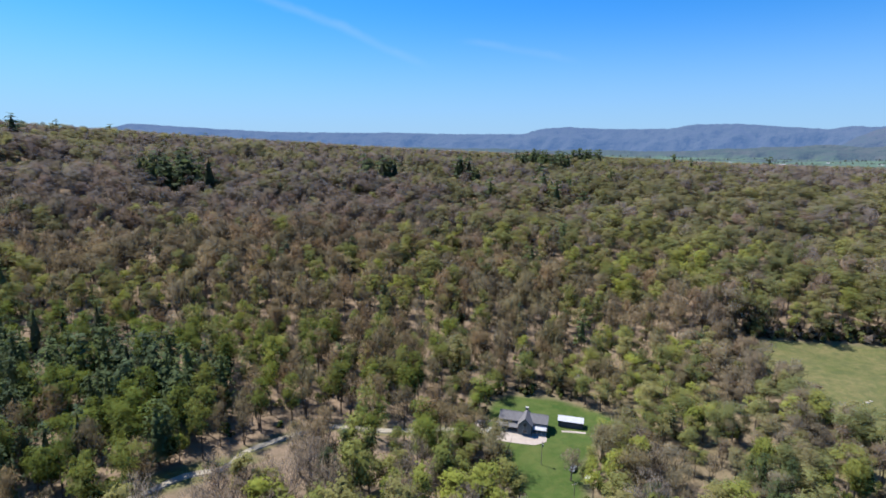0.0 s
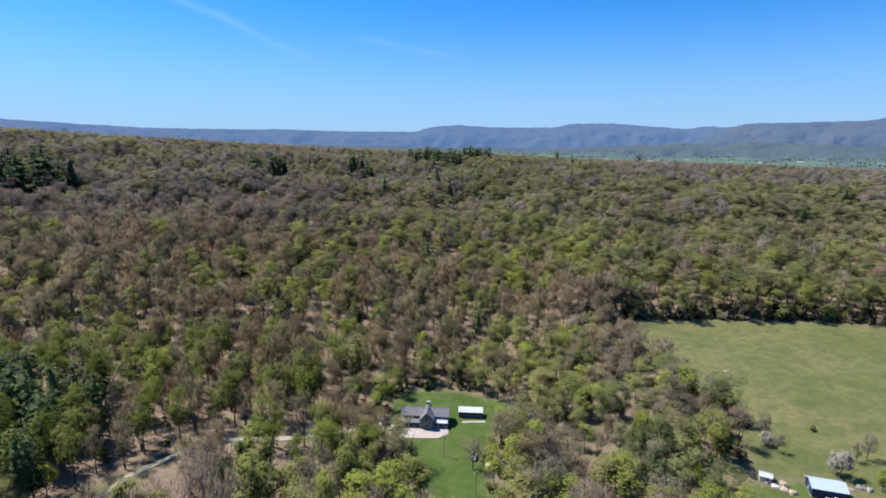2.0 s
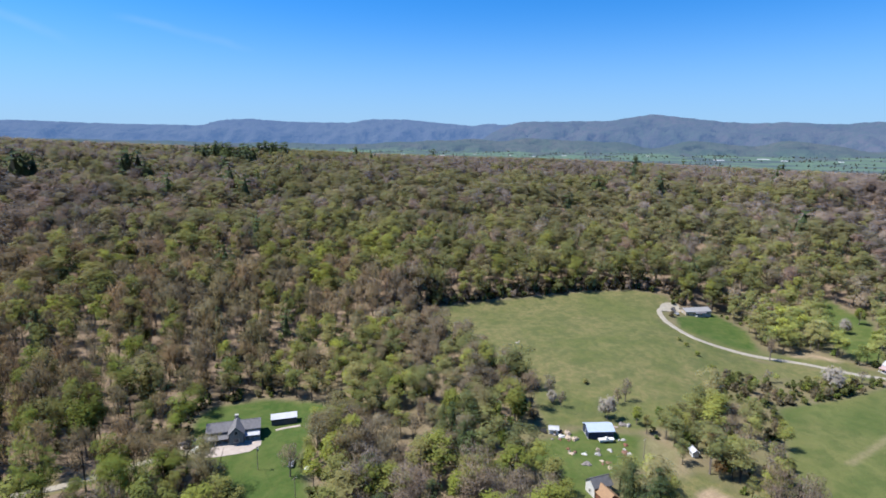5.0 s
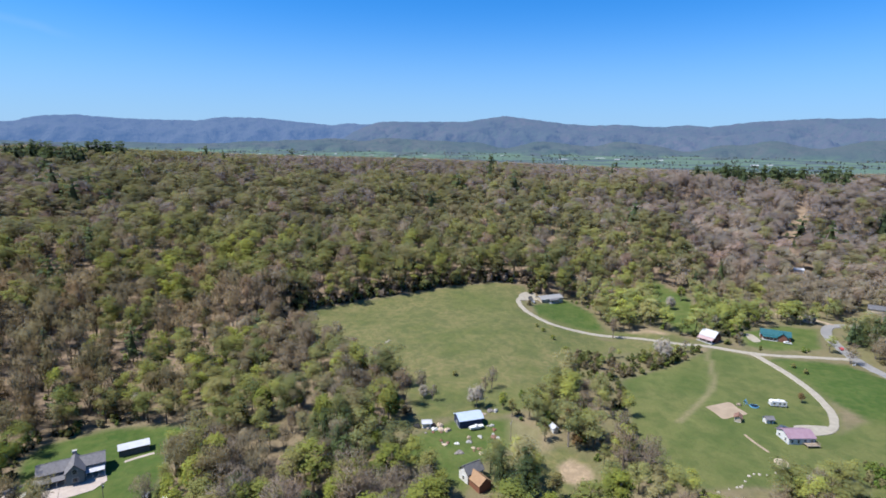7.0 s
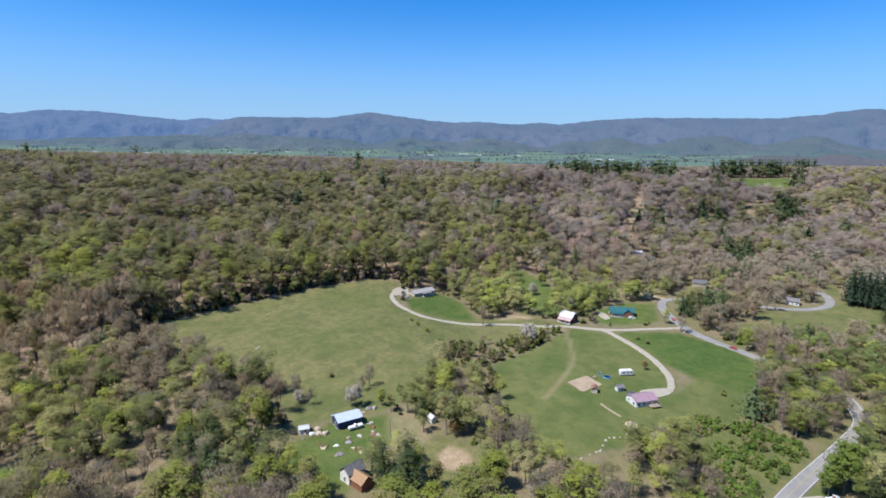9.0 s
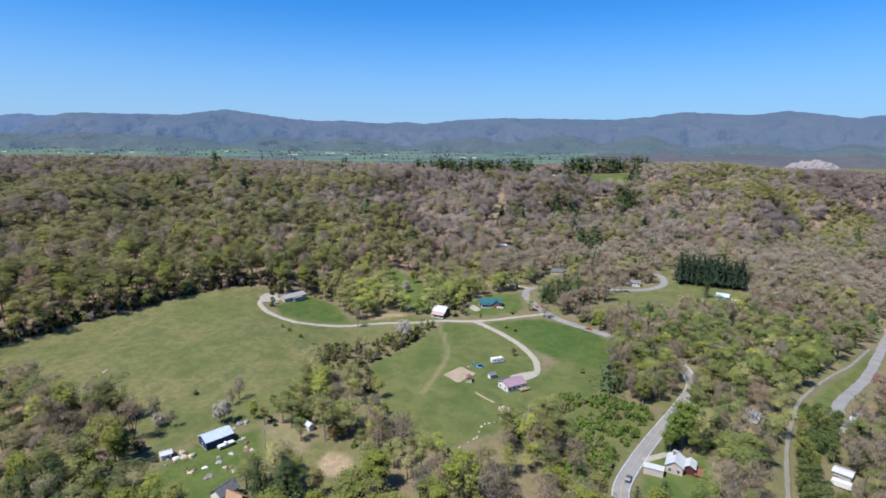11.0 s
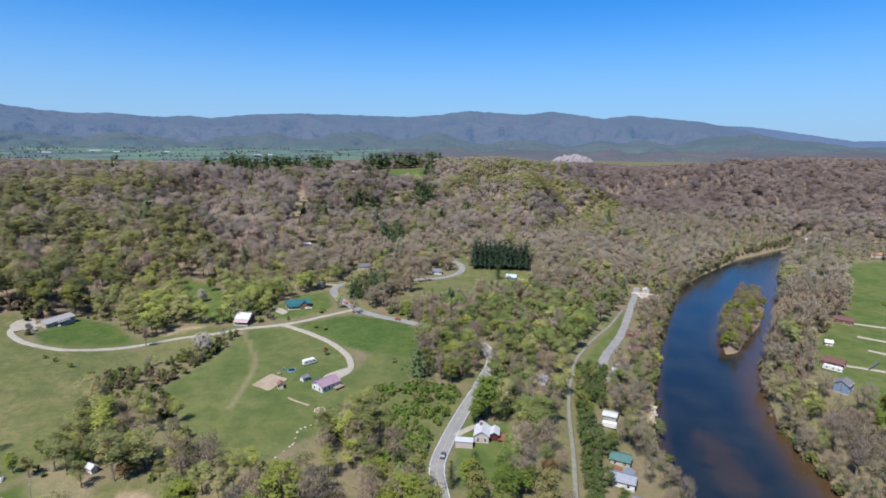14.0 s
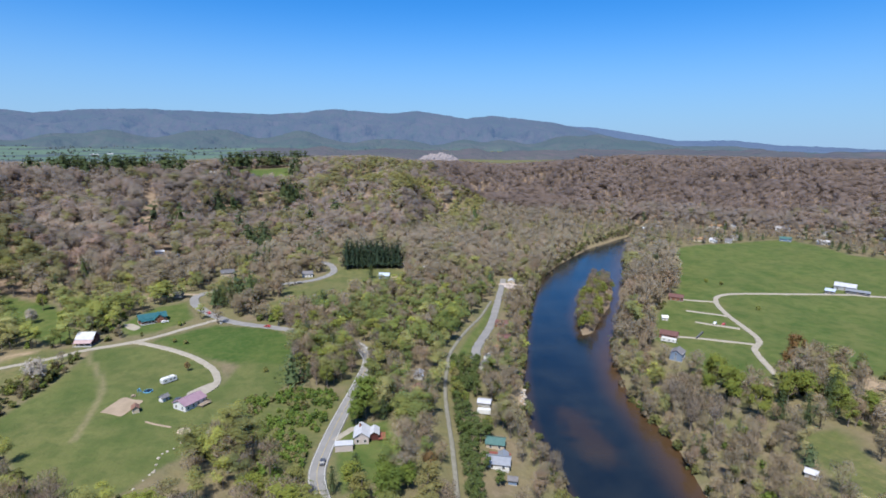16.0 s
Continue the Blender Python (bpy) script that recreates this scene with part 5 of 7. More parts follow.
# trees that stand apart: kind, then x, y, size
ROADSIDE = [(362, -2), (350, -20), (332, -40), (312, -56), (290, -60), (268, -52), (262, -36), (250, -24), (272, -12), (284, -8), (300, -12), (326, -18), (345, 0), (356, 10)]
roadside = []
STANDING = {
    "bare": [(179, 78, 1.1), (182, 70, 1.0), (196, 99, 0.9), (74, 187, 1.0), (218, -299, 1.1), (177, -185, 1.1), (190, -187, 1.1), (206, -190, 1.0), (183, -178, 1.0), (198, -182, 1.0), (74, 175, 1.05), (194, 87, 0.95), (191, 73, 0.80), (196, 112, 0.90), (316, 152, 0.80), (186, 4, 0.90), (196, 14, 0.80), (222, -302, 0.90), (48, 180, 0.75), (75, 177, 1.00)],
    "snag": [(170, 177, 1.20), (169, 168, 0.80), (198, 156, 1.10), (193, 156, 0.80)],
    "blossom": [(179, 150, 1.6), (159, 221, 1.2), (168, 173, 0.9), (410, 153, 1.5), (301, 114, 2.0), (379, 156, 1.4), (384, 113, 1.4), (68, 258, 1.20), (412, 175, 1.30), (225, 18, 1.30), (215, 25, 1.20)],
    "green": [(186.5, 140, 0.5), (171, 201, 0.60), (142, 168, 0.80), (128, 164, 0.80), (158, 182, 0.50), (406, 132, 0.60), (407, 95, 0.70), (416, 121, 0.70), (184, 133, 0.50), (195, 121, 0.50), (217, -223, 0.85), (198, -216, 0.80), (166, -253, 0.80), (196, -262, 0.80), (392, 126, 0.60)],
    "dense": [(198.6, 138, 0.42), (192, 140, 0.22), (196, 134, 0.26), (189, 143, 0.2), (202, 133, 0.24), (221, -36, 1.45), (171, -40, 0.7), (168, -34, 0.75), (173, -34, 0.65), (-134, 171, 1.15), (216, -31, 0.85), (164, -36, 0.8), (168, -42, 0.75), (162, -31, 0.7)],
    "bright": [(62, 177, 0.7), (57, 184, 0.5), (66, 170, 0.65), (116, 179, 0.95), (104, 206, 0.9), (122, 150, 0.7), (198, -216, 1.35), (182, -216, 1.2), (190, -244, 1.25), (190, -256, 1.15), (175, -257, 1.15), (168, -267, 1.0), (215, -222, 1.35), (207, -211, 0.9), (394, 130, 0.75), (406, 109, 0.75), (436, 103, 0.8), (414, 116, 0.7), (438, 156, 0.8), (430, 107, 0.7), (260, -110, 0.7), (238, -104, 0.65), (208, -96, 0.7), (287, -132, 0.7), (340, -170, 0.75), (170, 200, 0.7), (143, 166, 0.8), (120, 186, 0.8), (-110, 208, 1.0), (-122, 190, 1.0), (-97, 186, 0.8)],
    "rust": [(297, 45, 0.45), (193, 112, 0.95), (183, 100, 0.7), (232, -299, 1.5), (174, -52, 0.9), (170, -50, 0.7), (227, -287, 1.00)],
    "pine": [(411, 38, 0.85), (408, 30, 0.95), (404, 21, 0.8), (416, 25, 0.95), (424, 36, 0.85), (421, 13, 0.8), (526, 14, 1.0), (518, 22, 0.9), (508, 4, 0.9), (534, 2, 1.0), (474, -84, 0.7), (383, -20, 0.8), (114, 160, 1.0), (119, 170, 0.9), (110, 168, 0.9), (70, 251, 0.5), (140, 105, 0.85), (143, 97, 0.90), (106, 154, 0.90), (108, 172, 0.70), (66, 246, 0.45), (171, -16, 0.50), (176, -25, 0.55), (170, -232, 0.9), (176, -253, 1.0), (183, -266, 1.0), (179, -226, 0.8), (465, -398, 0.80), (228, -34, 0.60), (217, -43, 0.55)],
    "shrub": [(195, 178, 1.00), (129, 137, 0.70), (282, 6, 1.00), (229, -19, 0.80), (283, 183, 0.90), (277, 172, 1.00), (267, 157, 1.40), (254, 144, 1.50), (286, 190, 0.8), (338, 51, 1.00), (344, 58, 1.00), (294, 113, 1.60), (291, 121, 1.60), (45, 250, 0.90), (22, 254, 1.10), (29, 253, 1.20), (373, -110, 1.00), (324, -370, 1.20), (403, -392, 1.20), (391, -398, 1.20)],
}
for kind, places in STANDING.items():
    for k, (x, y, size) in enumerate(places):
        plant(kind, x, y, size, k * 71.0, k, 1.25 if kind in ("pine", "bare", "green") else 1.0)
# soft young evergreens and light green trees along the gravel lane
lane_r = np.random.RandomState(15)
for row in range(4):
    for k in range(24):
        x = 152 + 5.4 * k + lane_r.uniform(-1.4, 1.4)
        y = np.interp(x, [p[0] for p in LANE_A], [p[1] for p in LANE_A]) - 4.6 - 4.0 * row + lane_r.uniform(-1.0, 1.0)
        if lane_r.rand() < 0.86 and not (row > 1 and 214 < x < 236 or row > 1 and x < 200 and lane_r.rand() < 0.6):
            plant("cedar" if lane_r.rand() < 0.88 else "green", x, y, lane_r.uniform(0.45, 0.66), k * 50.0, k, 1.4)
# tall trees that close over the road below the dark field
road_r = np.random.RandomState(16)
for k in range(420):
    x, y = road_r.uniform(244, 372), road_r.uniform(-60, 4)
    d = seg_dist(np.array([x]), np.array([y]), MAIN_ROAD)[0][0]
    if inside(x, y, ROADSIDE, 0.5) > 0.5 and d > 4.2 and inside(x, y, LAWNS[4], 1.0) < 0.3 and all(math.hypot(x - q, y - w) > 3.9 for q, w in roadside):
        roadside.append((x, y))
        plant(("green", "bare", "green", "bare", "bare", "green", "pine", "green", "bare")[k % 9], x, y, road_r.uniform(0.6, 0.85), k * 50.0, k, 1.4)
island_r = np.random.RandomState(5)
for k in range(150):
    s = island_r.rand()
    x, y = 312 + 138 * s + island_r.uniform(-9, 9), -206 - 98 * s + island_r.uniform(-12, 12)
    if inside(x, y, ISLAND, 1.0) > 0.6:
        plant(("green", "bare", "green", "bare", "rust", "green", "bare")[k % 7], x, y, 0.48 + 0.2 * island_r.rand(), k * 40.0, k, 1.35)

# ---- buildings ----
def paint(name, c, rough=0.7, vary=0.88, **kw):
    return plain(name, c, tuple(vary * v for v in c), 0.7, rough, **kw)


M_WHITE = paint("white_siding", (0.60, 0.595, 0.58))
M_LOG = paint("blue_grey_siding", (0.13, 0.17, 0.19))
M_SHINGLE = plain("grey_shingles", (0.17, 0.165, 0.175), (0.12, 0.115, 0.12), 1.2, 0.9)
M_LIGHT_SHINGLE = plain("light_grey_shingles", (0.29, 0.28, 0.275), (0.23, 0.225, 0.22), 1.2, 0.9)
M_DARK_ROOF = plain("dark_shingles", (0.09, 0.09, 0.10), (0.13, 0.13, 0.14), 1.2, 0.9)
M_TAN_ROOF = plain("tan_shingles", (0.30, 0.19, 0.11), (0.24, 0.15, 0.09), 1.2, 0.9)
M_PALE_ROOF = plain("pale_metal_roof", (0.46, 0.465, 0.49), (0.38, 0.385, 0.41), 0.4, 0.5, 0.4)
M_BLUE_ROOF = plain("pale_blue_metal_roof", (0.37, 0.43, 0.54), (0.42, 0.48, 0.58), 0.5, 0.4, 0.5)
M_SAGE_ROOF = plain("dull_green_metal_roof", (0.05, 0.115, 0.105), (0.07, 0.14, 0.125), 0.5, 0.5, 0.4)
M_FADED_ROOF = plain("faded_pink_metal_roof", (0.40, 0.29, 0.29), (0.33, 0.23, 0.23), 0.5, 0.5, 0.4)
M_NAVY = paint("navy_blue_boards", (0.03, 0.042, 0.085))
M_GREEN_ROOF = plain("teal_green_metal_roof", (0.018, 0.085, 0.10), (0.026, 0.11, 0.12), 0.5, 0.45, 0.5)
M_MAUVE_ROOF = plain("mauve_metal_roof", (0.25, 0.16, 0.20), (0.29, 0.20, 0.24), 0.5, 0.5, 0.4)
M_RED_WALL = paint("barn_red_boards", (0.085, 0.028, 0.026))
M_BRICK = paint("red_brown_wall", (0.20, 0.09, 0.06))
M_WOOD = plain("weathered_boards", (0.24, 0.19, 0.14), (0.32, 0.26, 0.20), 1.0, 0.85)
M_REDWOOD = plain("red_stained_deck", (0.18, 0.06, 0.045), (0.22, 0.08, 0.06), 1.0, 0.8)
M_MAROON = plain("maroon_roof", (0.105, 0.052, 0.048), (0.135, 0.07, 0.064), 0.8, 0.8)
M_RUSTY = plain("rusty_roof", (0.17, 0.09, 0.065), (0.22, 0.13, 0.10), 0.8, 0.85)
M_CONCRETE = plain("concrete", (0.40, 0.39, 0.37), (0.33, 0.32, 0.30), 0.8, 0.9)
M_STEEL = plain("dull_steel", (0.45, 0.46, 0.48), (0.38, 0.39, 0.41), 1.0, 0.4, 0.5, 0.6)
M_BLUE_WALL = paint("slate_blue_wall", (0.16, 0.22, 0.32))
M_GREY_WALL = paint("grey_siding", (0.36, 0.36, 0.36))
# white siding coloured pinkish grey, the shade on the walls painted in
M_SHADED_WALL = paint("shaded_white_siding", (0.44, 0.38, 0.36))
M_TAN_WALL = paint("tan_siding", (0.44, 0.37, 0.28))
M_BLACK = plain("black_rubber", (0.02, 0.02, 0.02), (0.03, 0.03, 0.03), 2.0, 0.8)
M_TARP = plain("tan_tarp", (0.46, 0.37, 0.28), (0.40, 0.32, 0.25), 0.9, 0.8)
M_POOL = plain("blue_plastic", (0.10, 0.30, 0.48), (0.14, 0.36, 0.54), 1.0, 0.5)
M_ROCK = plain("pale_rock", (0.38, 0.34, 0.29), (0.29, 0.26, 0.22), 0.8, 0.95, relief=0.08)


def glass_material():
    m, nodes, links, bsdf = material("window_glass", 0.06, 0.5)
    bsdf.inputs["Base Color"].default_value = (0.02, 0.025, 0.03, 1)
    return m


def car_paint(name, c):
    m, nodes, links, bsdf = material(name, 0.3, 0.5)
    dust = noise_fac(nodes, links, 2.0, 4)
    links.new(mix(nodes, links, math_node(nodes, links, "MULTIPLY", dust, 0.25), c, (0.3, 0.28, 0.25)), bsdf.inputs["Base Color"])
    bsdf.inputs["Coat Weight"].default_value = 0.5
    return m


M_GLASS = glass_material()
M_CAR_DARK, M_CAR_WHITE, M_CAR_RED, M_CAR_GREY = car_paint("dark_car_paint", (0.03, 0.035, 0.05)), car_paint("white_car_paint", (0.72, 0.72, 0.72)), car_paint("red_car_paint", (0.35, 0.03, 0.03)), car_paint("grey_car_paint", (0.25, 0.26, 0.28))


def box(cx, cy, cz, sx, sy, sz):
    """A box by its middle and sizes."""
    v = [(cx + sx / 2 * a, cy + sy / 2 * b, cz + sz / 2 * c) for c in (-1, 1) for a, b in ((-1, -1), (1, -1), (1, 1), (-1, 1))]
    return v, [(3, 2, 1, 0), (4, 5, 6, 7), (0, 1, 5, 4), (1, 2, 6, 5), (2, 3, 7, 6), (3, 0, 4, 7)]


def extrude(profile, y0, y1):
    """A side profile of x, z points drawn out from y0 to y1."""
    n = len(profile)
    v = [(x, y0, z) for x, z in profile] + [(x, y1, z) for x, z in profile]
    return v, [tuple(range(n - 1, -1, -1)), tuple(range(n, 2 * n))] + [(k, (k + 1) % n, n + (k + 1) % n, n + k) for k in range(n)]


def disc(cx, cy, cz, r, w, axis="y", sides=12):
    v = []
    for s in (-1, 1):
        for k in range(sides):
            a = 2 * math.pi * k / sides
            c, d = math.cos(a) * r, math.sin(a) * r
            v.append((cx + c, cy + s * w / 2, cz + d) if axis == "y" else (cx + c, cy + d, cz + s * w / 2))
    return v, [tuple(range(sides)), tuple(range(2 * sides - 1, sides - 1, -1))] + [(k, sides + k, sides + (k + 1) % sides, (k + 1) % sides) for k in range(sides)]


def window(parent, x, y, z, w, h, face):
    """A framed window on the wall that faces along face ('x', '-x', 'y' or '-y')."""
    ob = new("window")
    ob.parent = parent
    turn = {"-y": 0, "x": 90, "y": 180, "-x": 270}[face]
    ob.matrix_basis = pose(x, y, z, 0, 0, turn)
    t = 0.09
    bars = [box(0, -0.03, h / 2 + t / 2, w + 2 * t, 0.12, t), box(0, -0.03, -h / 2 - t / 2, w + 2 * t, 0.14, t), box(-w / 2 - t / 2, -0.03, 0, t, 0.12, h), box(w / 2 + t / 2, -0.03, 0, t, 0.12, h), box(0, -0.03, 0, w, 0.08, 0.05)]
    me = bpy.data.meshes.new("window")
    v, f = join(bars)
    me.from_pydata(v, [], f)
    me.materials.append(M_WHITE)
    ob2 = new("window_frame", me)
    ob2.parent = parent
    ob2.matrix_basis = ob.matrix_basis
    bpy.data.objects.remove(ob)
    part("pane", *box(0, -0.005, 0, w, 0.05, h), M_GLASS, ob2)
    return ob2


def gable_wall(L, W, H, rise, sink=1.2):
    prof = [(-W / 2, -sink), (W / 2, -sink), (W / 2, H), (0, H + rise), (-W / 2, H)]
    v = [(-L / 2, y, z) for y, z in prof] + [(L / 2, y, z) for y, z in prof]
    return v, [tuple(range(4, -1, -1)), tuple(range(5, 10))] + [(k, (k + 1) % 5, 5 + (k + 1) % 5, 5 + k) for k in range(5)]


def gable_roof(L, W, H, rise, over=0.5, thick=0.2, z0=0.0):
    """Two sloping slabs that meet at the ridge, with eaves."""
    s = rise / (W / 2)
    e = W / 2 + over
    prof = [(-e, H - over * s), (0, H + rise), (e, H - over * s), (e, H - over * s + thick), (0, H + rise + thick * 1.15), (-e, H - over * s + thick)]
    prof = [(y, z + 0.02 + z0) for y, z in prof]
    x = L / 2 + over
    v = [(-x, y, z) for y, z in prof] + [(x, y, z) for y, z in prof]
    return v, [(1, 0, 5, 4), (2, 1, 4, 3), (6, 7, 10, 11), (7, 8, 9, 10)] + [(k, (k + 1) % 6, 6 + (k + 1) % 6, 6 + k) for k in range(6)]


def seams(L, W, H, rise, over, step, z0=0.2):
    """Raised seams of a metal roof, down both slopes."""
    s = rise / (W / 2)
    out = []
    n = int(L / step)
    for k in range(n + 1):
        x = -L / 2 + L * k / n
        for side in (-1, 1):
            a, b = (x, 0.05 * side, H + rise + z0 + 0.02), (x, side * (W / 2 + over), H - over * s + z0 + 0.02)
            v = [(a[0] - 0.03, a[1], a[2]), (a[0] + 0.03, a[1], a[2]), (b[0] + 0.03, b[1], b[2]), (b[0] - 0.03, b[1], b[2])]
            out.append((v + [(p[0], p[1], p[2] + 0.06) for p in v], [(3, 2, 1, 0), (4, 5, 6, 7), (0, 1, 5, 4), (1, 2, 6, 5), (2, 3, 7, 6), (3, 0, 4, 7)]))
    return join(out)


def house(name, label, category, x, y, rot, L, W, H, rise, wall, roof, wins=(2, 2, 1, 1), door=True, chimney=False, metal=False, over=0.45, plinth=True, group="", z=None):
    """A house with a gable roof; its ridge runs along rot. wins: windows on the -y, +y, -x and +x walls."""
    ob = tagged(root(name, x, y, rot, z), label, category, group)
    part("wall", *gable_wall(L, W, H, rise), wall, ob)
    r = part("roof", *gable_roof(L, W, H, rise, over), roof, ob)
    if metal:
        part("roof_seams", *seams(L, W, H, rise, over, 0.9), roof, r)
    else:
        part("ridge_cap", *box(0, 0, H + rise + 0.26, L + 2 * over, 0.3, 0.08), roof, r)
    if plinth:
        part("plinth", *box(0, 0, -0.35, L + 0.12, W + 0.12, 1.1), M_CONCRETE, ob)
    zc = 1.45 if H < 3.6 else 1.5
    for face, n, run in (("-y", wins[0], L), ("y", wins[1], L), ("-x", wins[2], W), ("x", wins[3], W)):
        for storey in range(1 if H < 4.4 else 2):
            for k in range(n):
                u = run * ((k + 0.5) / n - 0.5)
                zz = zc + 2.7 * storey
                if door and face == "-y" and n % 2 and k == n // 2 and storey == 0:
                    continue
                p = {"-y": (u, -W / 2), "y": (u, W / 2), "-x": (-L / 2, u), "x": (L / 2, u)}[face]
                window(ob, *p, zz, 1.0 if H > 2.4 else 0.6, 1.25 if H > 2.4 else 0.6, face)
    if door:
        d = part("door", *box(0 if wins[0] % 2 else L * 0.5 - 1.2, -W / 2 - 0.03, 1.05, 0.95, 0.12, 2.05), M_WOOD, ob, "plain front door")
    if chimney:
        c = part("chimney", *box(L * 0.18, W * 0.12, H + rise + 0.3, 0.8, 0.8, 2.2), M_BRICK, ob)
        part("chimney_cap", *box(L * 0.18, W * 0.12, H + rise + 1.45, 1.0, 1.0, 0.14), M_CONCRETE, c)
    return ob


def deck(parent, x0, x1, y0, y1, h, mat, rail=True, posts=3):
    """A raised wooden deck with legs and a rail."""
    d = part("deck", *box((x0 + x1) / 2, (y0 + y1) / 2, h, x1 - x0, y1 - y0, 0.16), mat, parent)
    for a in (x0 + 0.1, x1 - 0.1):
        for b in (y0 + 0.1, y1 - 0.1):
            part("leg", *box(a, b, h / 2 - 0.55, 0.14, 0.14, h + 0.94), mat, d)
    if rail:
        part("railing", *join([box((x0 + x1) / 2, y0 + 0.06, h + 0.95, x1 - x0, 0.08, 0.08)] + [box(x0 + (x1 - x0) * k / 8, y0 + 0.06, h + 0.5, 0.06, 0.06, 0.85) for k in range(9)]), mat, d)
        part("railing", *join([box(x1 - 0.06, (y0 + y1) / 2, h + 0.95, 0.08, y1 - y0, 0.08)] + [box(x1 - 0.06, y0 + (y1 - y0) * k / 5, h + 0.5, 0.06, 0.06, 0.85) for k in range(6)]), mat, d)


def porch(parent, x0, x1, y0, y1, h0, h1, mat, n=3):
    """A lean-to porch roof on posts; the wall side is y1."""
    v = [(x0, y0, h0), (x1, y0, h0), (x1, y1, h1), (x0, y1, h1)]
    r = part("porch_roof", v + [(a, b, c + 0.14) for a, b, c in v], [(3, 2, 1, 0), (4, 5, 6, 7), (0, 1, 5, 4), (1, 2, 6, 5), (2, 3, 7, 6), (3, 0, 4, 7)], mat, parent)
    for k in range(n + 1):
        part("post", *box(x0 + 0.15 + (x1 - x0 - 0.3) * k / n, y0 + 0.15, h0 / 2, 0.16, 0.16, h0), M_WHITE, r)
    part("porch_floor", *box((x0 + x1) / 2, (y0 + y1) / 2, 0.0, x1 - x0, y1 - y0, 0.5), M_CONCRETE, parent)


def car(label, x, y, rot, mat, van=False, category="car"):
    """A parked car or van with cabin, panes and wheels."""
    ob = tagged(root("parked_car", x, y, rot), label, category, "parked cars")
    if van:
        prof = [(-2.4, 0.4), (2.4, 0.4), (2.45, 1.0), (1.9, 1.25), (1.2, 1.95), (-2.35, 2.0), (-2.45, 1.0)]
    else:
        prof = [(-2.2, 0.35), (2.15, 0.35), (2.25, 0.75), (1.2, 0.95), (0.5, 1.42), (-1.1, 1.45), (-1.7, 0.98), (-2.25, 0.9)]
    part("body", *extrude(prof, -0.88, 0.88), mat, ob)
    if van:
        part("window", *extrude([(0.6, 1.25), (1.75, 1.27), (1.2, 1.8), (0.6, 1.82)], -0.9, 0.9), M_GLASS, ob)
    else:
        part("window", *extrude([(-1.45, 1.0), (1.0, 1.0), (0.45, 1.36), (-1.05, 1.39)], -0.9, 0.9), M_GLASS, ob)
    for wx in (-1.4, 1.4):
        for wy in (-0.8, 0.8):
            w = part("wheel", *disc(wx, wy, 0.33, 0.33, 0.24), M_BLACK, ob)
            part("hub", *disc(wx, wy * 1.02, 0.33, 0.17, 0.24), M_STEEL, w)
    return ob


def trailer(label, x, y, rot, L, W, H, mat, category="camper"):
    """A towed camper: rounded body, windows, wheels and drawbar."""
    ob = tagged(root("camper_trailer", x, y, rot), label, category)
    prof = [(-L / 2, 0.55), (L / 2, 0.55), (L / 2, H - 0.5), (L / 2 - 0.4, H - 0.1), (L / 2 - 0.9, H), (-L / 2 + 0.6, H), (-L / 2 + 0.15, H - 0.2), (-L / 2, H - 0.6)]
    b = part("body", *extrude(prof, -W / 2, W / 2), mat, ob)
    part("roof_vent", *box(0.4, 0, H + 0.08, 0.6, 0.6, 0.18), M_GREY_WALL, b)
    for k in (-0.28, 0.05, 0.33):
        part("window", *box(L * k, -W / 2 - 0.01, H * 0.62, 1.0, 0.06, 0.6), M_GLASS, b)
    part("door", *box(L * 0.2, -W / 2 - 0.02, H * 0.5, 0.7, 0.06, 1.7), M_WHITE, b)
    for wx in (-0.5, 0.5):
        for wy in (-W / 2 + 0.2, W / 2 - 0.2):
            part("wheel", *disc(wx, wy, 0.36, 0.36, 0.24), M_BLACK, ob)
    part("drawbar", *box(L / 2 + 0.5, 0, 0.5, 1.2, 0.12, 0.12), M_STEEL, ob)
    return ob


def rock(label, x, y, size, seed, mat=None):
    bm = bmesh.new()
    bmesh.ops.create_icosphere(bm, subdivisions=2, radius=size)
    r = random.Random(seed)
    off = Vector((r.random() * 9, r.random() * 9, r.random() * 9))
    for v in bm.verts:
        v.co *= 1 + 0.45 * noise.noise(v.co / size * 1.3 + off)
        v.co.z *= 0.6
    me = bpy.data.meshes.new("boulder")
    bm.to_mesh(me)
    bm.free()
    me.materials.append(mat or M_ROCK)
    ob = new("boulder", me)
    ob.matrix_basis = pose(x, y, land_z(x, y) + size * 0.15, 0, 0, seed * 40)
    return tagged(ob, label, "boulder", "boulders by the field")


# grey house on the lawn at the wood's edge
big = house("house", "blue-grey house with grey shingle roof and porches", "house", 36.5, 218.5, -15.0, 20, 7.5, 4.2, 2.0, M_LOG, M_SHINGLE, (5, 4, 1, 1), True, False)
part("gable_wall", [(v[1] + 1.2, v[0] - 3.2, v[2]) for v in gable_wall(8.5, 5.4, 4.5, 2.7)[0]], [f[::-1] for f in gable_wall(8.5, 5.4, 4.5, 2.7)[1]], M_LOG, big)
gr = part("gable_roof", [(v[1] + 1.2, v[0] - 3.2, v[2]) for v in gable_roof(8.5, 5.4, 4.5, 2.7)[0]], [f[::-1] for f in gable_roof(8.5, 5.4, 4.5, 2.7)[1]], M_SHINGLE, big)
window(big, 1.2, -7.45, 1.6, 1.8, 1.4, "-y")
window(big, 1.2, -7.45, 4.6, 1.4, 1.6, "-y")
for wx in (-8.6, -6.4, -4.2, 5.2, 7.2, 9.0):
    window(big, wx, -3.75, 3.6, 0.9, 0.8, "-y")
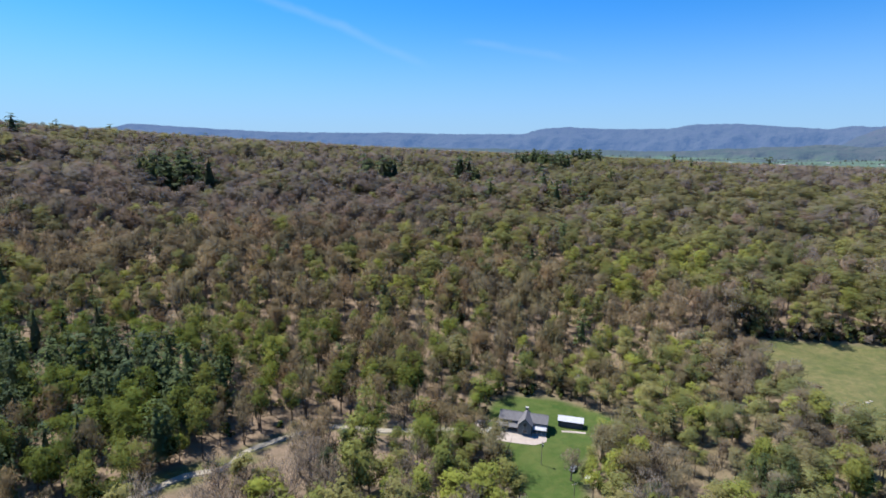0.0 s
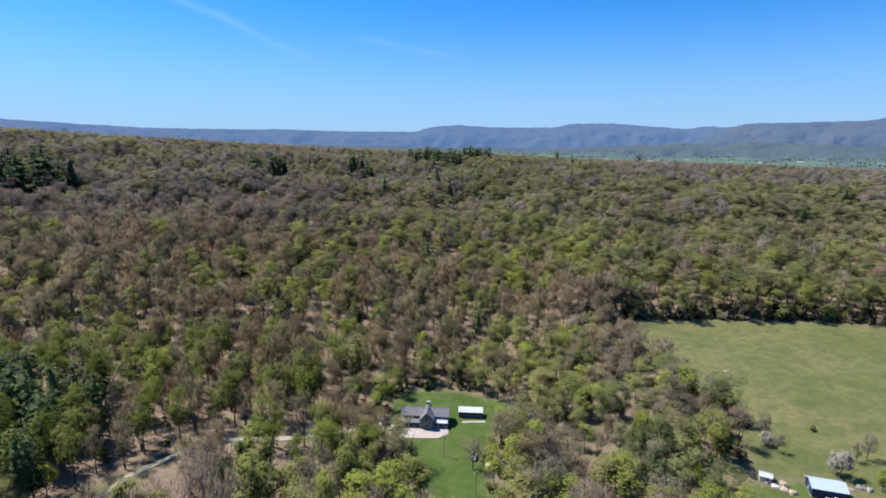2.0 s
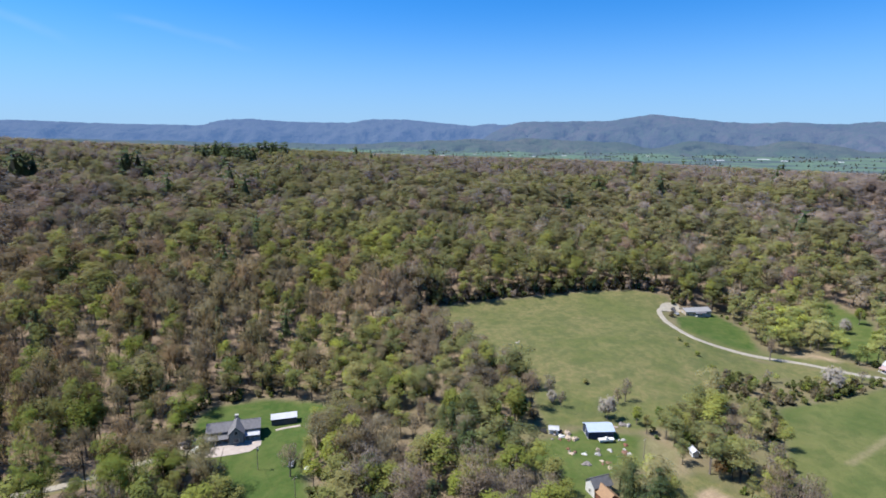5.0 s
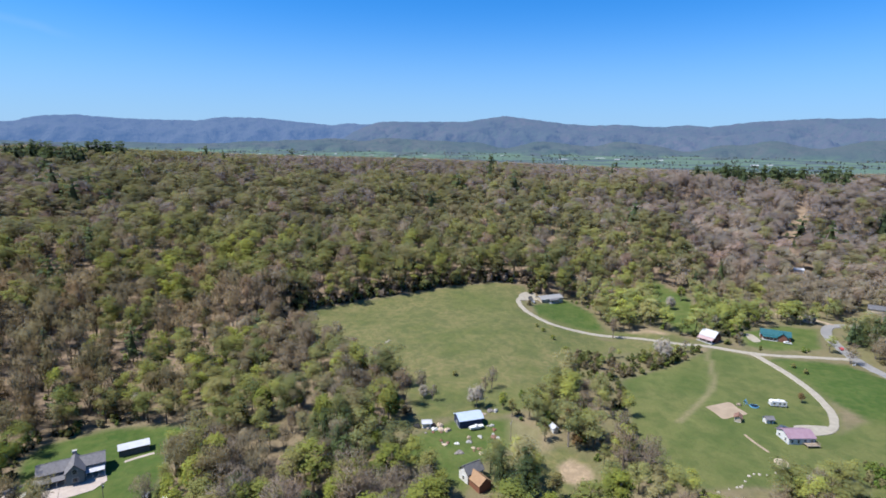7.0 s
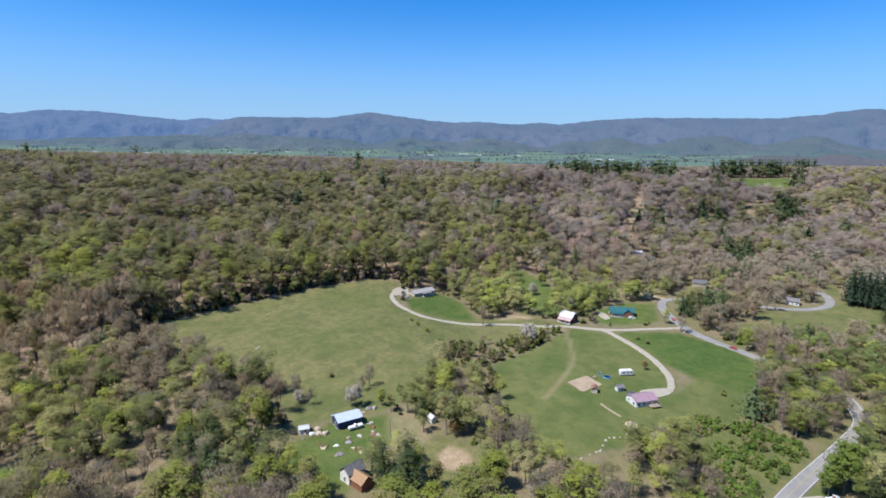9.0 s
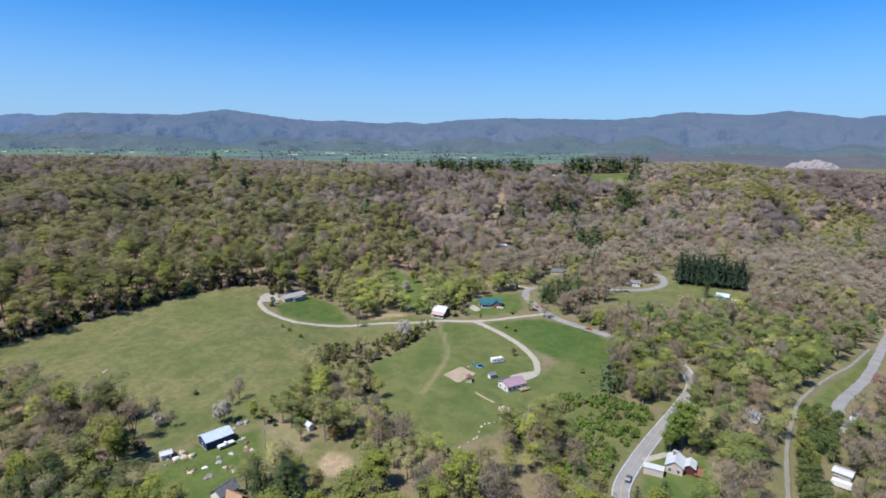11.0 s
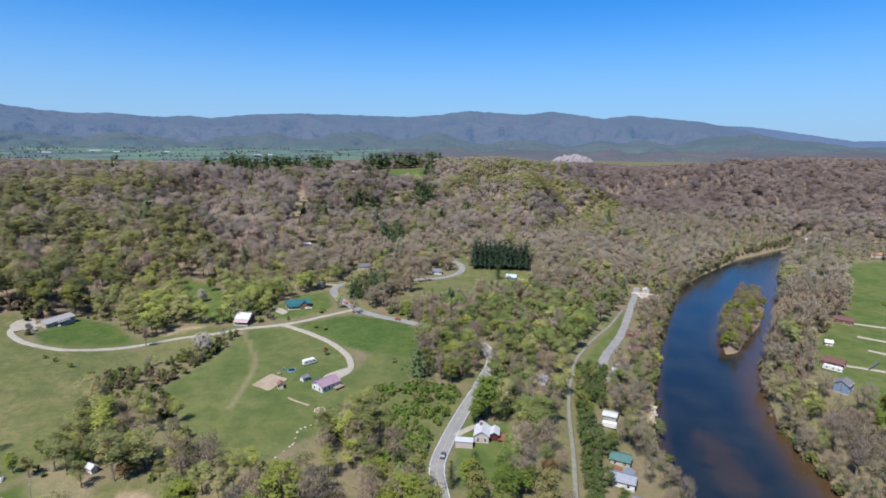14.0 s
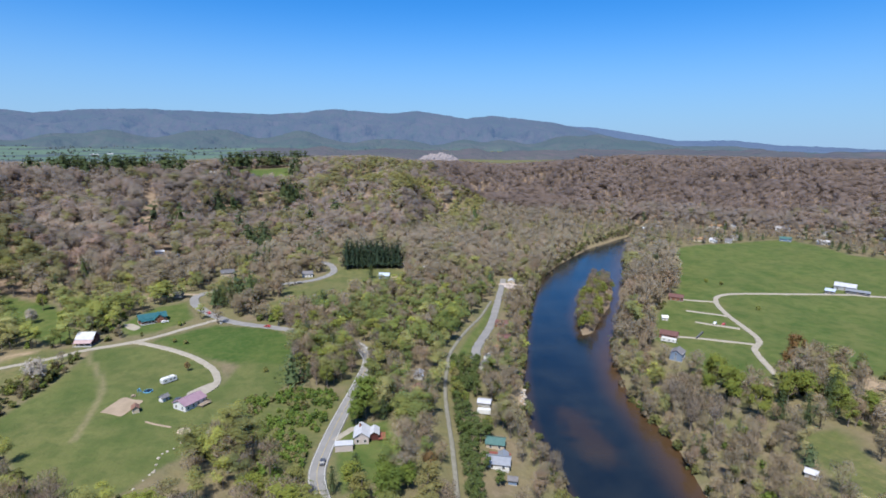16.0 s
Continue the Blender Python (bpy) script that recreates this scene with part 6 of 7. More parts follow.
ch = part("chimney", *box(1.0, 1.6, 6.8, 1.3, 1.0, 2.6), M_ROCK, big, "pale stone chimney")
part("chimney_cap", *box(1.0, 1.6, 8.15, 1.5, 1.2, 0.15), M_CONCRETE, ch)
porch(big, -11.5, -1.8, -6.9, -3.75, 2.3, 3.0, M_SHINGLE, 4)
porch(big, 4.2, 10.0, -6.4, -3.75, 2.3, 3.0, M_PALE_ROOF, 3)
part("brick_front", *box(-3.5, -3.82, 1.2, 3.2, 0.1, 2.2), M_BRICK, big)
apron = mesh_object("gravel_yard", *(lambda pts: ([(x, y, land_z(x, y) + 0.10) for x, y in pts] + [(x, y, land_z(x, y) - 0.5) for x, y in pts], [tuple(range(len(pts)))] + [(k, k + len(pts), (k + 1) % len(pts) + len(pts), (k + 1) % len(pts)) for k in range(len(pts))]))([(16, 223), (13.5, 217), (19, 210), (27, 206), (33, 204.5), (39, 203.5), (44, 206), (45, 210), (36, 213), (27, 216), (24, 223)][::-1]), M_STONES)
tagged(apron, "white limestone gravel yard before a house", "gravel yard", kind="structure")
car("white car parked on the gravel", 21.5, 214, 40, M_CAR_WHITE)
car("dark car parked beside the house", 19.5, 219, 75, M_CAR_DARK)
car("white car parked under trees by the lawn", 55.5, 181.0, 35, M_CAR_WHITE)
car("grey car parked under trees by the lawn", 50.5, 186.5, 60, M_CAR_GREY)
sh = tagged(root("open_shed", 57.0, 219.5, -15.0), "long low shed with a white metal roof", "shed")
part("wall", *join([box(0, 2.0, 1.0, 10.4, 0.2, 4.0), box(-5.1, 0, 0.9, 0.2, 4.0, 3.6), box(5.1, 0, 0.9, 0.2, 4.0, 3.6), box(0, -1.95, 0.6, 10.4, 0.14, 2.6)]), M_DARK_ROOF, sh)
v = [(-5.5, -2.5, 2.7), (5.5, -2.5, 2.7), (5.5, 2.3, 3.1), (-5.5, 2.3, 3.1)]
part("roof", v + [(a, b, c + 0.16) for a, b, c in v], [(3, 2, 1, 0), (4, 5, 6, 7), (0, 1, 5, 4), (1, 2, 6, 5), (2, 3, 7, 6), (3, 0, 4, 7)], M_PALE_ROOF, sh)
tagged(ribbon("path", [(52, 214.5), (56, 214.2), (62, 213)], 1.4, M_STONES), "pale gravel path along the shed", "path", kind="structure")


def utility_pole(x, y, h, lamp):
    ob = tagged(root("utility_pole", x, y, 20), "grey wooden utility pole standing in the lawn", "utility pole", "utility poles")
    part("post", *limb((0, 0, -1), (0, 0, h), 0.16, 0.11, 8), M_WOOD, ob)
    part("crossarm", *box(0, 0, h - 0.6, 2.2, 0.12, 0.14), M_WOOD, ob)
    for k in (-0.9, -0.3, 0.3, 0.9):
        part("insulator", *disc(k, 0, h - 0.42, 0.06, 0.2, "z", 8), M_WHITE, ob)
    if lamp:
        part("transformer", *disc(0.35, 0, h - 1.6, 0.28, 0.9, "z", 12), M_STEEL, ob)
    return ob


utility_pole(39.0, 190.0, 9.5, True)
utility_pole(45.4, 164.9, 9.5, False)
utility_pole(168.5, 122.0, 8.5, False)
utility_pole(131.0, -190.0, 9.0, True)

# blue-roofed garage, yard and cottage
garage = house("garage", "garage with pale blue metal roof and dark blue front", "garage", 166.0, 143.0, -27.5, 10.5, 7.2, 3.4, 1.5, M_NAVY, M_BLUE_ROOF, (0, 0, 1, 1), False, False, True)
for k in (-3.4, 0.2, 3.6):
    part("garage_door", *box(k, -3.8, 1.35, 2.8, 0.12, 2.7), M_NAVY, garage)
boat = tagged(root("motor_boat", 164.5, 137.2, -27.5), "white motor boat on a trailer before the garage", "boat")
hull = [(-3.0, 0.7), (-2.9, 1.45), (2.2, 1.55), (3.2, 1.6), (2.5, 0.9), (1.6, 0.65)]
b = part("hull", *extrude(hull, -1.0, 1.0), M_WHITE, boat)
part("cabin", *extrude([(-0.4, 1.5), (0.9, 1.55), (0.4, 2.15), (-0.4, 2.2)], -0.75, 0.75), M_WHITE, b)
part("windscreen", *extrude([(0.45, 1.58), (1.0, 1.58), (0.5, 2.1), (0.42, 2.1)], -0.7, 0.7), M_GLASS, b)
part("trailer_frame", *join([box(0, -0.6, 0.55, 5.6, 0.1, 0.12), box(0, 0.6, 0.55, 5.6, 0.1, 0.12), box(3.4, 0, 0.5, 1.4, 0.1, 0.1)]), M_STEEL, boat)
for wy in (-0.95, 0.95):
    part("wheel", *disc(-0.6, wy, 0.32, 0.32, 0.22), M_BLACK, boat)
house("shed", "small white shed among yard clutter", "shed", 150.5, 153.0, -40, 3.6, 3.0, 2.2, 0.7, M_WHITE, M_PALE_ROOF, (0, 0, 0, 0), True)


def heap(label, category, x, y, w, h, mat, seed):
    """A lumpy covered pile."""
    r = np.random.RandomState(seed)
    n, m = 16, 6
    v, f = [], []
    for j in range(m):
        q = j / (m - 1)
        for k in range(n):
            a = 2 * math.pi * k / n
            rr = w * (1 - q * q) ** 0.5 * (1 + 0.22 * math.sin(3 * a + seed) + 0.1 * r.uniform(-1, 1))
            v.append((math.cos(a) * rr, math.sin(a) * rr * 0.75, h * q * (1 + 0.12 * r.uniform(-1, 1)) - (0.2 if j == 0 else 0)))
    for j in range(m - 1):
        for k in range(n):
            f.append((j * n + k, j * n + (k + 1) % n, (j + 1) * n + (k + 1) % n, (j + 1) * n + k))
    f.append(tuple((m - 1) * n + k for k in range(n)))
    ob = mesh_object("mound", v, f, mat)
    ob.matrix_basis = pose(x, y, land_z(x, y), 0, 0, seed * 33)
    return tagged(ob, label, category, "yard clutter")


M_SCRAP = plain("scrap_metal", (0.16, 0.14, 0.13), (0.30, 0.27, 0.25), 2.5, 0.7, 0.4, 0.3)
for k, (dx, dy, w, h, mat, lab) in enumerate(((0, 0, 1.6, 1.2, M_TARP, "tan tarpaulin over a yard pile"), (2.0, 2.5, 1.5, 1.6, M_TARP, "tan tarpaulin over a yard pile"), (-1.8, 2.0, 1.4, 0.9, M_WHITE, "white sheet over a low pile"),
                                               (1.4, -2.4, 1.5, 1.4, M_TARP, "tan tarpaulin over a yard pile"), (-2.6, 5.0, 1.7, 0.9, M_SCRAP, "grey scrap heap in the grass"), (0.4, 5.0, 1.3, 1.0, M_RUSTY, "rusty scrap heap in the grass"), (-5.5, 8.5, 1.8, 1.2, M_BLACK, "black covered pile by the trees"))):
    heap(lab, "pile", 153.0 + dx, 147.0 + dy, w, h, mat, k + 2)
for k, (x, y, w, h, mat, lab) in enumerate(((181, 143, 1.8, 1.1, M_SCRAP, "grey scrap heap at the meadow's edge"), (176, 144, 2.2, 0.5, M_WOOD, "stack of weathered boards"), (182.5, 141, 1.2, 1.4, M_CONCRETE, "grey covered pile beside the boards"), (165, 128, 1.7, 0.9, M_RUSTY, "rusty machine parts in the yard"),
                                            (161, 132, 1.2, 0.7, M_CONCRETE, "grey rubbish pile on the lawn"), (155, 132.5, 1.3, 0.9, M_SCRAP, "dark scrap heap on the lawn"), (150, 135, 1.1, 0.6, M_WHITE, "white sheeting on the mown lawn"), (146, 130, 1.9, 0.6, M_SCRAP, "grey scrap heap on the lawn"),
                                            (190, 119, 1.3, 0.8, M_RUSTY, "red rusty machine by the shed"), (152, 124, 1.2, 0.4, M_TARP, "tan sheet spread on the lawn"))):
    heap(lab, "pile", x, y, w, h, mat, k + 20)
yard_r = random.Random(31)
for k in range(26):  # small things lying about the yard
    x, y = (yard_r.uniform(146, 160), yard_r.uniform(138, 150)) if k < 12 else (yard_r.uniform(143, 172), yard_r.uniform(122, 138))
    if math.hypot(x - 164, y - 144) > 9.5:
        mat, lab = yard_r.choice([(M_TARP, "tan sheeting heaped in the yard"), (M_RUSTY, "rusty scrap lying in the yard"), (M_CONCRETE, "pale junk lying in the yard"), (M_SCRAP, "grey scrap lying in the yard"), (M_WOOD, "old boards lying in the yard"), (M_BRICK, "reddish rubbish lying in the yard")])
        heap(lab, "pile", x, y, yard_r.uniform(0.5, 1.2), yard_r.uniform(0.4, 0.9), mat, 100 + k)
cot = house("cottage", "white cottage with dark and tan shingle roofs", "cottage", 137.0, 116.0, -12, 7.0, 5.2, 4.0, 2.0, M_WHITE, M_DARK_ROOF, (2, 2, 1, 1), True, False)
part("wing_wall", [(v[1] - 0.5, v[0] - 5.5, v[2]) for v in gable_wall(6.5, 5.0, 3.0, 1.8)[0]], [f[::-1] for f in gable_wall(6.5, 5.0, 3.0, 1.8)[1]], M_BRICK, cot)
part("wing_roof", [(v[1] - 0.5, v[0] - 5.5, v[2]) for v in gable_roof(6.5, 5.0, 3.0, 1.8)[0]], [f[::-1] for f in gable_roof(6.5, 5.0, 3.0, 1.8)[1]], M_TAN_ROOF, cot)
house("shed", "small white shed at the hedge", "shed", 187.7, 113.5, 60, 3.0, 2.2, 2.2, 0.8, M_WHITE, M_PALE_ROOF, (0, 0, 0, 0), True)

# long house at the top of the drive
ranch = house("house", "long low house with grey shingle roof", "house", 345.0, 219.5, -22, 19, 8.5, 3.0, 1.7, M_TAN_WALL, M_LIGHT_SHINGLE, (5, 4, 1, 2), True, False)
porch(ranch, -3, 5, -6.6, -4.25, 2.3, 2.8, M_SHINGLE, 3)
car("dark car parked by the long house", 331, 226, 30, M_CAR_DARK)
car("dark van parked by the long house", 334, 229, 20, M_CAR_DARK, True, "van")
car("grey car parked on the drive", 328, 222, 60, M_CAR_GREY)


def slab(name, pts, mat, lift, label, category):
    """A flat sheet of loose ground laid on the land, with an edge that runs into it."""
    pts = [tuple(q) for q in smooth_line(pts + pts[:1], 1.5)[:-1]]
    n = len(pts)
    v = [(x, y, land_z(x, y) + lift) for x, y in pts] + [(x, y, land_z(x, y) - 0.5) for x, y in pts]
    ob = mesh_object(name, v, [tuple(range(n))] + [(k, k + n, (k + 1) % n + n, (k + 1) % n) for k in range(n)], mat)
    return tagged(ob, label, category, kind="structure")


slab("sand_pit", [(257.5, 75.5), (264, 72.5), (270.5, 69), (267, 64.5), (263.5, 59.5), (257, 62.5), (250.5, 65.5), (254, 70.5)], M_DIRT, 0.12, "bare tan sand pit in the grass", "sand pit")

slab("gravel_pad", [(261.5, 34.5), (266, 31), (272, 28), (277, 30.5), (273, 36.5), (267, 41.5), (262.5, 40)], M_GRAVEL, 0.10, "pale gravel pad at the end of a drive", "gravel pad")
slab("gravel_pad", [(324, 230.5), (332, 225.5), (338, 225.5), (343, 230), (349, 236), (343, 241), (333, 239)], M_GRAVEL, 0.10, "pale gravel turning place beside a long house", "gravel pad")

# red barn at the drive
barn = house("barn", "dark red barn with white metal roof", "barn", 358.5, 107.0, -102, 9.5, 8.0, 3.8, 3.0, M_RED_WALL, M_PALE_ROOF, (0, 0, 1, 1), False, False, True)
porch(barn, -5.0, 5.0, -7.0, -4.25, 2.1, 3.3, M_FADED_ROOF, 3)
part("barn_door", *box(4.8, 0, 1.5, 0.12, 3.0, 3.0), M_BRICK, barn)

# house with the green roof
gh = house("house", "dark house with teal green metal roof", "house", 390.0, 78.0, -72, 16.5, 8.5, 3.2, 2.2, M_BRICK, M_GREEN_ROOF, (4, 3, 1, 1), True, False, True)
part("gable_wall", [(v[1] + 3.6, v[0] - 2.6, v[2]) for v in gable_wall(7.5, 5.0, 3.3, 2.0)[0]], [f[::-1] for f in gable_wall(7.5, 5.0, 3.3, 2.0)[1]], M_BRICK, gh)
part("gable_roof", [(v[1] + 3.6, v[0] - 2.6, v[2]) for v in gable_roof(7.5, 5.0, 3.3, 2.0)[0]], [f[::-1] for f in gable_roof(7.5, 5.0, 3.3, 2.0)[1]], M_GREEN_ROOF, gh)
porch(gh, -7.5, 0.8, -6.8, -4.25, 2.3, 2.9, M_GREEN_ROOF, 4)
car("white car parked by the green-roofed house", 384.0, 69.5, -70, M_CAR_WHITE)
car("grey car parked by the green-roofed house", 386.0, 73.5, -60, M_CAR_GREY)
slab("concrete_pad", [(388.5, 94.5), (388.5, 90.5), (384, 86.5), (378, 82.8), (373.5, 85.5), (380, 91.5)], M_GRAVEL, 0.1, "pale concrete pad before a house", "pad")

# house with the mauve roof and its garden
mh = house("house", "white house with mauve metal roof and deck", "house", 253.0, 38.5, -44, 11.0, 8.0, 2.9, 1.6, M_WHITE, M_MAUVE_ROOF, (4, 3, 2, 1), True, False, True)
deck(mh, 0.5, 5.8, -7.0, -4.1, 0.9, M_WOOD)
car("dark car parked behind the white house", 259.5, 44.5, -30, M_CAR_DARK)
trailer("white camper trailer on the grass", 284.0, 52.0, -53, 7.2, 2.6, 2.9, M_WHITE)
house("shed", "small white garden shed with grey roof", "shed", 261.5, 50.5, -45, 3.4, 2.6, 2.1, 0.8, M_WHITE, M_SHINGLE, (0, 0, 0, 0), True)
house("shed", "small wooden shed with brown roof", "shed", 253.2, 60.5, 15, 3.4, 2.6, 2.2, 0.9, M_TAN_WALL, M_RUSTY, (0, 0, 0, 0), True)
play = tagged(root("playset", 274.0, 63.0, 25), "blue plastic playset with a slide", "playset")
for k in (-1.5, 1.5):
    for q in (-0.8, 0.8):
        part("leg", *limb((k, q, -0.2), (k * 0.8, 0, 2.2), 0.08, 0.08, 6), M_POOL, play)
part("top_bar", *limb((-1.3, 0, 2.2), (1.3, 0, 2.2), 0.08, 0.08, 6), M_POOL, play)
part("slide", [(1.2, -0.4, 1.6), (1.2, 0.4, 1.6), (3.4, 0.4, 0.2), (3.4, -0.4, 0.2), (1.2, -0.4, 1.45), (1.2, 0.4, 1.45), (3.4, 0.4, 0.05), (3.4, -0.4, 0.05)], [(0, 3, 2, 1), (4, 5, 6, 7), (0, 1, 5, 4), (1, 2, 6, 5), (2, 3, 7, 6), (3, 0, 4, 7)], M_POOL, play)
pool = tagged(root("paddling_pool", 274.5, 59.5), "round blue paddling pool on the grass", "pool")
part("rim", *disc(0, 0, 0.22, 2.0, 0.5, "z", 20), M_POOL, pool)
part("water_surface", *disc(0, 0, 0.46, 1.8, 0.06, "z", 20), M_WATER, pool)
tb = tagged(root("picnic_table", 270.3, 65.0, 10), "dark wooden picnic table by the sand", "table")
part("tabletop", *box(0, 0, 0.75, 2.2, 0.9, 0.08), M_WOOD, tb)
for k in (-0.8, 0.8):
    part("bench", *box(0, k, 0.45, 2.2, 0.3, 0.06), M_WOOD, tb)
    part("leg", *box(k, 0, 0.34, 0.12, 1.5, 0.78), M_WOOD, tb)
ring = tagged(root("fire_ring", 229.5, 38.2), "round pale fire pit of stones", "fire pit")
part("sand_bed", *disc(0, 0, 0.02, 2.6, 0.3, "z", 22), M_TARP, ring)
for k in range(11):
    a = 2 * math.pi * k / 11
    part("stone", *box(math.cos(a) * 1.5, math.sin(a) * 1.5, 0.25, 0.5, 0.45, 0.5), M_ROCK, ring)
slab("dirt_strip", [(242.3, 54.2), (238.5, 49.5), (234.6, 43.6), (233.8, 44.2), (237.5, 50), (241.5, 54.8)], M_DIRT, 0.1, "narrow strip of bare tan dirt", "dirt")
box_m = tagged(root("mail_box", 371.0, 34.0, -50), "white sign board beside the road", "sign")
part("board", *box(0, 0, 1.1, 1.6, 0.15, 1.1), M_WHITE, box_m)
for k in (-0.7, 0.7):
    part("post", *box(k, 0, 0.4, 0.12, 0.12, 1.4), M_WOOD, box_m)
car("red car on the road", 357.5, 5.0, 58, M_CAR_RED)
car("red car on the road", 398, 44, 25, M_CAR_RED)
car("dark car driving on the road", 190.3, -14.5, -12, M_CAR_DARK)
for k in range(16):
    s = k / 15
    rock("pale limestone boulder at the field's edge", 188 + 41 * s + 1.5 * math.sin(5 * k), 51 - 15 * s + 1.6 * math.cos(7 * k), 0.35 + 0.35 * (k * 0.37 % 1), k + 1)
for k, (x, y, size) in enumerate(((197, 234, 0.9), (199.6, 235.2, 0.7), (194.8, 233.4, 0.6))):
    rock("pale rock lying in the meadow", x, y, size, k + 50)
for k in range(14):
    rock("pale rock on the river's bank", 228 + 1.35 * k + 0.8 * math.sin(9 * k), -116.5 - 0.62 * k + 1.3 * math.cos(4 * k), 0.6 + 0.6 * (k * 0.41 % 1), k + 70)

# white house beside the road
wh = house("house", "white house with pale metal roof", "house", 203.5, -31.5, -12, 8.0, 5.8, 3.2, 1.9, M_SHADED_WALL, M_PALE_ROOF, (3, 2, 2, 1), True, True, True)
part("annex_wall", *[(lambda q: [(a + 1.0, b - 5.0, c) for a, b, c in q])(gable_wall(5.2, 3.4, 2.9, 1.0)[0]), gable_wall(5.2, 3.4, 2.9, 1.0)[1]], M_RED_WALL, wh)
part("annex_roof", *[(lambda q: [(a + 1.0, b - 5.0, c) for a, b, c in q])(gable_roof(5.2, 3.4, 2.9, 1.0)[0]), gable_roof(5.2, 3.4, 2.9, 1.0)[1]], M_PALE_ROOF, wh)
deck(wh, -2.4, 3.0, -9.8, -6.7, 1.0, M_REDWOOD)
flat = tagged(root("mobile_home", 197.5, -23.5, 80), "low white mobile home beside the road", "mobile home")
part("wall", *box(0, 0, 1.0, 6.8, 3.2, 3.4), M_SHADED_WALL, flat)
part("roof", *box(0, 0, 2.8, 7.2, 3.6, 0.22), M_PALE_ROOF, flat)
for k in (-2, 0, 2):
    window(flat, k, -1.6, 1.6, 0.9, 0.8, "-y")
tagged(ribbon("road", [(206, -20), (209, -24), (214, -30)], 3.0, M_GRAVEL), "short gravel drive beside a white house", "drive", kind="structure")

# houses and cabins along the river lane
for x, y, rot, L, W, H, rise, wall, roof, lab in (
        (261, -71, -20, 6, 4.6, 2.4, 0.9, M_GREY_WALL, M_BLUE_ROOF, "small cabin with pale blue roof among trees"), (243.5, -65.5, -30, 5, 4, 2.4, 1.0, M_WOOD, M_RUSTY, "small cabin with rusty roof among trees"),
        (271, -113, -40, 8, 6, 2.9, 1.3, M_GREY_WALL, M_SHINGLE, "grey cabin with shingle roof by the lane"), (231.5, -96.5, 60, 6.0, 5, 1.9, 0.6, M_GREY_WALL, M_PALE_ROOF, "low grey cabin with pale metal roof by the lane"),
        (194.0, -86.5, 62, 7.5, 6.0, 2.6, 1.3, M_TAN_WALL, M_SAGE_ROOF, "river cabin with dull green roof"), (256.5, -109.5, 30, 4.4, 3.6, 2.2, 0.8, M_GREY_WALL, M_SAGE_ROOF, "small cabin with green roof under trees"),
        (340, -154, 55, 9, 6.5, 2.9, 1.6, M_BRICK, M_MAROON, "cabin with maroon roof by the river lane"), (311, -142.5, 55, 8, 6, 2.9, 1.5, M_BRICK, M_MAROON, "cabin with faded maroon roof by the river lane"),
        (293, -129, -30, 5, 4, 2.4, 1.0, M_WOOD, M_TAN_ROOF, "small wooden cabin by the river lane")):
    house("cabin", lab, "cabin", x, y, rot, L, W, H, rise, wall, roof, (2, 2, 1, 1), True, group="cabins along the river")
river_cabin = house("cabin", "white river cabin with grey metal roof and red decks", "cabin", 180.5, -82.0, 62, 9.0, 6.5, 2.6, 1.2, M_WHITE, M_STEEL, (2, 2, 1, 1), True, metal=True, group="cabins along the river")
part("wing_wall", [(v[1] - 1.6, v[0] - 3.6, v[2]) for v in gable_wall(5.0, 3.6, 2.4, 1.0)[0]], [f[::-1] for f in gable_wall(5.0, 3.6, 2.4, 1.0)[1]], M_WHITE, river_cabin)
part("wing_roof", [(v[1] - 1.6, v[0] - 3.6, v[2]) for v in gable_roof(5.0, 3.6, 2.4, 1.0)[0]], [f[::-1] for f in gable_roof(5.0, 3.6, 2.4, 1.0)[1]], M_STEEL, river_cabin)
deck(river_cabin, -4.5, 4.5, -8.4, -6.2, 0.9, M_REDWOOD)
house("shed", "small slate blue shed by the river trees", "shed", 169.5, -83.2, 62, 3.2, 2.6, 2.0, 0.7, M_BLUE_WALL, M_SHINGLE, (0, 0, 0, 0), True)
trailer("white camper parked under trees by the lane", 222, -92.5, 62, 6.5, 2.5, 2.6, M_WHITE)
trailer("white camper parked beside a cabin", 283, -119, -35, 7, 2.5, 2.8, M_WHITE)
for k, (x, y, w) in enumerate(((441, -206, 6.5), (449, -212, 5.5), (436, -212, 5), (453, -205, 4.5), (444, -217, 4))):
    heap("pale pink heap of gravel at the lane's end", "gravel heap", x, y, w, 0.9, M_STONES, 60 + k)
house("cabin", "cabin with pale roof at the lane's end", "cabin", 455, -214, -30, 8, 6, 2.8, 1.3, M_TAN_WALL, M_PALE_ROOF, (2, 2, 1, 1))

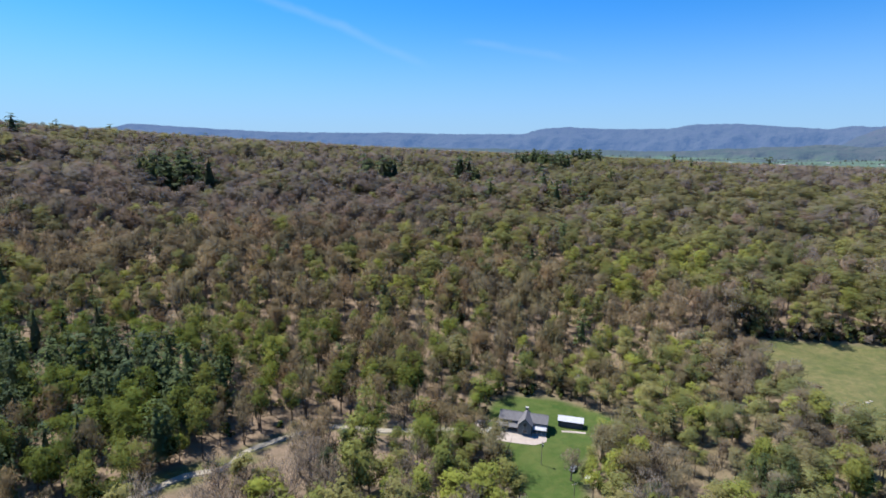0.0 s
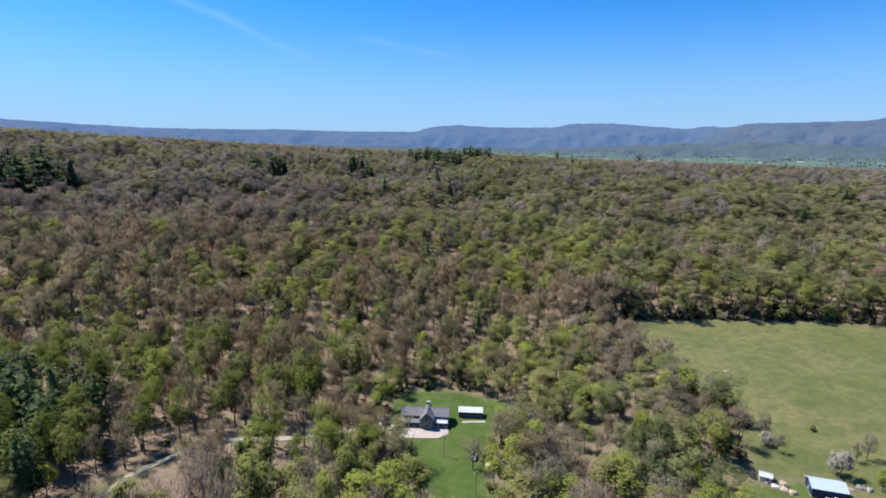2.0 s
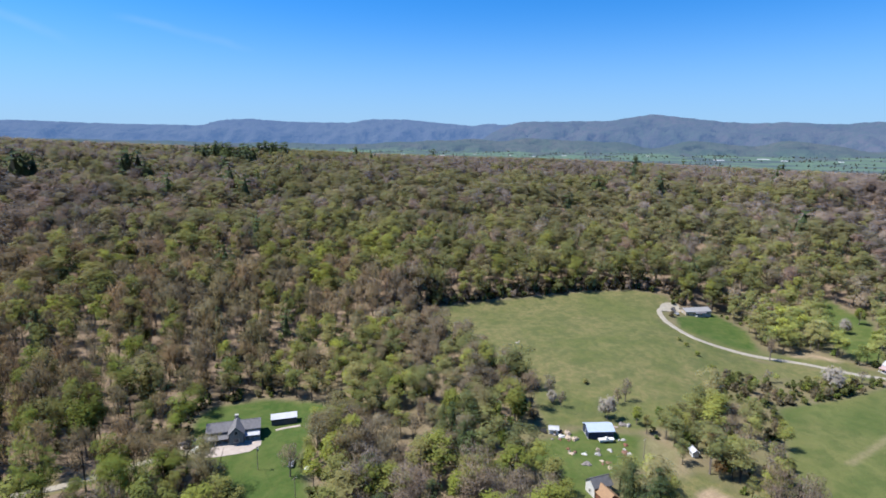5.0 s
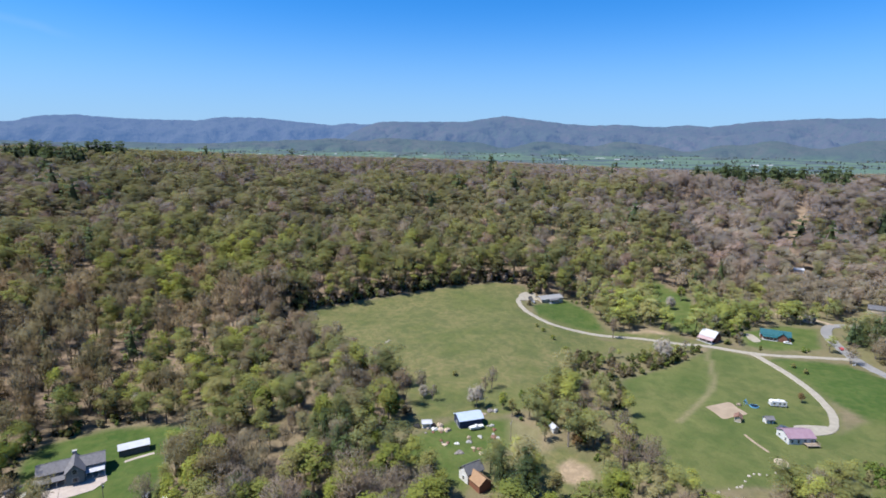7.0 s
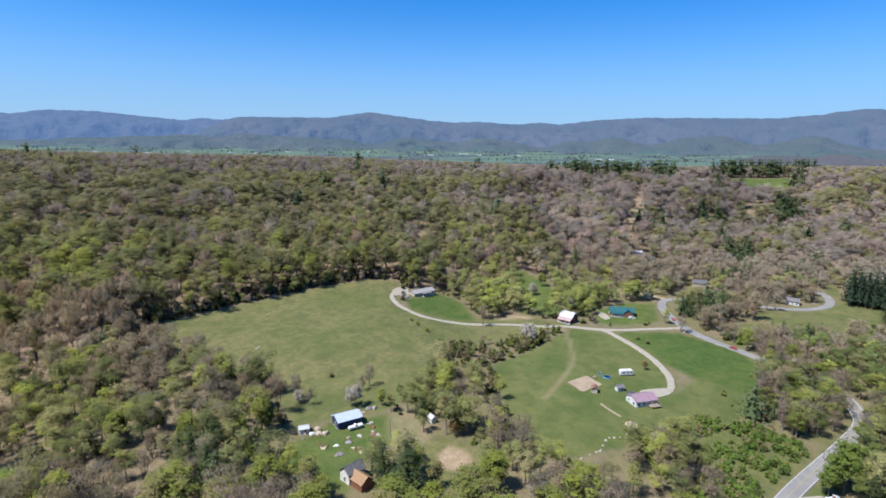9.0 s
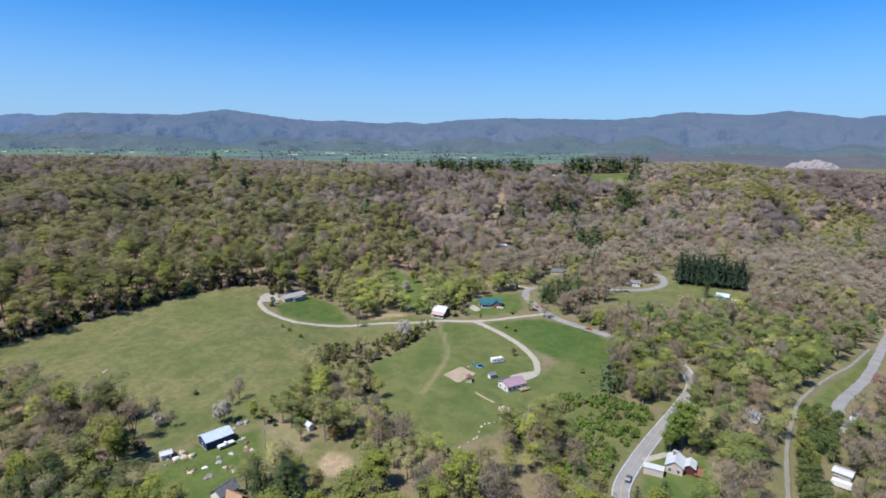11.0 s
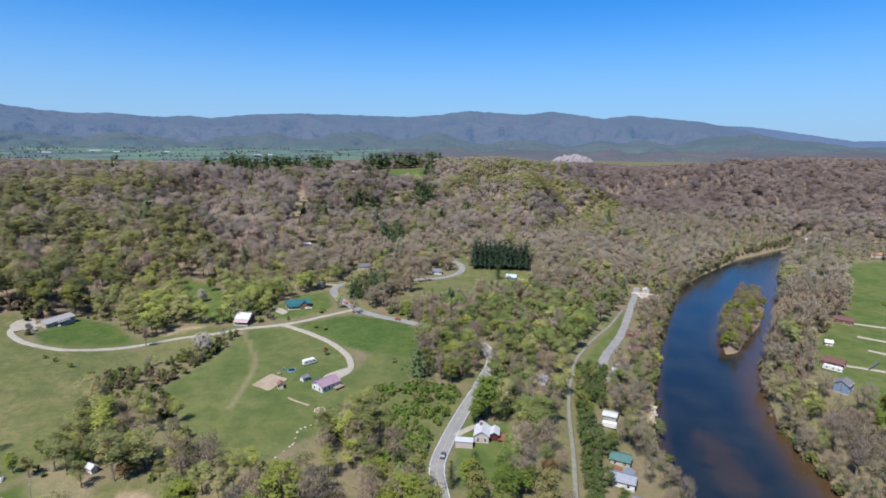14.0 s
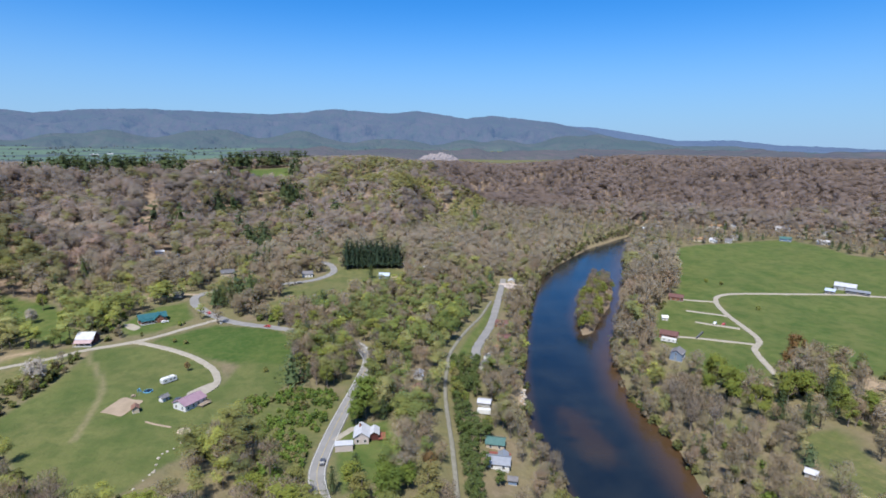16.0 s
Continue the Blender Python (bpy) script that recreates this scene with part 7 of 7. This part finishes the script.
# houses in and beyond the hay field
for x, y, rot, L, W, H, rise, wall, roof, lab in (
        (514, 39, -80, 11, 8, 4.6, 2.2, M_TAN_WALL, M_DARK_ROOF, "tall tan house among bare trees"), (612, 110, -70, 8, 5, 2.6, 1.2, M_WHITE, M_PALE_ROOF, "white house with pale roof in brown woods"), (600, 92, -70, 5, 4, 2.4, 1.0, M_WHITE, M_PALE_ROOF, "white house with pale roof in brown woods"),
        (498, -30, -95, 9, 7, 3.0, 2.0, M_WHITE, M_SHINGLE, "white house by the road bend"), (574, -39, -95, 10, 7, 3.0, 1.6, M_WHITE, M_DARK_ROOF, "white house behind trees"), (472, -96, -110, 9, 7, 3.0, 1.8, M_BLUE_WALL, M_BLUE_ROOF, "slate blue shed at the pines"),
        (463, -103, -110, 5, 4, 2.2, 0.8, M_TAN_WALL, M_TARP, "small shed with tan roof"), (495, -143, -105, 11, 7, 3.0, 1.6, M_GREY_WALL, M_PALE_ROOF, "grey house with pale roof"), (512, -128, -105, 14, 5, 2.8, 1.0, M_WHITE, M_PALE_ROOF, "long white house with pale roof"),
        (448, 70, -80, 7, 6, 2.8, 1.4, M_GREY_WALL, M_SHINGLE, "grey shed beside the bend")):
    house("house", lab, "house", x, y, rot, L, W, H, rise, wall, roof, (3, 2, 1, 1), True, group="houses up the valley")

# farmsteads across the river
for x, y, rot, L, W, H, rise, wall, roof, lab in (
        (366, -326, -135, 11, 7.5, 3.0, 1.8, M_BRICK, M_MAROON, "red brick house on green pasture"), (289, -254.5, -140, 11, 8, 3.0, 1.8, M_BRICK, M_MAROON, "brown house with maroon roof by the river trees"), (256, -233, -55, 8, 7, 4.6, 2.0, M_BLUE_WALL, M_SHINGLE, "tall slate blue cabin by the river trees"),
        # the white barn gets grey siding, shade put into its wall colour
        (350, -291, -120, 4, 3, 2.4, 1.2, M_GREY_WALL, M_DARK_ROOF, "small dark shed by the riverbank"), (323, -279, -120, 4, 3, 2.4, 1.2, M_WHITE, M_WHITE, "small white shed by the riverbank"), (346, -495, -150, 16, 10, 3.4, 2.4, M_GREY_WALL, M_PALE_ROOF, "long white barn on green pasture"), (331, -490, -150, 17, 5.5, 2.6, 1.0, M_DARK_ROOF, M_STEEL, "long low open shed beside the barn"),
        (341, -470, -150, 7, 6, 3.0, 1.4, M_DARK_ROOF, M_BLUE_ROOF, "dark shed beside the white barn"), (141, -199, -150, 4, 3.4, 2.2, 1.0, M_GREY_WALL, M_PALE_ROOF, "small grey shed behind bare trees")):
    house("house", lab, "house", x, y, rot, L, W, H, rise, wall, roof, (3, 2, 1, 1), True, group="houses across the river")
trailer("long white camper beside a brown house", 281, -247.5, -140, 9.5, 2.6, 2.9, M_WHITE)
car("white car parked on the pasture lane", 305, -309, 120, M_CAR_WHITE)
car("red car parked on the pasture lane", 301, -313, 120, M_CAR_RED)
wall_h = tagged(root("hedge_wall", 286, -277.5, -57), "long dark row of low garden wall", "wall")
part("wall_course", *box(0, 0, 0.5, 16, 0.8, 1.6), M_DARK_ROOF, wall_h)
far_r = random.Random(8)
for x, y, L, wall, roof in ((641, -630, 16, M_WHITE, M_TAN_ROOF), (630, -646, 15, M_WHITE, M_PALE_ROOF), (586, -697, 17, M_WHITE, M_PALE_ROOF), (562, -529, 15, M_TAN_WALL, M_TAN_ROOF), (551, -541, 9, M_WHITE, M_PALE_ROOF), (534, -642, 13, M_BLUE_WALL, M_SAGE_ROOF), (655, -520, 12, M_WHITE, M_PALE_ROOF),
                            (664, -547, 10, M_TAN_WALL, M_SHINGLE), (546, -560, 8, M_GREY_WALL, M_SHINGLE), (561, -585, 9, M_WHITE, M_SHINGLE), (500, -665, 14, M_GREY_WALL, M_PALE_ROOF), (430, -680, 12, M_TAN_WALL, M_TAN_ROOF), (405, -700, 12, M_WHITE, M_PALE_ROOF), (545, -725, 12, M_WHITE, M_SHINGLE), (480, -745, 12, M_TAN_WALL, M_PALE_ROOF)):
    house("house", "small house in the far row at the hill's foot", "house", x, y, math.degrees(math.atan2(x, -y)) + far_r.uniform(-15, 15), L, 8, 3.4, 2.2, wall, roof, (3, 2, 1, 1), True, group="far row of houses")
# buildings in the valley beyond the ridge
for a, d, L in ((30.5, 2500, 16), (31.6, 2450, 22), (38.5, 2600, 18), (41, 2500, 14), (44, 2700, 20), (58.2, 2500, 40), (61.8, 2700, 46), (63.5, 2600, 30), (75.4, 2300, 26), (76.6, 2350, 20), (27.5, 2550, 14), (35, 2650, 16), (52, 2800, 16), (67.5, 2600, 18)):
    house("house", "white farm building in the far valley", "house", d * math.sin(radians(a)), d * math.cos(radians(a)), -a + 12, L, 12, 4.2, 2.6, M_WHITE, M_PALE_ROOF, (0, 0, 0, 0), False, group="far valley farms")
house("house", "white house at the edge of a hilltop field", "house", 1010, 92, -80, 12, 8, 3.2, 2.0, M_WHITE, M_PALE_ROOF, (2, 2, 1, 1), True)
house("shed", "small grey shed by the drive under trees", "shed", -111, 171, 30, 5, 3.5, 2.3, 1.0, M_GREY_WALL, M_SHINGLE, (0, 0, 1, 1), True)
